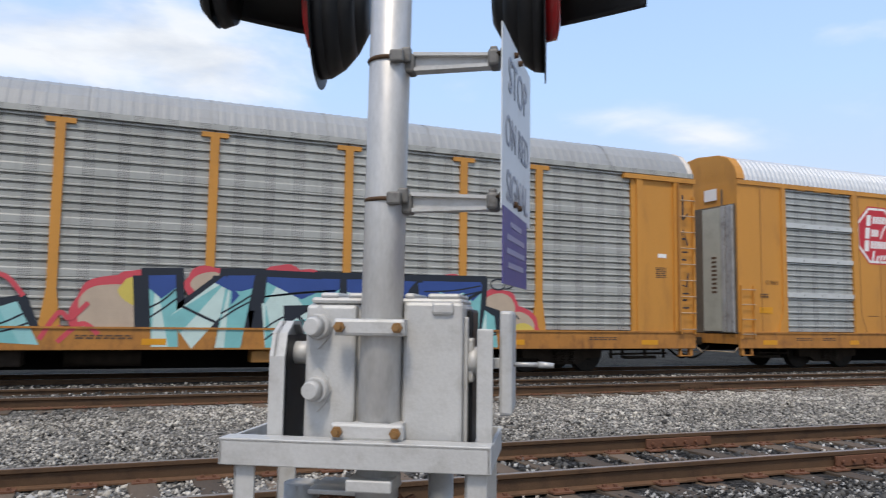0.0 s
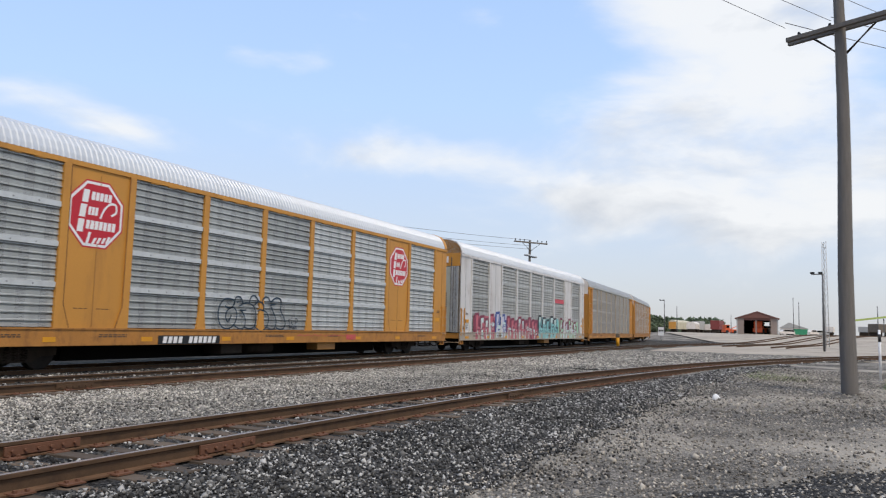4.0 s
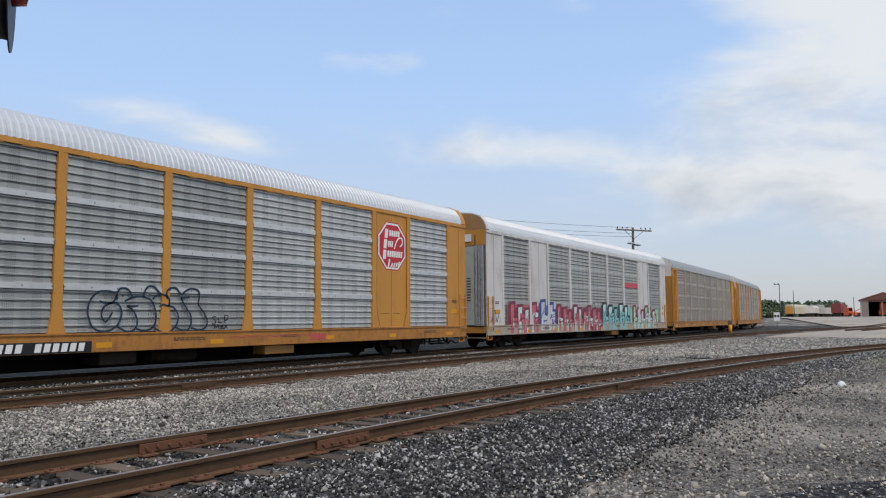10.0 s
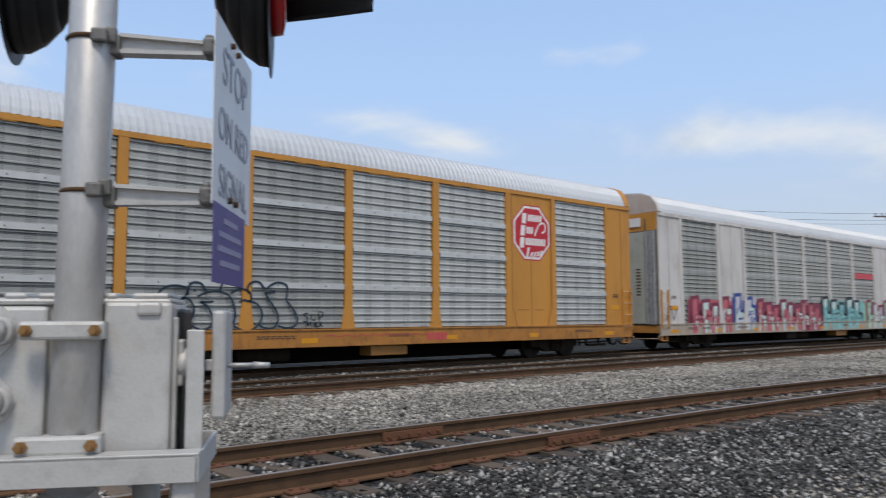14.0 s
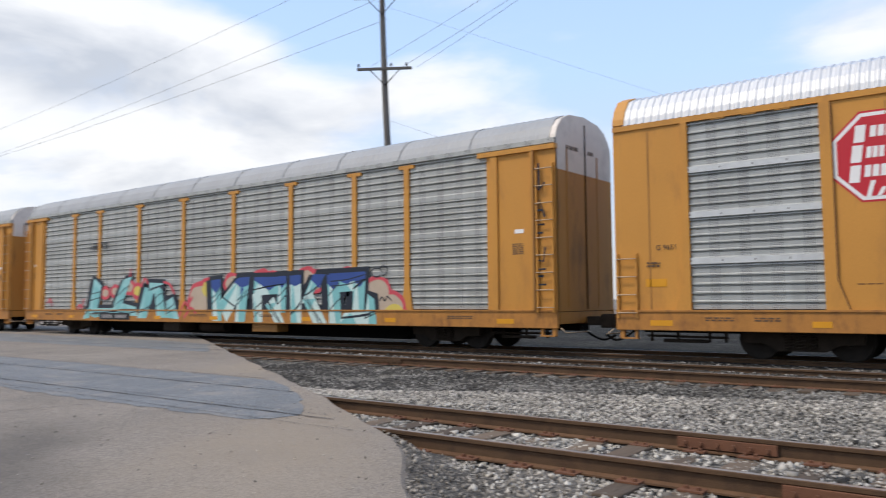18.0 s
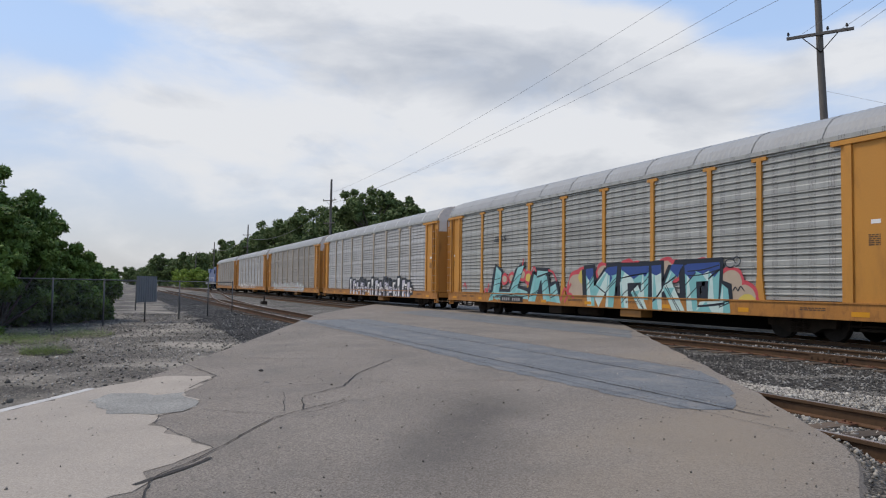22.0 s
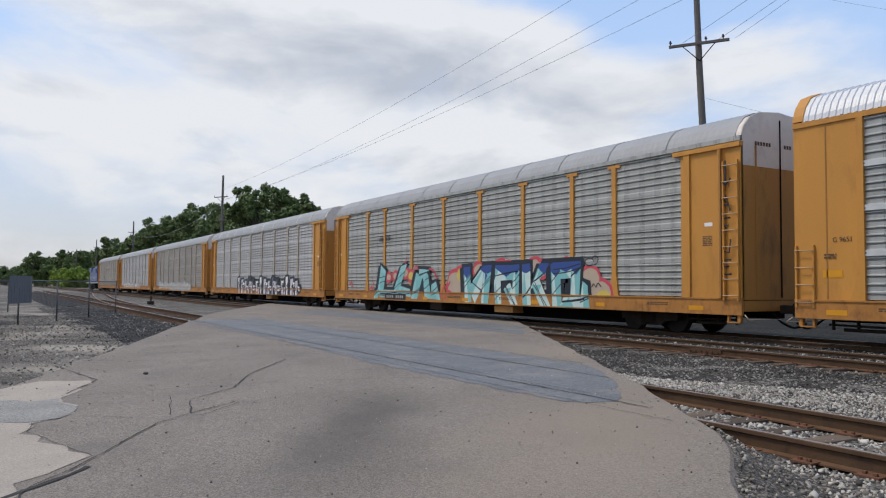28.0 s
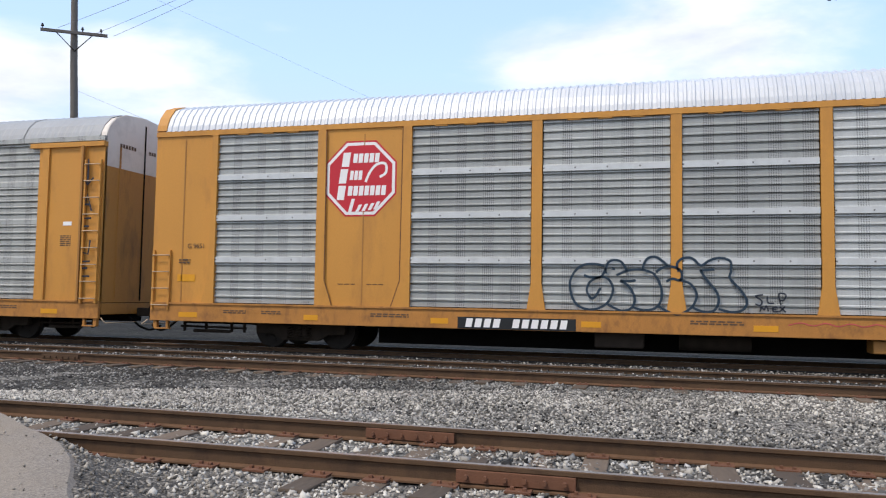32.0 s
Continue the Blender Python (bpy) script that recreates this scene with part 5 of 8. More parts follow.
def bars(car, name, rows, x, z, w, h, material, y=-0.004, label=""):
    """Unreadable stencil lines as short plain bars in one part."""
    bm = bmesh.new()
    rnd = random.Random(int(x * 100 + z * 10))
    for k in range(rows):
        a = 0.0
        while a < w:
            l = rnd.uniform(0.06, 0.16)
            box(bm, x + a, x + min(a + l, w), y, y + 0.003, z - k * h * 1.6, z - k * h * 1.6 + h)
            a += l + 0.03
    p = part(name, bm, material, car, label)
    p["kind"] = "stuff"


def ladder(car, x0, x1, zs, y=-0.05):
    bm = bmesh.new()
    for x in (x0, x1):
        box(bm, x - 0.025, x + 0.025, y, y + 0.06, zs[0] - 0.12, zs[-1] + 0.12)
    lad = part("ladder", bm, "yellow", car, "yellow side ladder")
    for z in zs:
        bm = bmesh.new()
        tube(bm, (x0, y - 0.03, z), (x1, y - 0.03, z), 0.014, 0.014, 6)
        for x in (x0, x1):
            tube(bm, (x, y - 0.03, z), (x, y + 0.02, z), 0.014, 0.014, 6)
        part("rung", bm, "rung", lad)


# brown for the grime marks and for the shadow line painted along the posts
M["grime"] = mat("brown_grime_and_shade", (0.14, 0.065, 0.025), 0.8, var=0.3)
M["rung"] = mat("worn_rung", (0.45, 0.33, 0.22), 0.5, var=0.2, scale=8)


def curve_pts(pts, n=8):
    """A smooth line through a few points."""
    out = []
    for i in range(len(pts) - 1):
        p0, p1, p2, p3 = pts[max(0, i - 1)], pts[i], pts[i + 1], pts[min(len(pts) - 1, i + 2)]
        for k in range(n):
            t = k / n
            out.append(tuple(0.5 * (2 * b + (c - a) * t + (2 * a - 5 * b + 4 * c - d) * t * t + (3 * b - a - 3 * c + d) * t ** 3) for a, b, c, d in zip(p0, p1, p2, p3)))
    return out + [tuple(pts[-1])]


def ribbon(bm, pts, w, y, idx=0, smooth=True):
    pts = curve_pts(pts) if smooth else pts
    prev = None
    for i, (x, z) in enumerate(pts):
        a, b = pts[max(0, i - 1)], pts[min(len(pts) - 1, i + 1)]
        d = Vector((b[0] - a[0], b[1] - a[1]))
        d = d.normalized() if d.length > 1e-6 else Vector((1, 0))
        ring = [bm.verts.new((x - d.y * w / 2, y, z + d.x * w / 2)), bm.verts.new((x + d.y * w / 2, y, z - d.x * w / 2))]
        if prev:
            f = bm.faces.new((prev[0], prev[1], ring[1], ring[0]))
            f.material_index = idx
        prev = ring


def fill(bm, pts, y, idx=0, smooth=False):
    pts = curve_pts(pts + pts[:1])[:-1] if smooth else pts
    f = bm.faces.new([bm.verts.new((x, y, z)) for x, z in pts])
    f.material_index = idx
    f.normal_update()
    if f.normal.y > 0:
        f.normal_flip()


def emblem(car, xc, zc, r):
    """A red octagon with a white rim and plain white lettering blocks."""
    def octo(q):
        c = q * 0.42
        return [(xc - q, zc - c), (xc - c, zc - q), (xc + c, zc - q), (xc + q, zc - c), (xc + q, zc + c), (xc + c, zc + q), (xc - c, zc + q), (xc - q, zc + c)]
    e = None
    for q, mtl, y, nm in ((1.0, "red", 0.012, "emblem"), (0.955, "paint_white", 0.009, "emblem_rim"), (0.875, "red", 0.006, "emblem_field")):
        bm = bmesh.new()
        prism(bm, octo(r * q), y, y + 0.003)
        p = part(nm, bm, mtl, e or car, "red octagon emblem with a white rim" if e is None else "")
        e = e or p
    s = r / 0.82

    def bar(x0, x1, z0, z1, lean=0.03):
        bm = bmesh.new()
        prism(bm, [(xc + s * x0, zc + s * z0), (xc + s * x1, zc + s * z0), (xc + s * (x1 + lean), zc + s * z1), (xc + s * (x0 + lean), zc + s * z1)], 0.002, 0.005)
        part("lettering_bar", bm, "paint_white", e)

    # a tall first block in each row, then a run of small bars, and a slanting row below
    for x0, z0, run, n, low, high in ((-0.47, 0.26, (-0.18, 0.44), 5, 0.34, 0.54), (-0.53, -0.10, (-0.25, 0.05), 3, -0.03, 0.17), (-0.57, -0.46, (-0.29, 0.60), 7, -0.37, -0.16)):
        bar(x0 + 0.03, x0 + 0.20, z0, z0 + 0.31, 0.04)
        w = (run[1] - run[0]) / n
        for k in range(n):
            bar(run[0] + k * w, run[0] + k * w + w * 0.78, low, high, 0.02)
    for k, (x0, h0) in enumerate(((-0.27, 0.29), (-0.10, 0.15), (0.04, 0.15), (0.18, 0.15), (0.31, 0.17))):
        bar(x0, x0 + 0.075, -0.73 + 0.014 * k, -0.73 + 0.014 * k + h0, 0.08)
    bm = bmesh.new()
    ribbon(bm, [(xc + s * x, zc + s * z) for x, z in ((0.12, -0.08), (0.22, 0.14), (0.38, 0.30), (0.56, 0.30), (0.58, 0.12), (0.44, 0.02))], 0.055 * s, 0.004)
    part("emblem_swash", bm, "paint_white", e)


def scrawl(car, strokes, w, material, label, y=-0.022):
    """A sprayed outline as one flat ribbon per line."""
    bm = bmesh.new()
    for pts in strokes:
        ribbon(bm, pts, w, y)
    ob = part("graffiti", bm, material, car, label)
    ob["kind"] = "stuff"
    return ob


def arc(cx, cz, rx, rz, a0, a1, n=9):
    return [(cx + rx * math.cos(math.radians(a0 + (a1 - a0) * k / (n - 1))), cz + rz * math.sin(math.radians(a0 + (a1 - a0) * k / (n - 1)))) for k in range(n)]


def block_letters(car, x0, x1, z0, z1, cols, seed, outline=None, halo=None):
    """Dense sprayed lettering: leaning blocks with highlights, an outline and a ragged halo."""
    rnd = random.Random(seed)
    mats = ([halo] if halo else ["pinkred"]) + [outline or "paint_black"] + cols
    bm = bmesh.new()
    if halo:
        top = []
        x = x0 - 0.35
        while x < x1 + 0.4:
            top.append((x, z1 + rnd.uniform(0.02, 0.32)))
            x += rnd.uniform(0.25, 0.5)
        fill(bm, [(x0 - 0.5, z0 + 0.15), (x0 - 0.1, z0)] + [(x1 + 0.1, z0), (x1 + 0.55, z0 + 0.2)] + top[::-1], -0.0165, 0)
    x = x0
    while x < x1 - 0.3:
        w = rnd.uniform(0.42, 0.7)
        lean = rnd.uniform(-0.15, 0.2)
        zt, zb = z1 - rnd.uniform(0, 0.12), z0 + rnd.uniform(0, 0.08)
        fill(bm, [(x - 0.06, zb - 0.04), (x + w + 0.05, zb - 0.04), (x + w + lean + 0.05, zt + 0.05), (x + lean - 0.06, zt + 0.05)], -0.0185 - rnd.uniform(0, 0.001), 1)
        c = 2 + rnd.randrange(len(cols))
        fill(bm, [(x, zb), (x + w * 0.8, zb), (x + w * 0.8 + lean, zt), (x + lean, zt)], -0.0205 - rnd.uniform(0, 0.001), c)
        for k in range(3):
            u, h = x + rnd.uniform(0.0, w * 0.6), rnd.uniform(0.2, 0.5)
            zz = zb + rnd.uniform(0.05, max(0.1, (zt - zb) - h))
            fill(bm, [(u, zz), (u + rnd.uniform(0.08, 0.22), zz + rnd.uniform(0, 0.1)), (u + rnd.uniform(0.1, 0.25), zz + h), (u + 0.02, zz + h * 0.7)], -0.0225 - 0.0004 * k, 1 + rnd.randrange(len(cols) + 1))
        x += w * rnd.uniform(0.85, 1.05)
    ob = part("graffiti", bm, mats, car, "bright sprayed graffiti lettering")
    ob["kind"] = "stuff"
    return ob


def end_wall(car, x, s, lower, upper, split, label, prof, gap=True):
    """The closed end of the body, in a lower and an upper colour, with the slot between its doors."""
    for z0, z1, mtl, nm in ((1.0, split, lower, "end_door"), (split, 6.2, upper, "end_cap")):
        pr = [(y, z) for y, z in [(0.03, 1.0), (0.03, 5.2)] + [(min(3.07, max(0.03, a)), b - 0.02) for a, b in prof[1:-1]] + [(3.07, 5.2), (3.07, 1.0)]]
        bm = bmesh.new()
        f = bm.faces.new([bm.verts.new((x, y, z)) for y, z in pr])
        r = bmesh.ops.extrude_face_region(bm, geom=[f])
        bmesh.ops.translate(bm, verts=[v for v in r["geom"] if isinstance(v, bmesh.types.BMVert)], vec=(0.17 * s, 0, 0))
        for z, sg in ((z0, 1), (z1, -1)):
            bmesh.ops.bisect_plane(bm, geom=bm.verts[:] + bm.edges[:] + bm.faces[:], plane_co=(0, 0, z), plane_no=(0, 0, -sg), clear_outer=True)
            bmesh.ops.holes_fill(bm, edges=bm.edges[:])
        bmesh.ops.recalc_face_normals(bm, faces=bm.faces[:])
        part(nm, bm, mtl, car, label if nm == "end_door" else "painted hood over the end doors")
    if gap:
        bx("door_gap", x - 0.012, x + 0.012, 1.53, 1.58, 1.05, 5.75, "black", car, "dark slot between the end doors")
        for k in range(9):
            y0 = 0.55 + 0.11 * k if k < 6 else 1.72 + 0.11 * (k - 6)
            bx("hood_mark", x - 0.006, x + 0.006, y0, y0 + 0.075, 5.0, 5.1, "stencil", car, "small dark stencilled characters")
    for y0 in (0.55, 2.2):
        bx("door_rib", x - 0.012, x + 0.012, y0, y0 + 0.06, 1.1, 5.0, lower, car)


def autorack(x_left, kind):
    """A covered car carrier between couplers at x_left and x_left + PITCH; y = 0 is its near side."""
    words_ = {
        "logo": ("yellow and galvanised-steel autorack rail car with red octagon emblems", "yellow"),
        "white": ("white autorack rail car with graffiti along its lower side", "white"),
        "old": ("older galvanised autorack rail car with yellow posts and end ladders", "yellow"),
        "old_pale": ("pale weathered autorack rail car with brown-yellow ends", "yellow"),
        "old_brown": ("dull brown-grey autorack rail car with yellow ends", "yellow"),
    }[kind]
    paint = words_[1]
    old = kind.startswith("old")
    prof = ROOF_LOW if old else ROOF_TALL
    sill = "sill_white" if kind == "white" else "sill"
    car = thing("autorack_car", words_[0], "rail car", "cars of the train", Matrix.Translation((x_left, SIDE_Y, 0)))
    a, b = (0.70 if kind == "logo" else 0.87), (27.87 if old else 27.73)
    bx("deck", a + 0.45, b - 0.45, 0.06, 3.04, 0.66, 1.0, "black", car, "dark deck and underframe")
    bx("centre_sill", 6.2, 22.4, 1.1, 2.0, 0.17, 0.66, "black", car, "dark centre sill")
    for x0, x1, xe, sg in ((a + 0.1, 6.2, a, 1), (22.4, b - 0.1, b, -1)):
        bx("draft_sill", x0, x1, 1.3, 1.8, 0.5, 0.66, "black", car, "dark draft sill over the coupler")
        bx("end_beam", min(xe, xe + sg * 0.14), max(xe, xe + sg * 0.14), 0.1, 3.0, 0.7, 0.98, "end_yellow", car, "sooty yellow end beam", 0.01)
        bm = bmesh.new()
        tube(bm, (xe + sg * 0.5, 0.55, 0.46), (xe + sg * 2.3, 0.55, 0.44), 0.03, 0.03, 6)
        tube(bm, (xe + sg * 0.9, 0.5, 0.36), (xe + sg * 1.9, 0.5, 0.36), 0.045, 0.045, 6)
        for u in (0.6, 1.2, 1.9, 2.25):
            box(bm, xe + sg * u - 0.025, xe + sg * u + 0.025, 0.52, 0.58, 0.34, 0.66)
        part("brake_rigging", bm, "truck", car, "dark brake rods and hangers under the deck")
        bm = bmesh.new()
        box(bm, xe + sg * 0.12 - 0.05, xe + sg * 0.12 + 0.05, 0.02, 0.12, 0.42, 0.7, 0.008)
        box(bm, xe + sg * 0.45 - 0.03, xe + sg * 0.45 + 0.03, 0.02, 0.1, 0.42, 0.64, 0.006)
        box(bm, min(xe + sg * 0.1, xe + sg * 0.5), max(xe + sg * 0.1, xe + sg * 0.5), 0.02, 0.12, 0.40, 0.43, 0.004)
        part("sill_step", bm, "sill", car, "rust-stained hanging step")
    bx("side_sill", a, b, -0.02, 0.06, 0.60, 1.04, sill, car, "painted steel side sill", 0.01)
    bx("sill_lip", a, b, -0.045, -0.02, 1.005, 1.045, sill, car)
    bx("side_sill", a, b, 3.04, 3.12, 0.60, 1.04, sill, car, "painted steel side sill", 0.01)
    bx("top_rail", a, b, -0.02, 0.06, 5.08, 5.2, paint if not old else "galv_dull", car, "top rail under the roof")
    # solid black filler: the shade inside the car is given by its colour
    bx("interior_shade", a + 0.12, b - 0.12, 0.11, 3.06, 1.0, 5.2, "black", car, "black box behind the screens with the interior's shade as its colour")
    bx("far_side", a + 0.05, b - 0.05, 3.06, 3.1, 1.04, 5.2, "galv_dull", car, "far galvanised side")
    rm = {"logo": "roof", "white": "roof", "old": "roof_dull", "old_pale": "roof_pale", "old_brown": "roof_dull"}[kind]
    if old:
        n = 11
        seg = (b - a - 0.3) / n
        for k in range(n):
            link("roof_sheet", shared("roof_sheet", lambda: bm_from(roof_mesh(seg - 0.02, 0.22, 0.008, ROOF_LOW))), rm, car, "dull curved roof sheet", Matrix.Translation((a + 0.15 + k * seg, 0, 0)))
            bm = bmesh.new()
            v = [(0.0, y + (y - 1.55) * 0.012, z + 0.007) for y, z in prof]
            for q in range(len(v) - 1):
                bm.faces.new([bm.verts.new(p) for p in ((-0.05, v[q][1], v[q][2]), (0.05, v[q][1], v[q][2]), (0.05, v[q + 1][1], v[q + 1][2]), (-0.05, v[q + 1][1], v[q + 1][2]))])
            bmesh.ops.remove_doubles(bm, verts=bm.verts[:], dist=0.001)
            part("roof_seam", bm, rm, car, "", Matrix.Translation((a + 0.15 + k * seg, 0, 0)))
    else:
        link("roof", shared("roof_ribbed", lambda: bm_from(roof_mesh(b - a - 0.5, 0.172, 0.022, ROOF_TALL))), rm, car, "bright corrugated metal roof", Matrix.Translation((a + 0.25, 0, 0)))
        for x in (a, b - 0.27):
            bm = bmesh.new()
            v = [(y + (y - 1.55) * 0.01, z + 0.03) for y, z in prof]
            prism(bm, v, 0, 0.27)
            part("roof_end", bm, "yellow" if kind == "logo" else "white", car, "painted roof end", Matrix.Translation((x + 0.27, 0, 0)) @ pose(0, 0, 0, 0, 0, 90))
    if old:
        posts = [2.5, 5.05, 7.05, 9.9, 12.75, 15.6, 18.45, 21.2, 23.2, 25.88]
        spans = list(zip([p + 0.02 for p in posts[:-1]], [p - 0.02 for p in posts[1:]]))
        solid, mids = [], posts[1:-1]
        shade = {"old": ["galv_dull"], "old_pale": ["galv_pale"], "old_brown": ["galv_brown"]}[kind]
        style = "plain"
    else:
        spans = [(2.42, 5.03), (7.3, 9.97), (10.23, 12.82), (13.06, 15.6), (15.86, 18.5), (18.78, 21.42), (23.68, 26.3)]
        solid = [(a, 2.42), (5.03, 7.3), (21.42, 23.68), (26.3, b)]
        mids = [10.1, 12.94, 15.73, 18.64]
        shade = ["galv", "galv", "galv", "galv", "galv_bright", "galv_bright", "galv_bright"] if kind == "logo" else ["galv_dull"]
        style = "banded" if kind == "logo" else "plain"
    for k, (x0, x1) in enumerate(spans):
        p = link("side_panel", panel_mesh(x1 - x0, style, shade[k % len(shade)]), None, car, "", Matrix.Translation((x0, 0.045, 0)))
        if not old:
            for xt in (0.25, 0.5, 0.75):
                bx("panel_tab", x0 + (x1 - x0) * xt - 0.14, x0 + (x1 - x0) * xt + 0.14, -0.012, 0.05, 5.055, 5.085, paint, car)
    for x0, x1 in solid:
        bx("door_panel", x0, x1, 0.015, 0.08, 1.04, 5.08, paint, car, "flat painted steel panel")
        if x1 - x0 > 1.8:
            bx("panel_seam", (x0 + x1) / 2 - 0.012, (x0 + x1) / 2 + 0.012, 0.008, 0.016, 1.06, 4.95, "yellow_dark" if kind == "logo" else "seam", car)
            for xe, sg in ((x0, 1), (x1, -1)):
                bm = bmesh.new()
                prism(bm, [(sg * 0.0, 1.03), (sg * 0.42, 1.03), (sg * 0.22, 1.62), (sg * 0.2, 5.08), (sg * 0.0, 5.08)], -0.03, 0.02)
                part("post", bm, paint, car, "tapered door post", Matrix.Translation((xe, 0, 0)))
                # thin dark ribbon: the shadow beside the post, drawn as colour
                bm = bmesh.new()
                ribbon(bm, [(xe + sg * 0.425, 1.05), (xe + sg * 0.23, 1.62), (xe + sg * 0.21, 5.05)], 0.022, -0.0315, smooth=False)
                part("post_edge_shade", bm, "grime", car, "dark line for the shadow beside the post")
            for q in (0.55, 1.25):
                bars(car, "grime_mark", 1, x0 + q, 1.52, 0.42, 0.022, "grime", 0.012)
    if not old:
        for x0, x1, sg in ((a, 2.42, 1), (26.3, b, -1)):
            xe = 2.42 if sg > 0 else 26.3
            bm = bmesh.new()
            prism(bm, [(0, 1.03), (-sg * 0.34, 1.03), (-sg * 0.16, 1.62), (-sg * 0.15, 5.08), (0, 5.08)], -0.03, 0.02)
            part("post", bm, paint, car, "tapered door post", Matrix.Translation((xe, 0, 0)))
            bx("panel_seam", xe - sg * 0.9 - 0.015, xe - sg * 0.9 + 0.015, 0.006, 0.016, 1.06, 5.0, "yellow_dark" if kind == "logo" else "seam", car)
    for p in mids:
        bm = bmesh.new()
        if old:
            prism(bm, [(-0.19, 1.02), (0.19, 1.02), (0.09, 1.75), (0.09, 4.93), (0.27, 4.93), (0.27, 5.03), (-0.27, 5.03), (-0.27, 4.93), (-0.09, 4.93), (-0.09, 1.75)], -0.014, 0.07)
        else:
            prism(bm, [(-0.2, 1.02), (0.2, 1.02), (0.11, 1.6), (0.11, 5.1), (-0.11, 5.1), (-0.11, 1.6)], -0.014, 0.07)
        part("post", bm, {"old_pale": "post_pale", "old_brown": "post_pale"}.get(kind, paint), car, "", Matrix.Translation((p, 0, 0)))
    if old:
        for sg, xa, xb in ((1, a, 2.5), (-1, 25.88, b)):
            lo, hi = min(xa, xb), max(xa, xb)
            bx("end_panel", lo, hi, 0.0, 0.09, 1.04, 4.96, paint, car, "flat yellow end panel")
            bx("end_hood", lo - (0.25 if sg < 0 else 0.02), hi + (0.25 if sg > 0 else 0.02), -0.07, 0.08, 4.93, 5.05, paint, car, "yellow ledge over the end panel")
            inner = xb if sg > 0 else xa
            bx("end_post", inner - sg * 0.24 - 0.1, inner - sg * 0.24 + 0.1, -0.05, 0.02, 1.04, 4.94, paint, car)
            outer = xa if sg > 0 else xb
            bx("end_post", outer + sg * 0.62 - 0.07, outer + sg * 0.62 + 0.07, -0.06, 0.02, 1.04, 4.94, paint, car)
            bx("end_brace", outer + sg * 0.55, outer + sg * 0.6, -0.12, -0.05, 1.04, 4.94, "yellow_dark", car)
            ladder(car, outer + sg * 0.06, outer + sg * 0.5, [1.1 + 0.42 * k for k in range(9)], -0.09)
            bars(car, "stencil", 6, inner - sg * 0.95 - 0.2, 2.65, 0.32, 0.03, "stencil", -0.004)
            bx("sticker", inner - sg * 0.95 - 0.13, inner - sg * 0.95 + 0.13, -0.006, 0.0, 2.93, 3.03, "paint_white", car, "small white sticker")
        end_wall(car, a, 1, "end_yellow", "hood_white", 4.45, "yellow end doors under a white hood", prof)
        end_wall(car, b, -1, "end_yellow", "hood_white", 4.45, "yellow end doors under a white hood", prof)
        bm = bmesh.new()
        prism(bm, [(y, z) for y, z in [(0.1, 5.2)] + prof[1:-1] + [(3.0, 5.2)]], 0, 0.02)
        part("roof_end", bm, "hood_white", car, "", Matrix.Translation((b - 0.02, 0, 0)) @ pose(0, 0, 0, 0, 0, 90))
    else:
        end_wall(car, a, 1, "rubber", "yellow", 4.55, "grimy brown end door", prof, False)
        bx("door_leaf", a - 0.03, a + 0.01, 0.62, 1.35, 1.05, 4.5, "door_pale", car, "pale weathered door leaf")
        for y0, y1, d in ((0.16, 0.30, 0.06), (0.34, 0.44, 0.035), (0.48, 0.58, 0.06)):
            bx("door_channel", a - d, a + 0.01, y0, y1, 1.02, 4.52, "galv_channel", car, "dented silver door channel", 0.01)
        bm = bmesh.new()
        for k in range(9):
            box(bm, a - 0.036, a - 0.031, 0.8, 1.0, 2.1 + 0.12 * k, 2.16 + 0.12 * k)
        mark = part("door_marking", bm, "stencil", car, "stencilled column of marks")
        mark["kind"] = "stuff"
        bx("label_plate", a - 0.035, a - 0.028, 0.75, 1.25, 4.72, 5.05, "paint_white", car, "white label plate")
        end_wall(car, b, -1, "rubber", "yellow", 4.55, "grimy brown end door", prof, False)
        for xo, sg in ((a, 1), (b, -1)):
            ladder(car, xo + sg * 0.06, xo + sg * 0.5, [0.98, 1.38, 1.78, 2.18], -0.05)
            bars(car, "stencil", 2, xo + sg * 0.75 - (0 if sg > 0 else 0.3), 2.05, 0.3, 0.04, "stencil")
            bx("sticker", xo + sg * 0.95 - 0.24, xo + sg * 0.95 + 0.24, 0.006, 0.013, 1.55, 1.72, "safety", car, "yellow warning sticker")
    for x, w in ((1.75, 0.5), (4.95, 0.35), (8.0, 0.4), (11.25, 0.4), (14.6, 0.45), (19.2, 0.4), (22.6, 0.4), (26.4, 0.5)):
        bx("reflector", x - w / 2, x + w / 2, -0.026, -0.02, 0.70, 0.82, "safety", car, "yellow reflector strip")
    for x, w in ((2.7, 0.6), (3.7, 0.5), (6.4, 0.9), (13.2, 1.0), (17.0, 0.7), (24.6, 0.8)):
        bars(car, "stencil", 2, x, 0.86, w, 0.03, "stencil", -0.025)
    for x in (4.45, 24.15):
        truck_at(car, x)
    bm = bmesh.new()
    box(bm, 11.3, 12.3, 0.2, 0.9, 0.28, 0.6, 0.03)
    tube(bm, (13.0, 0.7, 0.42), (14.4, 0.7, 0.42), 0.17, 0.17, 16)
    part("brake_gear", bm, "truck", car, "brake reservoir and valve under the deck")
    bx("hatch_box", 16.5, 17.7, 0.1, 0.6, 0.33, 0.58, "yellow_dark", car, "yellow box under the sill", 0.02)
    for x0, sg in ((a, -1), (b, 1)):
        bm = bmesh.new()
        x1 = -0.04 if sg < 0 else 28.64
        box(bm, min(x0, x1), max(x0, x1), 1.46, 1.66, 0.64, 0.86, 0.02)
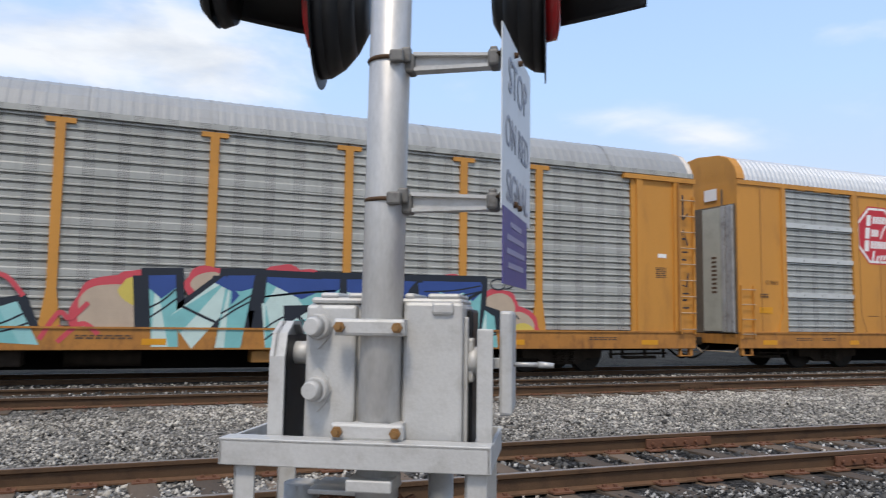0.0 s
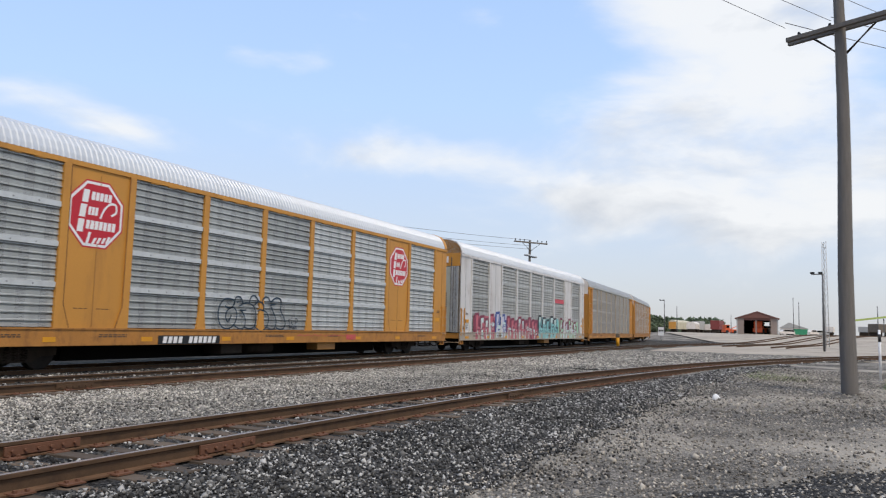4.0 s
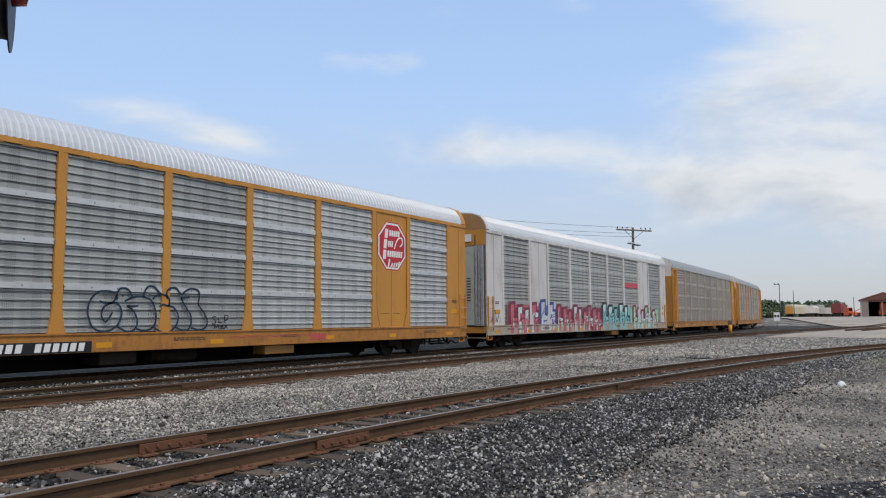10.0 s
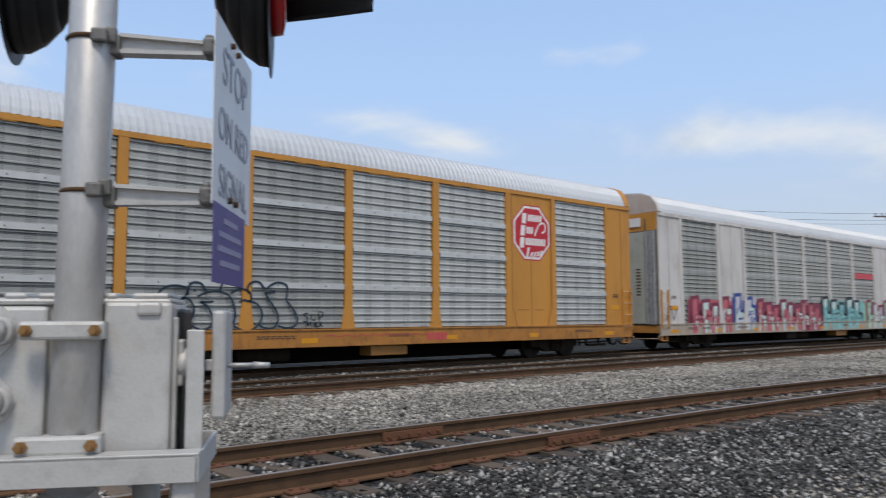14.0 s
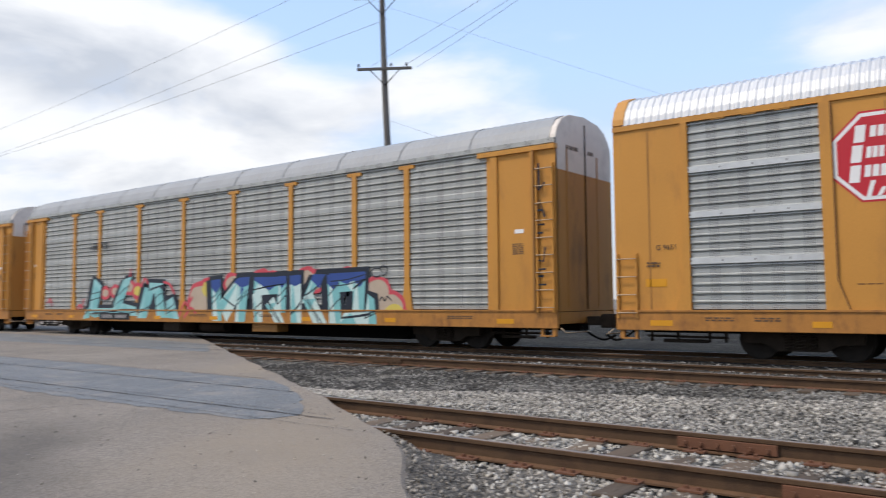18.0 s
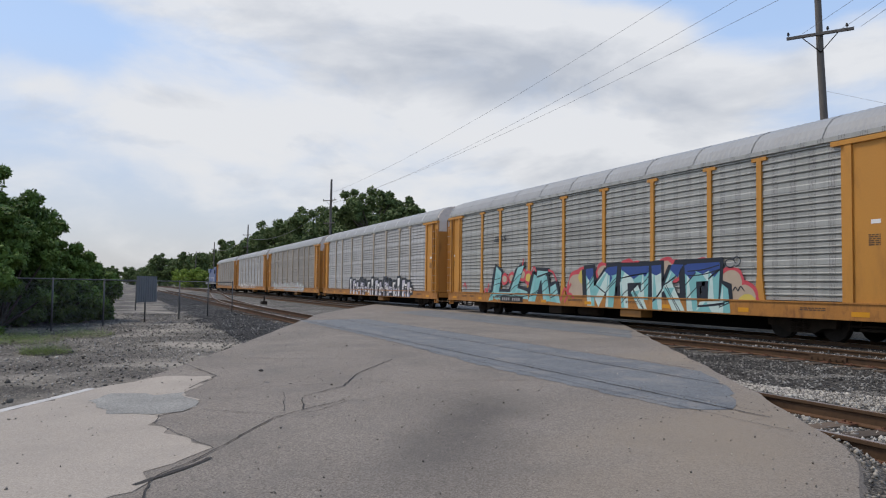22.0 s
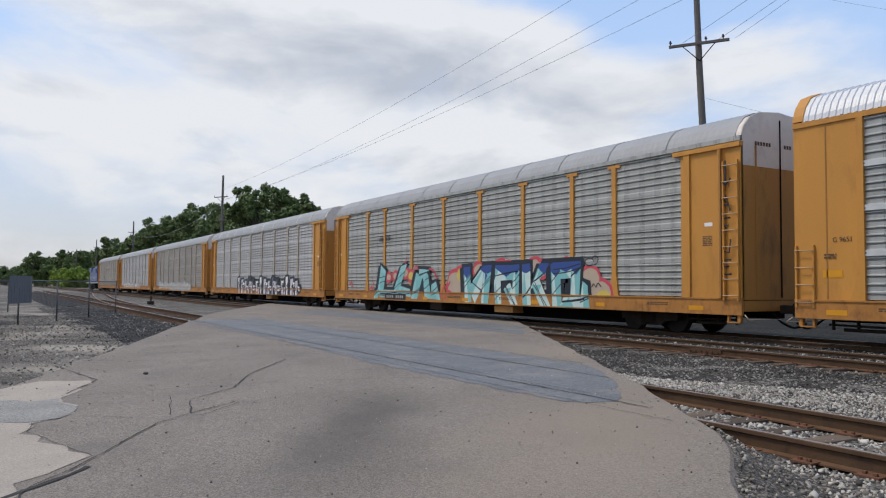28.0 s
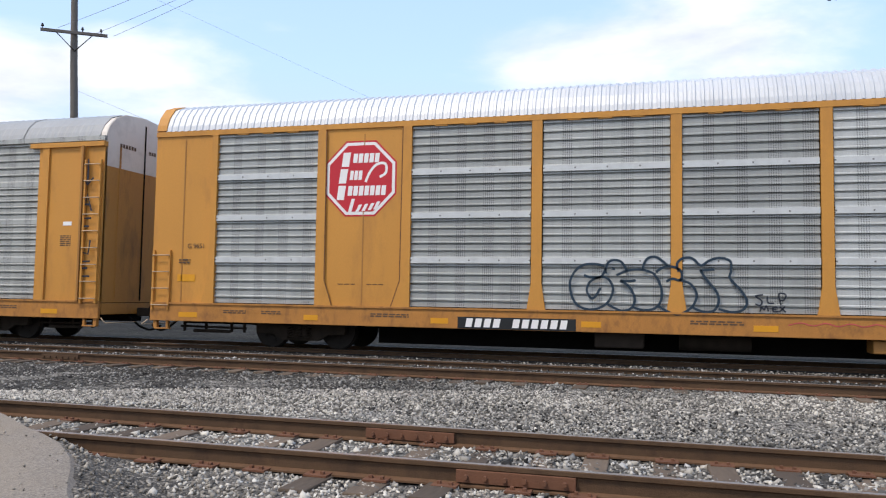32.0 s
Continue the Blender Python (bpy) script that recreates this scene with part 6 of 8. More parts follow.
        box(bm, min(x1, x1 - sg * 0.35), max(x1, x1 - sg * 0.35), 1.38, 1.74, 0.58, 0.92, 0.04)
        part("coupler", bm, "truck", car, "rusty knuckle coupler")
        bm = bmesh.new()
        path_tube(bm, curve_pts([(x0, 1.2, 0.62), (x0 + sg * 0.3, 1.2, 0.4), (x0 + sg * 0.6, 1.25, 0.3), (x0 + sg * 0.88, 1.3, 0.42)]), 0.03)
        part("air_hose", bm, "black", car, "black air hose")
        bm = bmesh.new()
        path_tube(bm, [(x0 + sg * 0.08, 0.0, 0.62), (x0 + sg * 0.22, -0.02, 0.5), (x0 + sg * 0.22, 1.2, 0.5)], 0.014)
        part("grab_iron", bm, "rung", car, "bent grab iron")
    return car


def bm_from(me):
    bm = bmesh.new()
    bm.from_mesh(me)
    bpy.data.meshes.remove(me)
    return bm


M["loco_blue"] = mat("dark_blue_engine_paint", (0.03, 0.07, 0.19), 0.4, var=0.1, scale=1)
M["loco_grey"] = mat("grey_engine_paint", (0.30, 0.31, 0.32), 0.5, var=0.1, scale=1)
M["teal_light"] = mat("light_teal_spray_paint", (0.27, 0.53, 0.53), 0.55, var=0.15)
M["maroon_spray"] = mat("maroon_spray_paint", (0.20, 0.03, 0.06), 0.55, var=0.15)
M["mint"] = mat("mint_spray_paint", (0.30, 0.55, 0.34), 0.55, var=0.15)
M["lilac"] = mat("lilac_spray_paint", (0.52, 0.50, 0.58), 0.55, var=0.15)
M["stencil"] = mat("faded_dark_stencil", (0.10, 0.06, 0.035), 0.7, var=0.2)
M["seam"] = mat("grey_seam", (0.33, 0.32, 0.31), 0.6, var=0.2)
M["hood_white"] = mat("dirty_white_hood", (0.68, 0.61, 0.54), 0.55, var=0.1, scale=1.2, dirt=(0.34, 0.30, 0.26), dirt_amt=0.4)
M["galv_channel"] = mat("dented_silver_channel", (0.42, 0.43, 0.44), 0.4, metal=0.3, var=0.2, scale=3, dirt=(0.12, 0.11, 0.10), dirt_amt=0.6)
M["sill_white"] = mat("brown_stained_white_sill", (0.40, 0.33, 0.26), 0.6, var=0.2, scale=1.0, dirt=(0.22, 0.15, 0.09), dirt_amt=0.6)
M["door_pale"] = mat("pale_green_grey_door", (0.42, 0.43, 0.38), 0.6, var=0.12, scale=1.5, dirt=(0.25, 0.24, 0.2), dirt_amt=0.4)
M["roof_pale"] = mat("pale_roof_paint", (0.60, 0.60, 0.60), 0.5, metal=0.1, var=0.1, scale=0.6, dirt=(0.4, 0.38, 0.36), dirt_amt=0.4)


def rivets(mt):
    """Dark bolt heads along the smooth bands of the side screens."""
    nt = mt.node_tree
    N, L = nt.nodes.new, nt.links.new
    b = nt.nodes["Principled BSDF"]
    co, sep = N("ShaderNodeTexCoord"), N("ShaderNodeSeparateXYZ")
    L(co.outputs["Object"], sep.inputs[0])

    def m(op, a, bb=0.0):
        n = N("ShaderNodeMath")
        n.operation = op
        for s, v in zip(n.inputs, (a, bb)):
            if isinstance(v, (int, float)):
                s.default_value = v
            else:
                L(v, s)
        return n.outputs[0]

    fx = m("LESS_THAN", m("FRACT", m("MULTIPLY", sep.outputs[0], 1 / 0.66)), 0.05)
    fz = m("LESS_THAN", m("FRACT", m("MULTIPLY", m("SUBTRACT", sep.outputs[2], 2.06), 1 / 0.98)), 0.036)
    mx = N("ShaderNodeMix")
    mx.data_type = "RGBA"
    L(m("MULTIPLY", m("MULTIPLY", fx, fz), 0.8), mx.inputs["Factor"])
    L(b.inputs["Base Color"].links[0].from_socket, mx.inputs["A"])
    mx.inputs["B"].default_value = (0.06, 0.055, 0.05, 1)
    L(mx.outputs["Result"], b.inputs["Base Color"])


rivets(M["band"])
M["galv_pale"] = perforated("pale_weathered_steel", (0.46, 0.455, 0.45), (0.28, 0.26, 0.24))
M["galv_brown"] = perforated("brown_grey_weathered_steel", (0.33, 0.30, 0.265), (0.21, 0.18, 0.15))
M["post_pale"] = mat("faded_cream_post", (0.42, 0.35, 0.26), 0.6, var=0.15, scale=1.5)
M["plate"] = mat("black_number_panel", (0.012, 0.013, 0.014), 0.5, var=0.2)

CARS = []
for k, kind in enumerate(["old_brown", "old_pale", "old_brown", "old_pale", "old", "logo", "white", "old_brown", "old"]):
    CARS.append((autorack(C5 + (k - 5) * PITCH, kind), C5 + (k - 5) * PITCH))
car_far, car_tagged, car_logo, car_white = CARS[3][0], CARS[4][0], CARS[5][0], CARS[6][0]

# the emblem car: octagons, number panel and an outlined tag
emblem(car_logo, 6.08, 3.93, 0.865)
emblem(car_logo, 22.6, 3.93, 0.865)
bx("number_panel", 8.41, 10.94, -0.028, -0.02, 0.61, 0.86, "plate", car_logo, "black number panel with white characters")
for ks in ((0, 1, 2, 3), (5, 6, 7, 8, 9, 10)):
    for k in ks:
        bm = bmesh.new()
        x = 8.58 + 0.2 * k + (0.02 if k > 4 else 0)
        prism(bm, [(x, 0.645), (x + 0.14, 0.645), (x + 0.175, 0.83), (x + 0.035, 0.83)], -0.031, -0.028)
        part("number_bar", bm, "paint_white", car_logo)
for x, z in ((1.9, 2.35),):
    words("G 9651", 0.16, "stencil", car_logo, pose(x, 0.004, z, 90))
scrawl(car_logo, [[(11.51, 1.97), (11.31, 2.01), (11.07, 1.98), (10.89, 1.82), (10.81, 1.59), (10.86, 1.32), (10.99, 1.14), (11.21, 1.07), (11.42, 1.11), (11.60, 1.24), (11.69, 1.49), (11.62, 1.67), (11.51, 1.74), (11.34, 1.71), (11.21, 1.62), (11.16, 1.45), (11.25, 1.30), (11.34, 1.35), (11.44, 1.52)], [(11.10, 1.78), (11.24, 1.73), (11.45, 1.75), (11.54, 1.92)]], 0.05, "spray_blue", "dark blue outlined graffiti tag")
scrawl(car_logo, [[(11.55, 1.81), (11.55, 1.94), (11.61, 2.06), (11.73, 2.09), (11.86, 2.05), (11.97, 1.87)], [(11.76, 1.78), (11.96, 1.87), (12.15, 1.90), (12.34, 1.88), (12.52, 1.79), (12.64, 1.53), (12.63, 1.26), (12.50, 1.11), (12.28, 1.08), (12.09, 1.13)], [(11.83, 1.66), (11.99, 1.57), (12.12, 1.33), (12.06, 1.12), (11.85, 1.06), (11.58, 1.18)], [(11.83, 1.67), (11.99, 1.66), (12.14, 1.68)], [(11.67, 1.92), (11.73, 1.90)]], 0.05, "spray_blue", "dark blue outlined graffiti tag")
scrawl(car_logo, [[(12.28, 1.90), (12.31, 2.03), (12.40, 2.14), (12.56, 2.15), (12.77, 1.98)], [(12.54, 1.84), (12.63, 1.92), (12.80, 1.97), (13.00, 1.90), (13.04, 1.76), (12.99, 1.69), (12.86, 1.72), (12.74, 1.66)], [(12.99, 1.70), (13.20, 1.62), (13.32, 1.42), (13.26, 1.20), (13.09, 1.05), (12.89, 1.01), (12.59, 1.15)]], 0.05, "spray_blue", "dark blue outlined graffiti tag")
scrawl(car_logo, [[(12.98, 1.86), (12.95, 2.02), (13.06, 2.13), (13.24, 2.13), (13.40, 1.99), (13.55, 2.08), (13.74, 2.14), (13.95, 2.08), (13.97, 1.89), (13.95, 1.73), (14.15, 1.50), (14.26, 1.28), (14.18, 1.12), (13.98, 1.07), (13.73, 1.13)], [(13.39, 1.90), (13.50, 1.72), (13.70, 1.46), (13.73, 1.26), (13.64, 1.09), (13.44, 1.07), (13.24, 1.15)], [(13.40, 1.89), (13.53, 1.90), (13.66, 1.91)]], 0.05, "spray_blue", "dark blue outlined graffiti tag")
scrawl(car_logo, [[(14.55, 1.42), (14.42, 1.39), (14.53, 1.30), (14.50, 1.21), (14.41, 1.24)], [(14.63, 1.39), (14.64, 1.27), (14.75, 1.26)], [(14.87, 1.23), (14.84, 1.44), (14.96, 1.43), (14.93, 1.33), (14.84, 1.32)], [(14.50, 1.09), (14.52, 1.18), (14.57, 1.13), (14.61, 1.20), (14.65, 1.10)], [(14.81, 1.19), (14.73, 1.17), (14.74, 1.10), (14.83, 1.10)], [(14.73, 1.14), (14.80, 1.14)], [(14.85, 1.19), (14.96, 1.09)], [(14.95, 1.20), (14.84, 1.09)]], 0.032, "paint_black", "small black scrawled tag")
bars(car_logo, "sill_lettering", 1, 18.3, 0.7, 0.7, 0.2, "pinkred", -0.026, "faded red sill lettering")
scrawl(car_logo, [[(15.0 + 0.22 * k, 0.84 + 0.05 * (k % 2)) for k in range(16)]], 0.016, "pinkred", "thin red scribble", -0.027)

# the tagged grey car: bright lettering low on its side
STROKES_RIGHT = [
    # (x, z) outlines of the big letters' limbs: lower left, lower right, upper right, upper left
    ((14.55, 0.66), (15.05, 0.66), (14.95, 2.08), (14.45, 2.05)), ((14.85, 1.25), (15.3, 0.62), (16.2, 1.7), (15.9, 2.1)), ((15.75, 0.64), (16.25, 0.64), (16.5, 2.12), (15.95, 2.1)),
    ((16.75, 0.64), (17.15, 0.64), (17.1, 1.6), (16.65, 1.55)), ((16.7, 1.5), (18.2, 1.55), (18.2, 2.08), (16.75, 2.1)), ((17.3, 1.2), (17.75, 0.64), (18.2, 0.64), (17.7, 1.45)), ((17.85, 0.95), (18.25, 0.95), (18.3, 2.1), (17.9, 2.1)),
    ((18.5, 0.64), (18.98, 0.64), (18.95, 2.12), (18.45, 2.1)), ((18.95, 1.2), (19.3, 1.35), (20.05, 2.1), (19.5, 2.12)), ((19.05, 1.35), (19.5, 0.64), (20.1, 0.64), (19.45, 1.6)),
    ((20.2, 0.64), (20.7, 0.64), (20.6, 2.1), (20.1, 2.08)), ((20.3, 1.55), (21.6, 1.6), (21.65, 2.14), (20.2, 2.12)), ((21.15, 1.0), (21.6, 1.0), (21.68, 2.1), (21.2, 2.1)), ((20.6, 0.64), (21.7, 0.64), (21.9, 1.0), (20.8, 0.95)),
    ((21.6, 0.64), (22.1, 0.64), (22.0, 1.35), (21.75, 1.5)),
]
STROKES_LEFT = [
    ((6.3, 0.85), (6.9, 0.7), (7.3, 2.0), (6.75, 2.3)), ((6.6, 0.75), (8.6, 0.75), (8.4, 1.1), (6.8, 1.1)), ((8.0, 0.9), (8.6, 0.85), (9.5, 2.3), (8.9, 2.2)), ((8.5, 0.85), (9.9, 0.8), (9.8, 1.15), (8.8, 1.3)),
    ((9.9, 0.72), (10.5, 0.72), (11.0, 1.7), (10.4, 1.9)), ((10.6, 1.5), (11.2, 1.7), (11.6, 2.0), (10.7, 2.05)), ((11.2, 0.75), (11.8, 0.75), (11.5, 1.8), (11.0, 1.9)), ((11.8, 0.75), (12.6, 0.7), (12.2, 1.5), (11.8, 1.35)), ((5.9, 0.66), (6.4, 0.7), (6.5, 1.2), (6.15, 1.0)),
]


def wild_letters(car, strokes, fills, tops, seed, label, outline="paint_black"):
    """Angular sprayed letters: a black outline and shadow behind every limb, split fills, coloured tops."""
    rnd = random.Random(seed)
    mats = [outline] + fills + [tops]
    out, body = bmesh.new(), bmesh.new()
    for k, q in enumerate(strokes):
        cx, cz = sum(p[0] for p in q) / 4, sum(p[1] for p in q) / 4

        def grow(d, dx=0.0, dz=0.0):
            return [(x + (d if x > cx else -d) + dx, max(0.63, z + (d if z > cz else -d) + dz)) for x, z in q]
        fill(out, grow(0.145), -0.0185 - 0.0001 * k)
        fill(out, grow(0.05, -0.24, -0.06), -0.0184 - 0.0001 * k)
        y = -0.0215 - 0.0002 * k
        fill(body, list(q), y, 1 + k % len(fills))
        (ax, az), (bx_, bz), (cx2, cz2), (dx2, dz2) = q
        # a pale facet down one side and a coloured cap at the top
        u = rnd.uniform(0.35, 0.65)
        fill(body, [(ax, az), (ax + (bx_ - ax) * u, az + (bz - az) * u), (dx2 + (cx2 - dx2) * u * 0.4, dz2 + (cz2 - dz2) * u * 0.4)], y - 0.0008, 1 + (k + 1) % len(fills))
        if max(cz2, dz2) > 1.95:
            fill(body, [(dx2 + (ax - dx2) * 0.18, dz2 + (az - dz2) * 0.18), (dx2 + 0.5 * (cx2 - dx2), dz2 - 0.38 * rnd.uniform(0.8, 1.2)), (cx2 + (bx_ - cx2) * 0.18, cz2 + (bz - cz2) * 0.18), (cx2, cz2), (dx2, dz2)], y - 0.0012, len(fills) + 1)
        for _ in range(2):
            t0 = rnd.uniform(0.15, 0.6)
            xa, za = ax + (dx2 - ax) * t0, az + (dz2 - az) * t0
            xb, zb = bx_ + (cx2 - bx_) * (t0 + 0.25), bz + (cz2 - bz) * (t0 + 0.25)
            ribbon(body, [(xa, za), ((xa + xb) / 2, (za + zb) / 2 + rnd.uniform(-0.05, 0.05)), (xb, zb)], 0.035, y - 0.0016, 0)
    for ob in (part("graffiti", out, outline, car, "sprayed letter outlines"), part("graffiti", body, mats, car, label)):
        ob["kind"] = "stuff"


def halo(car, tops, z_low, seed):
    """A cloud of cream and yellow with a red rim behind the letters; tops are (x, z, radius)."""
    rnd = random.Random(seed)
    rim, inside = bmesh.new(), bmesh.new()
    for k, (x, z, r) in enumerate(tops):
        for bm, d, y in ((rim, 0.0, -0.0140), (inside, 0.13, -0.0160)):
            pts = []
            for j in range(14):
                q = 2 * math.pi * j / 14
                w = rnd.uniform(0.93, 1.07)
                pts.append((x + (r * 1.15 - d) * math.cos(q) * w, max(z_low, z + (r * 0.92 - d) * math.sin(q) * w)))
            fill(bm, pts, y - 0.0001 * k, k % 3 == 1 if bm is inside else 0, True)
    for ob in (part("graffiti", rim, "pinkred", car, "red sprayed rim"), part("graffiti", inside, ["cream", "yspray"], car, "cream and yellow sprayed cloud")):
        ob["kind"] = "stuff"


halo(car_tagged, [(13.9, 1.35, 0.72), (14.3, 1.75, 0.45), (15.6, 1.9, 0.42), (17.1, 1.98, 0.42), (17.6, 1.95, 0.36), (19.2, 2.0, 0.4), (19.6, 1.9, 0.4), (20.9, 2.0, 0.34), (22.1, 1.55, 0.5), (22.6, 1.15, 0.5), (22.75, 0.95, 0.42), (21.9, 1.3, 0.5)], 0.64, 5)
halo(car_tagged, [(9.3, 1.9, 0.34), (9.9, 1.75, 0.34), (7.6, 1.7, 0.3), (8.3, 1.75, 0.3)], 0.64, 6)
wild_letters(car_tagged, STROKES_RIGHT, ["teal", "pale", "teal", "pale"], "navy", 23, "teal and pale sprayed lettering with dark blue tops")
wild_letters(car_tagged, STROKES_LEFT, ["teal", "teal_light"], "teal_light", 11, "bright teal sprayed lettering")
scrawl(car_tagged, [[(5.4, 1.0), (5.6, 1.25), (5.75, 1.1), (5.95, 1.5)], [(12.6, 0.8), (12.9, 1.3), (13.1, 1.2), (13.4, 1.5)], [(12.9, 0.75), (13.3, 1.1), (13.6, 0.9)], [(9.35, 2.3), (9.45, 2.6)], [(10.2, 2.0), (10.4, 2.2), (10.6, 2.0)], [(11.6, 2.05), (12.0, 1.95), (12.3, 1.6)], [(2.9, 1.3), (3.1, 1.5), (3.3, 1.2)]], 0.09, "pinkred", "red sprayed flourishes", -0.024)
bx("number_panel", 7.2, 9.4, -0.030, -0.026, 0.66, 0.92, "plate", car_tagged, "black number panel with worn white characters")
for k in range(9):
    if k != 4:
        bx("number_bar", 7.4 + 0.2 * k, 7.52 + 0.2 * k, -0.033, -0.030, 0.72, 0.85, "seam", car_tagged)
scrawl(car_tagged, [arc(22.1, 2.1, 0.2, 0.12, 0, 330), [(22.2, 2.2), (22.35, 2.28), (22.5, 2.2), (22.45, 2.05), (22.3, 2.0)], [(22.2, 1.3), (22.3, 1.4), (22.4, 1.3), (22.5, 1.42), (22.65, 1.3)]], 0.035, "paint_black", "small black doodle", -0.026)
scrawl(car_tagged, [[(6.55, 3.7), (7.05, 3.7)], [(6.5, 3.6), (7.0, 3.6)], [(6.45, 3.5), (6.95, 3.5)], [(7.1, 3.45), (7.15, 3.75), (7.3, 3.5), (7.4, 3.75)], [(7.7, 3.72), (7.5, 3.65), (7.7, 3.55), (7.45, 3.48)]], 0.055, "paint_black", "small black owner's mark", -0.012)
for z, pts in ((4.15, [(27.45, 4.6), (27.45, 4.0)]), (0, [(27.28, 4.12), (27.45, 3.95), (27.62, 4.12)]), (0, [(27.32, 3.28), (27.46, 3.7), (27.6, 3.28)]), (0, [(27.38, 3.45), (27.55, 3.45)]),
               (0, [(27.35, 2.7), (27.35, 3.1), (27.6, 3.1)]), (0, [(27.35, 2.9), (27.55, 2.9)]), (0, [(27.35, 2.55), (27.36, 2.25), (27.55, 2.2), (27.6, 2.55)]), (0, [(27.62, 2.02), (27.35, 2.02), (27.35, 1.65), (27.62, 1.65)]), (0, [(27.35, 1.85), (27.55, 1.85)])):
    bm = bmesh.new()
    ribbon(bm, pts, 0.05, -0.075, smooth=False)
    part("graffiti", bm, "paint_black", car_tagged, "black sprayed letters on the ladder")


def limbs(x0, x1, step, z0, z1):
    """Outlines of the limbs of a row of angular letters."""
    out, k, x = [], 0, x0
    while x < x1 - step * 0.6:
        t = z1 - 0.13 * (k % 3)
        out.append(((x, z0), (x + step * 0.46, z0), (x + step * (0.5 + 0.12 * (k % 2)), t), (x + 0.05, t - 0.04)))
        m = z0 + (t - z0) * (0.35 + 0.2 * (k % 2))
        out.append(((x + step * 0.3, m - 0.16), (x + step * 0.93, m - 0.24 + 0.1 * (k % 3)), (x + step * 0.93, m + 0.2), (x + step * 0.3, m + 0.26)))
        if k % 2:
            out.append(((x + step * 0.62, z0), (x + step * 0.95, z0), (x + step * 0.95, z0 + 0.55 * (t - z0)), (x + step * 0.66, z0 + 0.5 * (t - z0))))
        k, x = k + 1, x + step
    return out



def backing(car, x0, x1, z1, material, seed):
    """Sprayed ground colour behind a row of letters, with a stepped top edge."""
    rnd, bm = random.Random(seed), bmesh.new()
    x, top = x0, []
    while x < x1:
        w = min(rnd.uniform(0.5, 1.1), x1 - x)
        top += [(x, z1 + rnd.uniform(-0.12, 0.1)), (x + w - 0.01, z1 + rnd.uniform(-0.12, 0.1))]
        x += w
    fill(bm, [(x0, 0.64), (x1, 0.64)] + top[::-1], -0.0150)
    part("graffiti", bm, material, car, "sprayed ground colour behind the letters")["kind"] = "stuff"


backing(car_tagged, 14.3, 22.2, 1.12, "paint_black", 81)
backing(car_tagged, 9.9, 13.0, 0.92, "teal", 82)
backing(car_tagged, 12.9, 14.3, 1.0, "pinkred", 83)
for span in ((2.7, 6.1, 1.95, "faded_red"), (6.1, 8.1, 2.1, "lilac"), (8.1, 14.6, 1.85, "maroon_spray"), (14.6, 19.8, 2.05, "teal"), (19.8, 25.6, 1.9, "mint")):
    backing(car_white, *span, 70 + int(span[0]))
wild_letters(car_white, limbs(3.0, 6.0, 0.75, 0.66, 2.0), ["faded_red", "faded_red", "pale"], "faded_red", 31, "red sprayed lettering", "maroon_spray")
wild_letters(car_white, limbs(6.3, 8.0, 0.85, 0.75, 2.15), ["lilac", "pale"], "lilac", 37, "lilac sprayed lettering", "navy")
wild_letters(car_white, limbs(8.3, 14.5, 0.7, 0.66, 1.95), ["faded_red", "pale", "faded_red"], "faded_red", 41, "red sprayed lettering", "maroon_spray")
wild_letters(car_white, limbs(14.8, 19.4, 0.95, 0.66, 2.15), ["teal", "teal_light", "teal"], "pale", 43, "teal sprayed lettering", "paint_black")
wild_letters(car_white, limbs(20.3, 25.4, 0.8, 0.66, 2.05), ["pale", "mint", "lilac"], "mint", 47, "pale green sprayed lettering", "maroon_spray")
scrawl(car_white, [[(1.2, 1.2), (1.5, 1.7), (1.7, 1.2), (1.9, 1.6)], [(13.0, 1.95), (13.4, 2.2), (13.6, 1.9)]], 0.04, "paint_black", "thin black scrawl", -0.026)
wild_letters(car_far, limbs(9.6, 23.8, 0.95, 0.66, 1.85), ["paint_white", "paint_black", "lilac"], "paint_white", 53, "black and white sprayed lettering")
wild_letters(CARS[2][0], limbs(5.0, 21.5, 1.1, 0.8, 1.55), ["pale", "lilac", "post_pale"], "pale", 59, "faded pale sprayed lettering", "seam")
block_letters(CARS[1][0], 5.5, 20.0, 0.8, 1.4, ["seam", "paint_white"], 61, "seam")
bx("owner_mark", 18.9, 21.3, 0.0, 0.008, 3.25, 3.55, "pinkred", car_white, "faded red owner's mark")


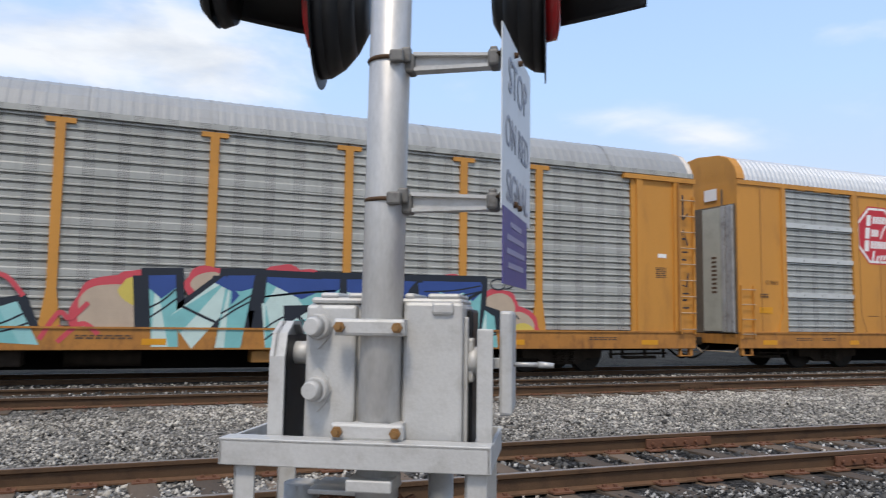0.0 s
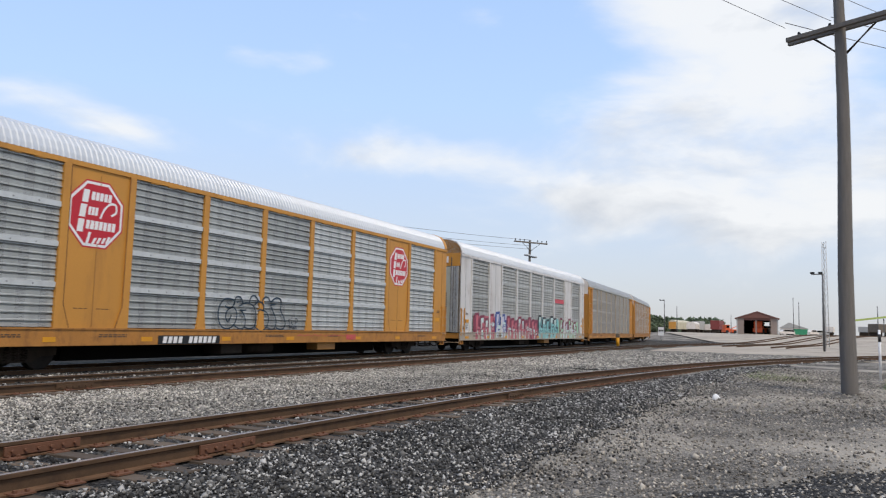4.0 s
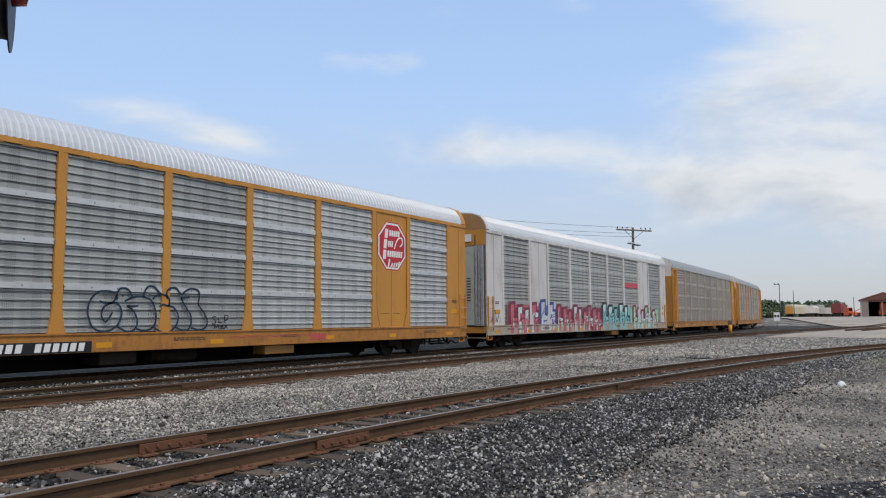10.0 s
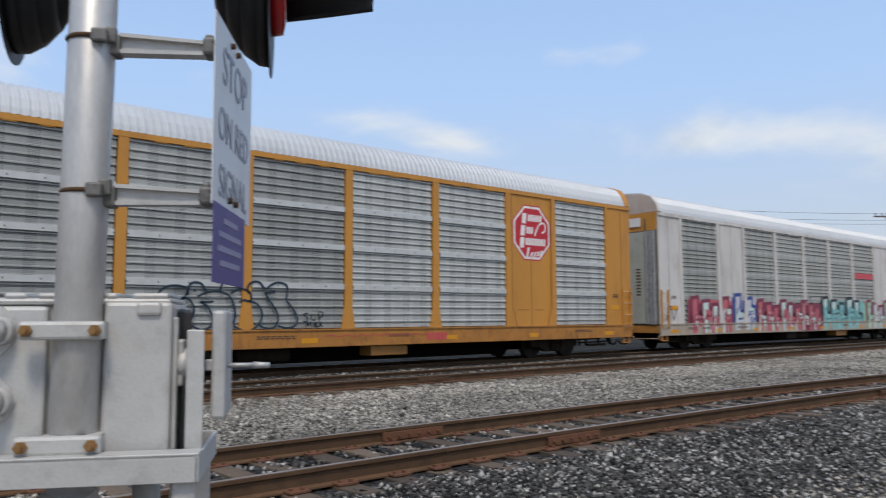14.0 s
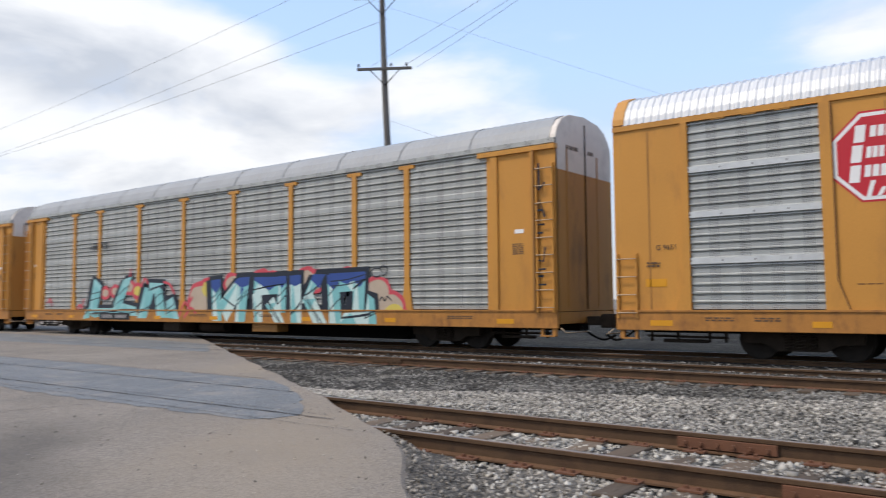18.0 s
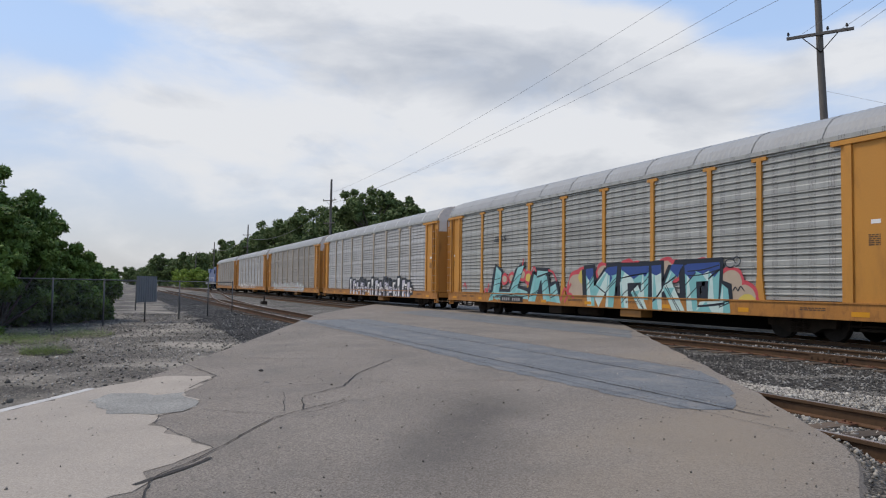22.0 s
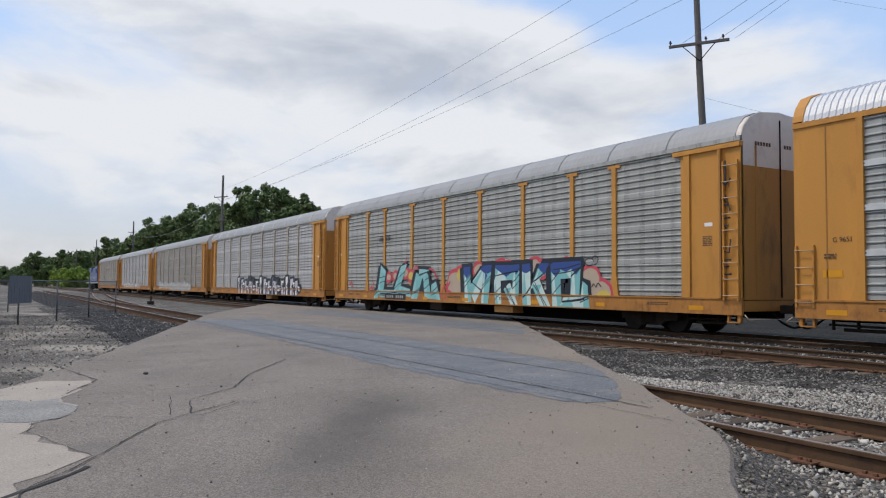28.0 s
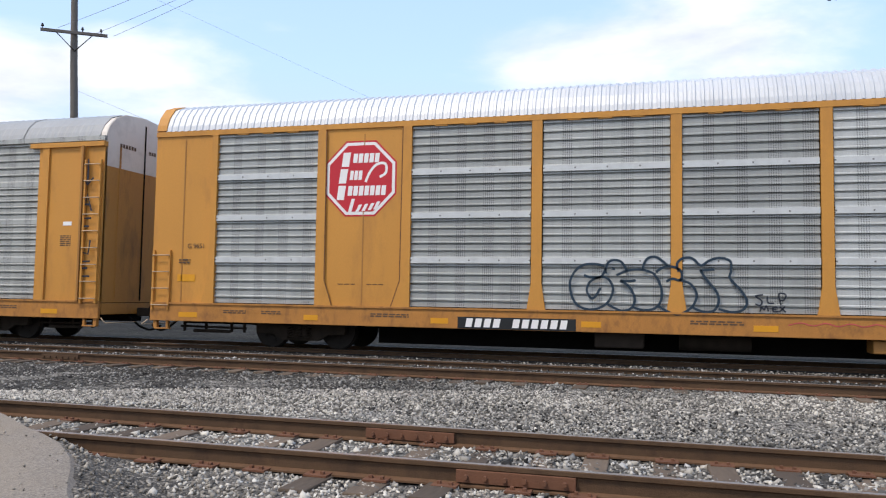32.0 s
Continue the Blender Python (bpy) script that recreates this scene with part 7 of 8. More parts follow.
def locomotive(x_right):
    """The blue engine at the head of the train; only its rear shows, far down the line."""
    e = thing("locomotive", "blue diesel locomotive at the head of the train", "locomotive", m=Matrix.Translation((x_right - 21.0, SIDE_Y, 0)))
    bx("hood", 0.6, 20.2, 0.6, 2.5, 1.6, 4.35, "loco_blue", e, "dark blue long hood", 0.08)
    bx("cab", 15.6, 18.6, 0.05, 3.05, 1.6, 4.6, "loco_blue", e, "blue cab", 0.08)
    bx("cab_window", 16.3, 17.9, 0.03, 0.06, 3.3, 4.1, "black", e, "dark cab window")
    bx("radiator", 1.0, 5.0, 0.4, 2.7, 3.7, 4.5, "loco_blue", e, "flared radiator", 0.05)
    bx("walkway", 0.2, 20.8, 0.0, 3.1, 1.35, 1.6, "loco_grey", e, "grey walkway with a pale stripe")
    bx("fuel_tank", 7.5, 13.5, 0.3, 2.8, 0.3, 1.35, "black", e, "black fuel tank", 0.1)
    for x in (3.4, 17.6):
        t = link("truck", shared("truck", truck_bm), "truck", e, "", Matrix.Translation((x, 0, 0.05)))
        for dx in (-1.5, 0.0, 1.5):
            w = link("wheelset", shared("wheelset", wheel_bm), "wheel", t, "steel wheelset with worn rims", Matrix.Translation((dx, 0, 0.38)))
    for x in (0.3, 4, 8, 12, 15, 20.7):
        bm = bmesh.new()
        tube(bm, (x, 0.08, 1.6), (x, 0.08, 2.6), 0.02, 0.02, 6)
        part("handrail_post", bm, "paint_white", e)
    bm = bmesh.new()
    tube(bm, (0.3, 0.08, 2.6), (15.4, 0.08, 2.6), 0.02, 0.02, 6)
    part("handrail", bm, "paint_white", e, "white handrail")
    bx("end_sheet", 20.1, 20.8, 0.2, 2.9, 0.4, 1.6, "loco_grey", e, "grey end sheet")
    return e


ENGINE = (locomotive(C5 - 5 * PITCH + 0.3), C5 - 5 * PITCH - 20.7)

# ---- poles, wires, trees, fence and the yard beyond ----
def utility_pole(name, x, y, z0, height, r, label, arms, turn=0.0):
    """arms: (height, length) of each crossarm; a third value sets it on the other face of the shaft."""
    p = thing(name, label, "utility pole", "utility poles", pose(x, y, z0, 0, 0, turn))
    bm = bmesh.new()
    n, v = 9, []
    for k in range(n):
        rr = r * (1 - 0.42 * k / (n - 1))
        v += [(0.03 * math.sin(k) + rr * math.cos(q), rr * math.sin(q), height * k / (n - 1)) for q in np.linspace(0, 2 * math.pi, 15)]
    bm.free()
    bm = bm_from(grid_mesh("shaft", v, n, 15, True))
    part("shaft", bm, "pole", p, "weathered round timber shaft")
    for h, l, *back in arms:
        arm_y = r * 0.7 - 0.03 if back else -r - 0.08
        bm = bmesh.new()
        box(bm, -l / 2, l / 2, arm_y, arm_y + 0.11, h - 0.06, h + 0.06, 0.008)
        arm = part("crossarm", bm, "pole", p, "timber crossarm")
        for sx in (-1, 1):
            bm = bmesh.new()
            tube(bm, (sx * l * 0.27, -r - 0.04, h - 0.05), (0, -r * 0.8, h - 0.75), 0.02, 0.02, 6)
            part("brace", bm, "truck", arm)
        for u in () if back else (-0.47, 0.12, 0.40) if l <= 3 else (-0.47, -0.33, -0.2, 0.2, 0.33, 0.47):
            bm = bmesh.new()
            tube(bm, (u * l, arm_y + 0.05, h + 0.06), (u * l, arm_y + 0.05, h + 0.16), 0.02, 0.02, 6)
            tube(bm, (u * l, arm_y + 0.05, h + 0.14), (u * l, arm_y + 0.05, h + 0.2), 0.06, 0.05, 10)
            tube(bm, (u * l, arm_y + 0.05, h + 0.2), (u * l, arm_y + 0.05, h + 0.26), 0.045, 0.03, 10)
            part("insulator", bm, "signal", arm, "dark pin insulator")
    return p


utility_pole("utility_pole", 22.17, -1.18, -0.12, 12.0, 0.20, "weathered timber utility pole standing on the gravel", [(9.48, 3.0), (9.44, 2.7, 1)], 63)
leaning = utility_pole("utility_pole", -23.25, 26.56, -0.3, 17.7, 0.19, "tall timber utility pole behind the train", [(12.2, 2.5), (15.5, 2.5)], 40)
leaning.matrix_basis = Matrix.Translation((-23.25, 26.56, -0.3)) @ Matrix.Rotation(radians(2.5), 4, Vector((0.88, -0.47, 0))) @ pose(0, 0, 0, 0, 0, 40)
utility_pole("utility_pole", -107, 26.5, -0.3, 16.6, 0.24, "tall timber utility pole among the trees", [(13.6, 2.6), (10.4, 2.2)], 30)
utility_pole("utility_pole", -190, 27, -0.3, 16.0, 0.24, "distant timber utility pole above the trees", [(13.5, 3.0), (10.6, 2.2)], 30)
utility_pole("utility_pole", -275, 28, -0.3, 16.0, 0.25, "distant timber utility pole above the trees", [(13.5, 3.0), (12.0, 2.6)], 20)
utility_pole("utility_pole", -360, 29, -0.3, 16.0, 0.25, "distant timber utility pole above the trees", [(13.5, 3.0)], 20)
utility_pole("utility_pole", 64.8, 21.4, -0.3, 9.4, 0.17, "short timber pole with two lamps behind the train", [(9.15, 3.6)], -35)


def wire(a, b, sag, r=0.012):
    w = []
    for k in range(25):
        t = k / 24
        w.append((a[0] + (b[0] - a[0]) * t, a[1] + (b[1] - a[1]) * t, a[2] + (b[2] - a[2]) * t - 4 * sag * t * (1 - t)))
    bm = bmesh.new()
    path_tube(bm, w, r, 4)
    tagged(part("power_line", bm, "wire"), "thin dark overhead power line", "cable", "power lines")


M["wire"] = mat("dark_wire", (0.2, 0.2, 0.215), 0.6, var=0.1)
P1, P2 = (-23.5, 26.1), (-107, 26.5)
for o, z1, z2, sag in ((-0.1, 17.3, 14.3, 1.0), (0.3, 15.6, 13.0, 1.2), (0.1, 14.3, 12.9, 0.8)):
    wire((P1[0] + o, P1[1] + o, z1), (P2[0], P2[1] + o, z2), sag, 0.010)
for u, o in ((-1.17, 1.3), (0.3, 0.2), (1.0, -0.9)):
    wire((-23.25 + u * 0.77, 26.56 + u * 0.64, 12.1), (22.17 + 0.1 * o, -1.18 + o, 9.55), 0.7, 0.009)
wire((P1[0], P1[1], 9.6), (-2.0, 40, 0.2), 0.0, 0.005)
wire((P1[0], P1[1], 14.9), (10.0, 45, 0.2), 0.0, 0.004)
wire((-107, 26.5, 12.5), (-190, 27, 12.5), 2.0, 0.03)
wire((-190, 27, 13.4), (-275, 28, 13.4), 2.0, 0.03)
for o in (-1.3, 0.2, 1.3):
    wire((22.17, -1.18 + o, 9.65), (60, -40 + o, 10.0), 0.8, 0.012)
for z in (9.1, 8.6, 8.3):
    wire((64.8, 21.4, z), (20, 40, z + 0.8), 0.7, 0.014)

for s in (-1, 1):
    lm = thing("yard_lamp", "small grey floodlight on a pole bracket", "lamp", "pole floodlights", pose(64.8 + s * 0.9, 21.3, 7.6))
    bx("head", -0.35, 0.35, -0.2, 0.2, 0, 0.14, "alu", lm, "grey lamp head", 0.04)
    bx("bracket", -s * 0.95 if s > 0 else 0.2, -0.2 if s > 0 else 0.95, -0.04, 0.04, 0.0, 0.06, "truck", lm)


# trees: tapered trunk, limbs, and a crown of many small leaf tufts
def leaf_mat(name, dark, light):
    mt = bpy.data.materials.new(name)
    mt.use_nodes = True
    nt = mt.node_tree
    N, L = nt.nodes.new, nt.links.new
    b = nt.nodes["Principled BSDF"]
    geo, ramp = N("ShaderNodeNewGeometry"), N("ShaderNodeValToRGB")
    ramp.color_ramp.elements[0].color, ramp.color_ramp.elements[1].color = (*dark, 1), (*light, 1)
    co, no, mx = N("ShaderNodeTexCoord"), N("ShaderNodeTexNoise"), N("ShaderNodeMath")
    no.inputs["Scale"].default_value, no.inputs["Detail"].default_value = 0.35, 4
    L(co.outputs["Object"], no.inputs["Vector"])
    mx.operation = "MULTIPLY_ADD"
    L(geo.outputs["Random Per Island"], mx.inputs[0])
    mx.inputs[1].default_value = 0.45
    L(no.outputs[0], mx.inputs[2])
    sb = N("ShaderNodeMath")
    sb.operation = "SUBTRACT"
    L(mx.outputs[0], sb.inputs[0])
    sb.inputs[1].default_value = 0.25
    L(sb.outputs[0], ramp.inputs[0])
    L(ramp.outputs[0], b.inputs["Base Color"])
    b.inputs["Roughness"].default_value = 0.65
    b.inputs["Specular IOR Level"].default_value = 0.25
    b.inputs["Subsurface Weight"].default_value = 0.0
    return mt


M["leaf"] = leaf_mat("dark_green_leaves", (0.038, 0.062, 0.021), (0.165, 0.222, 0.07))
M["leaf_mid"] = leaf_mat("lush_green_leaves", (0.03, 0.06, 0.013), (0.175, 0.275, 0.055))
# distance haze is mixed into this paler leaf colour
M["leaf_far"] = leaf_mat("green_leaves_paled_for_haze", (0.07, 0.10, 0.06), (0.18, 0.22, 0.13))
M["leaf_bright"] = leaf_mat("yellow_green_leaves", (0.07, 0.13, 0.02), (0.34, 0.44, 0.07))
M["bark"] = mat("grey_bark", (0.08, 0.065, 0.05), 0.9, var=0.3, scale=4, bump=0.6)


def leaves(name, clumps, per, size, material, parent, seed):
    """Leaf tufts: bent three-point blades spread over the shell of each clump (x, y, z, radius)."""
    rnd = np.random.RandomState(seed)
    cl = np.array(clumps)
    n = len(cl) * per
    d = rnd.normal(size=(n, 3))
    d /= np.linalg.norm(d, axis=1)[:, None]
    rad = rnd.uniform(0.25, 1.15, (n, 1)) ** 0.6
    c = np.repeat(cl[:, :3], per, 0) + d * rad * np.repeat(cl[:, 3:], per, 0) * np.array([1, 1, 0.8])
    t = rnd.normal(size=(n, 3))
    t /= np.linalg.norm(t, axis=1)[:, None]
    u = np.cross(t, d)
    u /= np.linalg.norm(u, axis=1)[:, None] + 1e-6
    s = rnd.uniform(size * 0.6, size * 1.5, (n, 1))
    v = np.stack([c - u * s * 0.45, c + t * s * 0.9 + d * s * 0.2, c + u * s * 0.45, c - t * s * 0.8 - d * s * 0.15], 1)
    me = bpy.data.meshes.new(name)
    me.from_pydata(v.reshape(-1, 3).tolist(), [], np.arange(n * 4).reshape(n, 4).tolist())
    return link(name, me, material, parent)


def tree(x, y, height, spread, seed, label, per=60, size=0.5, trunk=True, material="leaf", group="trees behind the train", z0=-0.34, low=0.25):
    rnd = random.Random(seed)
    t = thing("tree" if trunk else "shrub", label, "tree" if trunk else "shrub", group, pose(x, y, z0))
    clumps, bm = [], bmesh.new()
    top = height * 0.55
    if trunk:
        tube(bm, (0, 0, 0), (0.2, 0.1, top), height * 0.026, height * 0.014, 10)
    n = int(20 + spread * 5)
    for k in range(n):
        q = rnd.uniform(0, 2 * math.pi)
        h = height * rnd.uniform(low, 0.90)
        w = spread * (0.35 + 0.65 * math.sin(math.pi * min(1.0, (h / height - low) / (1.02 - low) * 0.85 + 0.12))) * rnd.uniform(0.35, 1.0)
        p = (w * math.cos(q), w * math.sin(q), h)
        r = spread * rnd.uniform(0.14, 0.30)
        clumps.append((*p, r))
        if trunk:
            tube(bm, (0.1, 0.05, min(top, h * 0.7)), p, height * 0.009, height * 0.003, 5, False)
        else:
            tube(bm, (0, 0, 0), p, 0.06, 0.02, 5, False)
        for _ in range(3):
            e = Vector((rnd.gauss(0, 1), rnd.gauss(0, 1), rnd.gauss(0.3, 0.8))).normalized() * r * 1.1
            clumps.append((p[0] + e.x, p[1] + e.y, p[2] + e.z, r * rnd.uniform(0.35, 0.6)))
    part("trunk" if trunk else "stem", bm, "bark", t, "grey trunk and limbs" if trunk else "thin stems")
    leaves("crown", clumps, per, size, material, t, seed)
    return t


TREES = [(-104, 36, 14.0, 4.6), (-112, 34, 16.6, 5.2), (-118, 37, 17.5, 6.5), (-128, 36, 15.5, 6.0), (-139, 35, 16.5, 6.5), (-150, 38, 17.0, 6.5), (-163, 36, 17.5, 7),
         (-178, 38, 18, 7), (-195, 36, 17.5, 7.5), (-214, 39, 18, 8), (-236, 37, 17, 8), (-260, 40, 18, 8.5), (-290, 38, 17, 9), (-325, 40, 16, 9), (-365, 38, 16, 10), (-410, 34, 17, 11), (-470, 24, 17, 12), (-540, 10, 11, 12), (-620, -12, 13, 9)]
for k, (x, y, h, w) in enumerate(TREES):
    far = abs(x) > 200
    tree(x, y, h, w, 100 + k, "tall dense dark-green deciduous tree in full leaf", 160 if not far else 80, 0.27 if not far else 0.6, low=0.12)
for k, (x, y, h, w) in enumerate([(-345, 27, 7.5, 6.0), (-362, 26.5, 7.0, 6.5), (-385, 27, 8, 7), (-330, 28.5, 6.5, 6)]):
    tree(x, y, h, w, 200 + k, "bright yellow-green shrub beside the line", 60, 0.4, False, "leaf_bright", "shrubs along the line", low=0.08)
for k, (x, y, h, w) in enumerate([(-33.8, -5.15, 4.69, 2.6), (-33.6, -3.65, 4.16, 2.0), (-35.5, -2.95, 3.2, 1.7), (-31.5, -6.95, 5.82, 3.0), (-37.5, -5.55, 4.88, 2.8), (-29.4, -5.35, 4.48, 2.3), (-28.0, -7.15, 5.25, 2.8), (-31.2, -4.15, 3.63, 1.9), (-35.2, -2.25, 2.13, 1.2), (-28.0, -4.65, 2.77, 1.6), (-37.9, -1.6, 1.9, 1.4), (-36.2, -2.2, 2.6, 1.7), (-34.6, -2.9, 3.3, 1.9)]):
    tree(x, y, h, w, 300 + k, "large dense dark-green shrub behind the chain-link fence", 420, 0.095, False, "leaf_mid", "shrubs at the fence", low=0.05)
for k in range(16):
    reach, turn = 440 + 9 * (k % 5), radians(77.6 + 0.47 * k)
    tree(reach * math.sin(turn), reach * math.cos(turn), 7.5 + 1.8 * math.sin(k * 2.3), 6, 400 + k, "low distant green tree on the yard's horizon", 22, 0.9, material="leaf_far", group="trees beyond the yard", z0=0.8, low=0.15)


# weeds at the fence and by the pole
def tuft(x, y, z, r, n, seed, label):
    rnd = np.random.RandomState(seed)
    a = rnd.uniform(0, 2 * np.pi, n)
    d = r * np.sqrt(rnd.rand(n))
    bx_, by_ = x + d * np.cos(a), y + d * np.sin(a) * 0.6
    h = rnd.uniform(0.08, 0.35, n)
    w = 0.012
    lean = rnd.normal(0, 0.12, (n, 2))
    v = np.stack([np.stack([bx_ - w, by_, np.full(n, z)], -1), np.stack([bx_ + w, by_, np.full(n, z)], -1), np.stack([bx_ + lean[:, 0], by_ + lean[:, 1], z + h], -1)], 1)
    me = bpy.data.meshes.new("weeds")
    me.from_pydata(v.reshape(-1, 3).tolist(), [], np.arange(n * 3).reshape(n, 3).tolist())
    tagged(link("weeds", me, "leaf_bright"), label, "weeds", kind="stuff")


tuft(-20.2, -1.75, -0.34, 0.9, 900, 1, "small tuft of green weeds on the gravel")
tuft(-26.5, -1.2, -0.34, 1.4, 1300, 2, "strip of green weeds under the shrubs")
tuft(-24.5, -2.6, -0.34, 1.6, 1200, 5, "strip of green weeds under the shrubs")
tuft(27.5, 0.6, -0.16, 1.6, 1500, 3, "green weeds beside the timber pole")
tuft(25.0, -2.6, -0.14, 0.8, 500, 4, "green weeds beside the timber pole")


# chain-link fence
M["fence"] = mat("dull_galvanised_pipe", (0.12, 0.12, 0.12), 0.6, metal=0.3, var=0.2)


def mat_mesh():
    mt = bpy.data.materials.new("chain_link")
    mt.use_nodes = True
    nt = mt.node_tree
    N, L = nt.nodes.new, nt.links.new
    b = nt.nodes["Principled BSDF"]
    b.inputs["Base Color"].default_value = (0.16, 0.165, 0.17, 1)
    b.inputs["Roughness"].default_value = 0.6
    co, sep = N("ShaderNodeTexCoord"), N("ShaderNodeSeparateXYZ")
    L(co.outputs["Object"], sep.inputs[0])
    acc = None
    for sg in (1, -1):
        s = N("ShaderNodeMath")
        s.operation = "MULTIPLY_ADD"
        L(sep.outputs[2], s.inputs[0])
        s.inputs[1].default_value = sg
        L(sep.outputs[0], s.inputs[2])
        k = N("ShaderNodeMath")
        k.operation = "MULTIPLY"
        L(s.outputs[0], k.inputs[0])
        k.inputs[1].default_value = 1 / 0.07
        f = N("ShaderNodeMath")
        f.operation = "FRACT"
        L(k.outputs[0], f.inputs[0])
        l = N("ShaderNodeMath")
        l.operation = "LESS_THAN"
        L(f.outputs[0], l.inputs[0])
        l.inputs[1].default_value = 0.055
        if acc:
            m = N("ShaderNodeMath")
            m.operation = "MAXIMUM"
            L(acc, m.inputs[0])
            L(l.outputs[0], m.inputs[1])
            acc = m.outputs[0]
        else:
            acc = l.outputs[0]
    L(acc, b.inputs["Alpha"])
    return mt


M["chain"] = mat_mesh()
M["slat_grey"] = mat("faded_grey_slats", (0.15, 0.16, 0.165), 0.7, var=0.2)


def fence(a, b, n, h, label):
    ax, ay = a
    dx, dy = b[0] - ax, b[1] - ay
    ln = math.hypot(dx, dy)
    f = thing("fence", label, "fence", m=pose(ax, ay, -0.36, 0, 0, math.degrees(math.atan2(dy, dx))))
    for k in range(n + 1):
        bm = bmesh.new()
        tube(bm, (ln * k / n, 0, 0), (ln * k / n, 0, h + 0.05), 0.032, 0.032, 8)
        part("post", bm, "fence", f)
    bm = bmesh.new()
    tube(bm, (0, 0, h), (ln, 0, h), 0.022, 0.022, 8)
    part("top_rail", bm, "fence", f)
    bm = bmesh.new()
    bm.faces.new([bm.verts.new(p) for p in ((0, 0.035, 0.03), (ln, 0.035, 0.03), (ln, 0.035, h), (0, 0.035, h))])
    part("mesh_panel", bm, "chain", f, "wire mesh")
    return f


fence((-26.55, -3.9), (-43.05, 5.22), 6, 1.75, "grey chain-link fence along the gravel lot")
fence((-44, -6.0), (-50, 0.5), 3, 1.75, "grey chain-link fence behind the lot")
sg = thing("slatted_gate_panel", "grey slatted screen hung on the fence", "fence panel", m=pose(-34.85, 0.68, 0.5, 0, 0, 151.1))
for k in range(9):
    bx("slat", -0.86 + 0.19 * k, -0.69 + 0.19 * k, -0.06, -0.03, 0.0, 1.08, "slat_grey", sg)

# switch stand by the turnout, and small white markers
ss_ = thing("switch_stand", "low black switch stand beside the turnout", "switch stand", m=pose(-60, 9.7, -0.2))
bx("base", -0.35, 0.35, -0.2, 0.2, 0, 0.25, "truck", ss_, "", 0.03)
bx("lever", -0.05, 0.3, -0.04, 0.04, 0.25, 0.62, "truck", ss_, "", 0.02)
# rough lump that stands in for a white cap on a small pipe
mk = thing("white_cap_lump", "rough white lump for a small pipe cap on the dark ballast", "rock", m=pose(18.9, 1.67, -0.27))
bm = bmesh.new()
bmesh.ops.create_icosphere(bm, subdivisions=2, radius=0.095)
for v in bm.verts:
    v.co *= 1 + 0.35 * noise.noise(v.co * 9)
    v.co.z *= 1.1
part("lump", bm, "paint_white", mk, "", Matrix.Translation((0, 0, 0.1)))
mp_ = thing("marker_post", "thin white marker post with a black band", "post", m=pose(30.05, -2.5, -0.2))
bm = bmesh.new()
tube(bm, (0, 0, 0), (0, 0, 1.75), 0.04, 0.04, 10)
part("post", bm, "paint_white", mp_)
bm = bmesh.new()
tube(bm, (0, 0, 1.35), (0, 0, 1.6), 0.05, 0.05, 10)
part("black_band", bm, "signal", mp_)
yb = thing("marker_post", "short yellow marker post beside the train", "post", m=pose(74, 15.6, -0.2))
bm = bmesh.new()
tube(bm, (0, 0, 0), (0, 0, 0.9), 0.16, 0.16, 12)
part("post", bm, "safety", yb)
bx("black_band", -0.17, 0.17, -0.17, 0.17, 0.9, 1.25, "rubber", yb, "", 0.03)

# the yard on the right: shed, stored cars, machines, lamp poles and a lattice tower
M["shed_brick"] = mat("red_brown_shed_cladding", (0.16, 0.07, 0.055), 0.8, var=0.15, scale=0.5)
M["shed_front"] = mat("brown_grey_shed_front", (0.26, 0.20, 0.17), 0.8, var=0.15, scale=0.5)
M["shed_roof"] = mat("brown_shed_roof", (0.22, 0.12, 0.10), 0.7, var=0.1, scale=0.5)
M["orange"] = mat("orange_machine_paint", (0.60, 0.10, 0.03), 0.5, var=0.15)
M["green"] = mat("green_machine_paint", (0.04, 0.28, 0.14), 0.5, var=0.15)
M["maroon"] = mat("maroon_car_paint", (0.20, 0.04, 0.035), 0.6, var=0.2, scale=0.8)
M["cream_car"] = mat("cream_car_paint", (0.50, 0.45, 0.33), 0.6, var=0.15, scale=0.6)
M["grey_car"] = mat("grey_car_paint", (0.36, 0.35, 0.33), 0.6, var=0.15, scale=0.6)


def yard_place(az, dist):
    a = radians(az)
    return dist * math.sin(a), dist * math.cos(a)


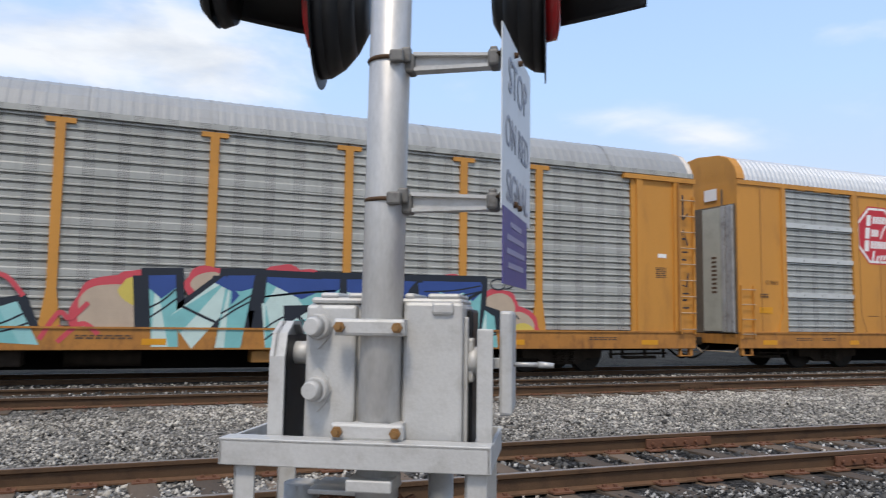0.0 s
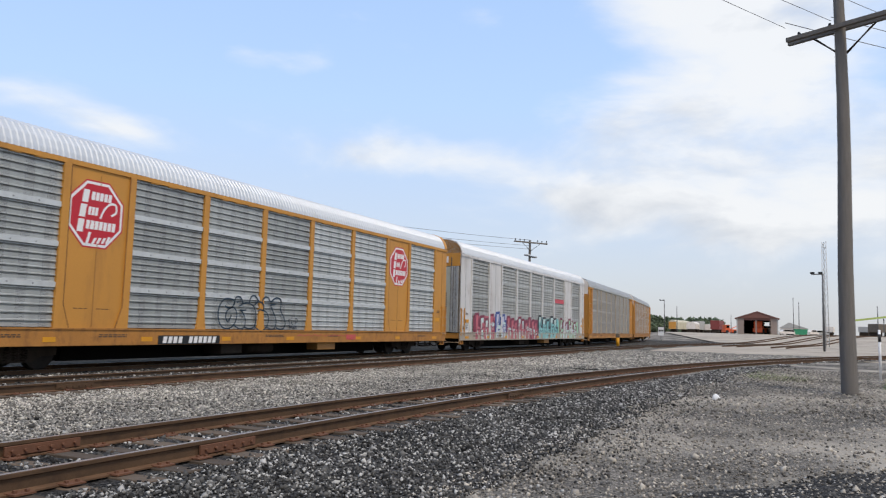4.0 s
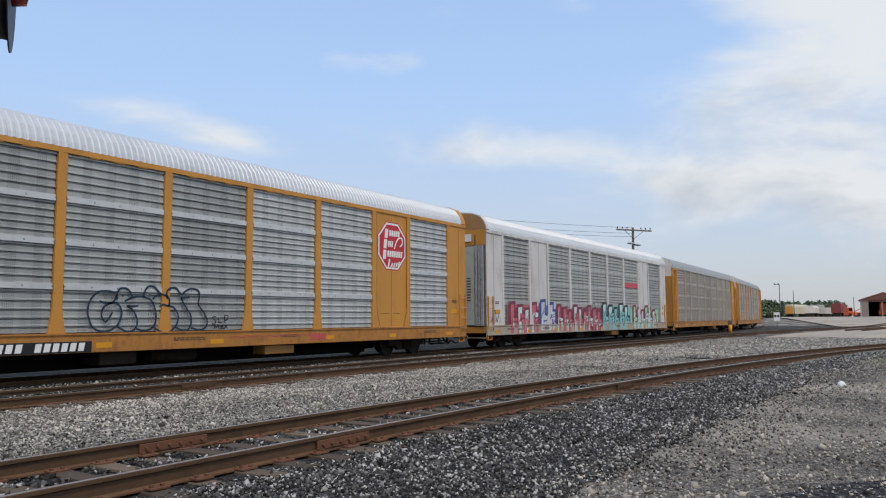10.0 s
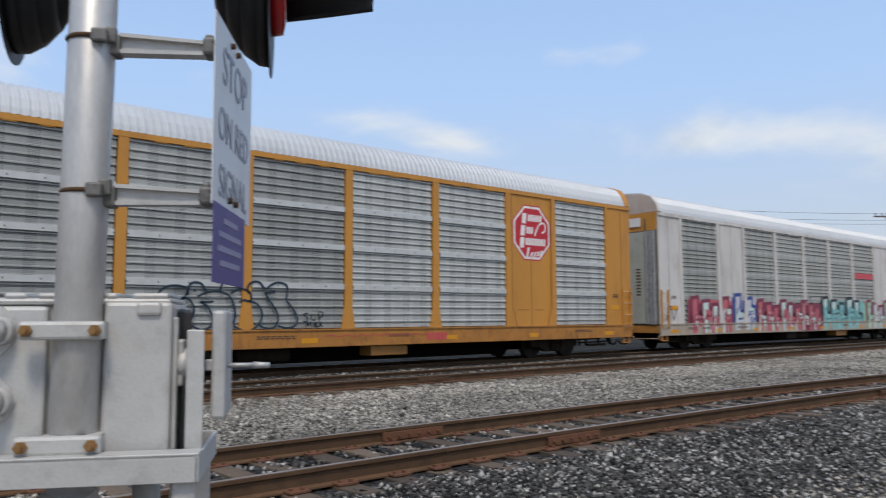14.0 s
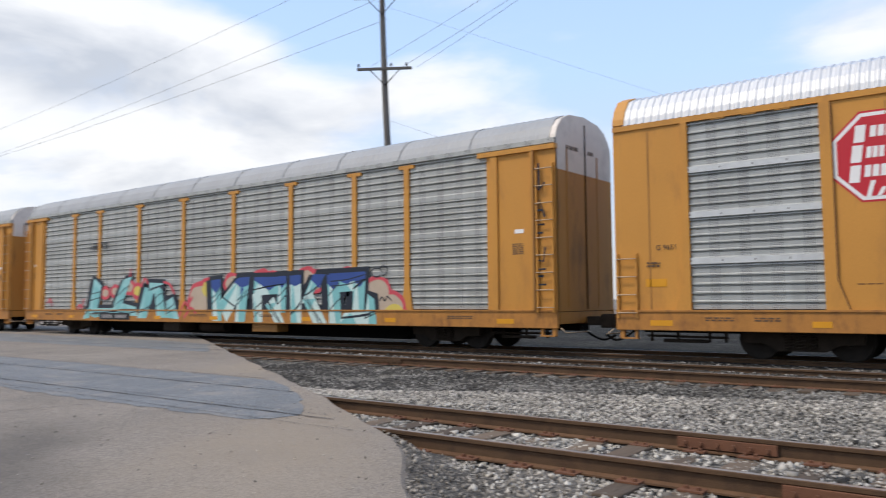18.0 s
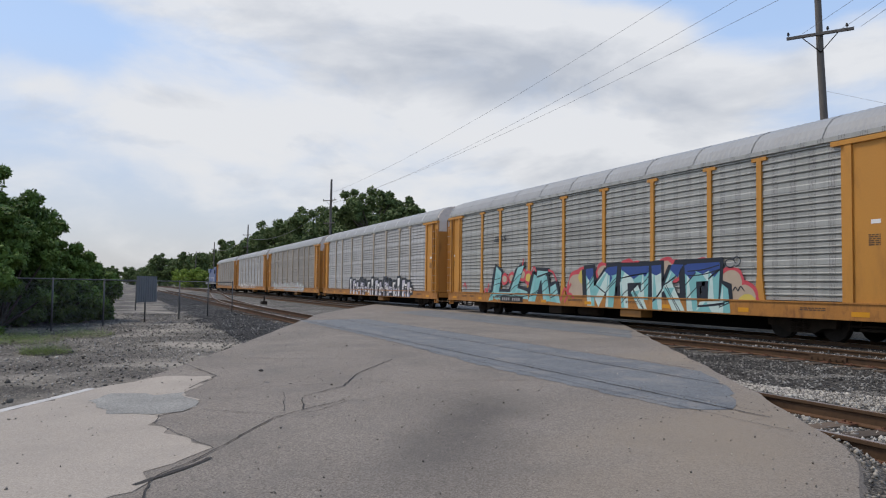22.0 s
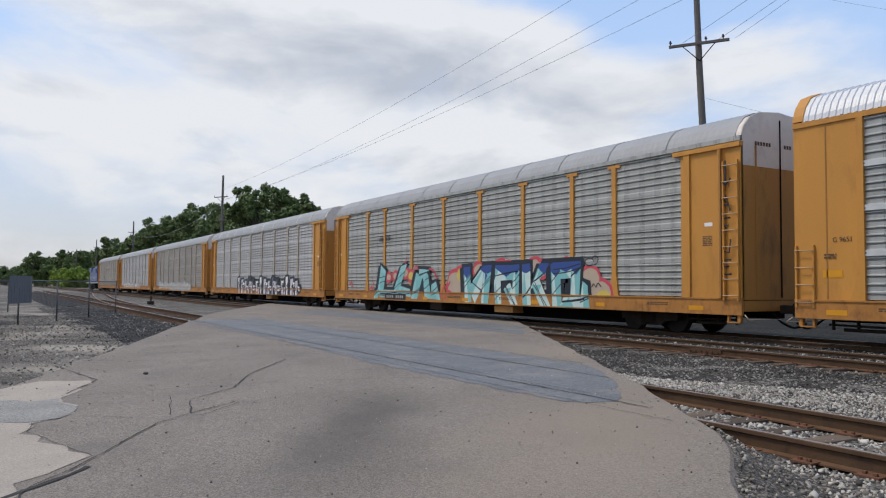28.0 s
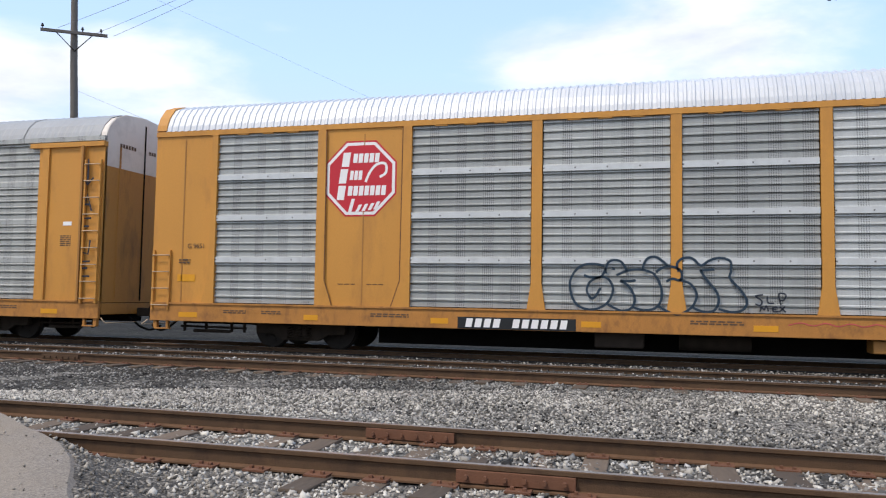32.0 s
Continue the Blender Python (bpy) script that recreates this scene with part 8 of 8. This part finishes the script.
def shed():
    x, y = yard_place(87.38, 180)
    s = thing("maintenance_shed", "red-brown gabled maintenance shed with an open front", "shed", m=pose(x, y, -0.17 + rise(x), 0, 0, -87.38))
    w, d, h = 4.15, 12, 3.4
    bx("wall", -w, -w + 0.25, 0, d, 0, h, "grey_car", s, "grey side wall")
    bx("wall", w - 0.25, w, 0, d, 0, h, "grey_car", s, "grey side wall")
    for x0, x1, z0, z1 in ((-w, 0.2, 0, h), (2.6, w, 0, h), (0.2, 2.6, 0, 1.9), (0.2, 2.6, 2.75, h)):
        bx("back_wall", x0, x1, d, d + 0.25, z0, z1, "black", s, "dark back wall beside an opening")
    bx("front_wall", -w + 0.25, -2.65, 0.0, 0.25, 0, h, "shed_front", s)
    bx("front_wall", 2.65, w - 0.25, 0.0, 0.25, 0, h, "shed_front", s)
    bx("front_wall", -2.65, 2.65, 0.0, 0.25, 2.95, h, "shed_brick", s, "red-brown lintel")
    bx("door_post", -0.35, -0.1, 0.02, 0.2, 0, 2.95, "shed_front", s, "post between the two bays")
    bm = bmesh.new()
    prism(bm, [(-w - 0.2, h), (w + 0.2, h), (0, h + 1.35)], -0.2, 0.1)
    part("gable", bm, "shed_brick", s, "red-brown gable")
    for sgn in (-1, 1):
        bm = bmesh.new()
        prism(bm, [(0, h + 1.52), (sgn * (w + 0.35), h), (sgn * (w + 0.35), h - 0.16), (0, h + 1.36)], -0.3, d + 0.4)
        part("roof", bm, "shed_roof", s, "brown roof slope")
    bx("floor", -w, w, 0, d, -0.1, 0.04, "concrete", s)


def stored_car(az, dist, length, h, material, label, round_top=False, turn=0, end=None):
    x, y = yard_place(az, dist)
    c = thing("stored_rail_car", label, "rail car", "stored cars in the yard", pose(x, y, 0.23 + rise(x), 0, 0, turn - az))
    if round_top:
        bm = bmesh.new()
        prof = [(1.5 * math.cos(q), 0.9 + h * 0.72 + 0.28 * h * math.sin(q)) for q in np.linspace(0, math.pi, 11)]
        prism(bm, [(p, z) for p, z in prof] + [(-1.5, 0.9), (1.5, 0.9)], -length / 2, length / 2)
        part("body", bm, material, c, "", pose(0, 0, 0, 0, 0, 90))
    else:
        bx("body", -length / 2, length / 2, -1.5, 1.5, 0.9, 0.9 + h, material, c, "", 0.05)
    for k in range(5):
        u = -length / 2 + length * (k + 0.5) / 5
        bx("rib", u - 0.06, u + 0.06, -1.55, -1.49, 1.0, 0.8 + h * 0.7, material, c)
    if end:
        bx("end_door", -length / 2 - 0.06, -length / 2 + 0.02, -1.45, 1.45, 0.95, 0.9 + h * 0.78, end, c, "painted end door")
    for u in (-length * 0.36, length * 0.36):
        bx("truck", u - 1.1, u + 1.1, -1.2, 1.2, -0.4, 0.9, "truck", c, "", 0.1)


def machine(az, dist, material, label, turn=0):
    x, y = yard_place(az, dist)
    c = thing("yard_machine", label, "machine", m=pose(x, y, 0.28 + rise(x), 0, 0, turn - az))
    bx("chassis", -2.2, 2.2, -1, 1, -0.1, 0.9, material, c, "", 0.1)
    bx("cab", -1.9, -0.4, -0.9, 0.9, 0.9, 2.3, material, c, "", 0.1)
    bx("cab_window", -1.7, -0.6, -0.93, -0.88, 1.3, 2.1, "black", c)
    for u in (-1.5, 1.4):
        bm = bmesh.new()
        tube(bm, (u, -1.1, 0.1), (u, 1.1, 0.1), 0.55, 0.55, 16)
        part("wheel", bm, "signal", c)
    bm = bmesh.new()
    tube(bm, (0.3, 0, 0.9), (2.6, 0, 1.9), 0.16, 0.12, 8)
    part("boom", bm, material, c)


def parked_car(az, dist, material, label, turn=0):
    x, y = yard_place(az, dist)
    c = thing("parked_car", label, "car", "cars parked in the yard", pose(x, y, -0.16 + rise(x), 0, 0, turn - az))
    bm = bmesh.new()
    prism(bm, [(-2.2, 0.3), (2.2, 0.3), (2.2, 0.75), (1.3, 0.9), (0.7, 1.42), (-1.0, 1.45), (-1.6, 0.95), (-2.2, 0.85)], -0.85, 0.85)
    part("body", bm, material, c)
    bm = bmesh.new()
    prism(bm, [(1.15, 0.95), (0.65, 1.36), (-0.95, 1.38), (-1.4, 0.97)], -0.87, 0.87)
    part("side_window", bm, "black", c, "dark side glass")
    for u in (-1.35, 1.35):
        for v in (-0.8, 0.65):
            bm = bmesh.new()
            tube(bm, (u, v, 0.32), (u, v + 0.2, 0.32), 0.32, 0.32, 14)
            part("wheel", bm, "signal", c)


def waste_skip(az, dist):
    x, y = yard_place(az, dist)
    c = thing("waste_skip", "green steel waste skip standing in the yard", "skip", m=pose(x, y, -0.16 + rise(x), 0, 0, -az))
    bm = bmesh.new()
    prism(bm, [(-1.2, 0.08), (1.2, 0.08), (1.5, 1.35), (-1.5, 1.35)], -0.9, 0.9)
    part("tub", bm, "green", c)
    bx("rim", -1.56, 1.56, -0.96, -0.88, 1.24, 1.36, "green", c, "rolled rim")
    for u in (-0.8, 0.0, 0.8):
        bx("rib", u - 0.05, u + 0.05, -0.95, -0.89, 0.1, 1.25, "green", c)


def far_building():
    x, y = yard_place(89.62, 320)
    b = thing("far_building", "low pale-grey gabled building with a dark doorway", "building", m=pose(x, y, -0.17 + rise(x), 0, 0, -89.62))
    for x0, x1, z0, z1 in ((-4.5, -2.6, 0, 2.6), (0.0, 4.5, 0, 2.6), (-2.6, 0.0, 1.9, 2.6)):
        bx("wall", x0, x1, 0, 0.3, z0, z1, "hood_white", b, "pale wall")
    bx("back_wall", -4.5, 4.5, 7, 7.3, 0, 2.6, "black", b)
    bm = bmesh.new()
    prism(bm, [(-5, 2.55), (5, 2.55), (-1.5, 4.7)], -0.3, 7.6)
    part("roof", bm, "grey_car", b, "pale grey roof")


def conveyor():
    x, y = yard_place(94.5, 200)
    c = thing("conveyor", "yellow-green conveyor boom rising over the stored cars", "conveyor", m=pose(x, y, -0.17 + rise(x), 0, 0, -94.5))
    bm = bmesh.new()
    prism(bm, [(-6.5, 3.1), (9.0, 5.2), (9.0, 5.65), (-6.5, 3.5)], -0.5, 0.5)
    part("boom", bm, "yellow_green", c)
    for u, z in ((-5.5, 3.2), (1.5, 4.1), (7.5, 5.0)):
        bx("leg", u - 0.1, u + 0.1, -0.45, 0.45, 0, z, "fence", c)


def dwarf_signal():
    x, y = yard_place(81.05, 128)
    c = thing("dwarf_signal", "white trackside signal board with two black lenses", "signal", m=pose(x, y, -0.2 + rise(x), 0, 0, -81.05))
    bm = bmesh.new()
    tube(bm, (0, 0, 0), (0, 0, 1.0), 0.05, 0.05, 8)
    part("post", bm, "fence", c)
    bx("board", -0.42, 0.42, -0.03, 0.03, 1.0, 2.3, "paint_white", c)
    for u in (-0.2, 0.2):
        bm = bmesh.new()
        tube(bm, (u, -0.03, 1.75), (u, -0.09, 1.75), 0.15, 0.15, 14)
        part("lens", bm, "black", c)


M["yellow_green"] = mat("yellow_green_paint", (0.42, 0.50, 0.14), 0.6, var=0.15)
shed()
far_building()
conveyor()
dwarf_signal()
waste_skip(90.09, 200)
machine(87.6, 183.5, "orange", "orange rail machine parked in the shed's mouth", 72)
machine(85.58, 262, "orange", "orange loader parked beside the stored cars", 35)
parked_car(88.3, 190, "hood_white", "white car parked beside the shed", 75)
parked_car(89.2, 240, "hood_white", "white car parked beyond the shed", 25)
parked_car(90.72, 230, "hood_white", "white car parked behind the skip", 60)
parked_car(91.2, 245, "grey_car", "grey car parked in the yard", 30)
stored_car(82.3, 330, 18, 3.6, "cream_car", "cream stored autorack with a gold end", True, 72, "yellow")
stored_car(83.2, 290, 9, 2.5, "hood_white", "white tank car in the yard", True, 80)
stored_car(83.55, 340, 12, 3.5, "grey_car", "grey stored box car in the yard", False, 80)
stored_car(84.22, 350, 8, 2.5, "hood_white", "pale stored hopper in the yard", True, 80)
stored_car(84.79, 290, 9, 3.1, "maroon", "maroon stored box car in the yard", False, 80)
stored_car(91.78, 300, 4, 1.9, "hood_white", "white tank car end-on in the yard", False, 85)
stored_car(93.91, 260, 6, 1.6, "grey_car", "grey stored hopper in the yard", False, 80)
stored_car(94.9, 250, 9, 2.3, "rubber", "dark stored box car in the yard", False, 55)


def lamp_pole(az, dist, h, label, heads=True):
    x, y = yard_place(az, dist)
    p = thing("yard_light_pole", label, "light pole", "yard light poles", pose(x, y, -0.34 + rise(x), 0, 0, -az))
    bm = bmesh.new()
    tube(bm, (0, 0, 0), (0, 0, h), 0.12, 0.08, 8)
    part("shaft", bm, "fence", p)
    if heads:
        bx("arm", -1.0, 0.12, -0.05, 0.05, h - 0.1, h, "fence", p)
        for u in (-0.9, -0.2):
            bx("lamp_head", u - 0.2, u + 0.2, -0.15, 0.15, h - 0.02, h + 0.18, "signal", p, "", 0.05)


lamp_pole(91.5, 84, 7.7, "grey light pole with two lamp heads in the yard")
for az, d, h in ((81.28, 180, 7.2), (82.12, 220, 7.1), (89.64, 300, 13.3), (89.98, 250, 9.9), (94.6, 200, 7.0), (85.7, 260, 6)):
    lamp_pole(az, d, h, "distant grey light pole in the yard", d < 195)


def lattice_tower(az, dist, h):
    x, y = yard_place(az, dist)
    t = thing("lattice_tower", "slender grey lattice tower standing in the yard", "tower", m=pose(x, y, -0.34))
    r = 0.45
    legs = [(r, 0), (-r / 2, r * 0.87), (-r / 2, -r * 0.87)]
    for lx, ly in legs:
        bm = bmesh.new()
        tube(bm, (lx, ly, 0), (lx * 0.7, ly * 0.7, h), 0.05, 0.04, 6)
        part("leg", bm, "alu", t)
    n = int(h / 0.8)
    bm = bmesh.new()
    for k in range(n):
        for i in range(3):
            a, b = legs[i], legs[(i + 1) % 3]
            s0, s1 = 1 - 0.3 * k / n, 1 - 0.3 * (k + 1) / n
            tube(bm, (a[0] * s0, a[1] * s0, h * k / n), (b[0] * s1, b[1] * s1, h * (k + 1) / n), 0.025, 0.025, 4, False)
            tube(bm, (a[0] * s0, a[1] * s0, h * k / n), (b[0] * s0, b[1] * s0, h * k / n), 0.025, 0.025, 4, False)
    ob = part("bracing", bm, "alu", t, "diagonal bracing")
    ob["kind"] = "stuff"


lattice_tower(91.6, 118, 14.6)



def on_track(x0, length):
    """The pose of a car from x0 to x0 + length, with both ends of it on the curve of the track."""
    xa, xb = x0 + 4.45, x0 + length - 4.45
    ya, yb = centre_a(xa), centre_a(xb)
    turn = math.atan2(yb - ya, xb - xa)
    m = Matrix.Translation((xa, ya, 0)) @ Matrix.Rotation(turn, 4, "Z") @ Matrix.Translation((-4.45, SIDE_Y - 17.75, 0))
    return m


def motions():
    for car, x0 in CARS:
        walk(car, [(t, on_track(x0 - s, PITCH)) for t, s in ROLLED])
    walk(ENGINE[0], [(t, on_track(ENGINE[1] - s, 21.0)) for t, s in ROLLED])
    # wheels roll: 0.43 m radius, keyed often enough to turn less than 90 degrees between rows
    ts = [0.0]
    while ts[-1] < 31.99:
        ts.append(min(32.0, ts[-1] + (0.25 if ts[-1] < 16 else 0.5)))
    ss = np.interp(ts, [t for t, s in ROLLED], [s for t, s in ROLLED])
    for w, dx in WHEELS:
        walk(w, [(t, pose(dx, 0, 0.43, 0, -math.degrees(s / 0.43), 0)) for t, s in zip(ts, ss)])


motions()
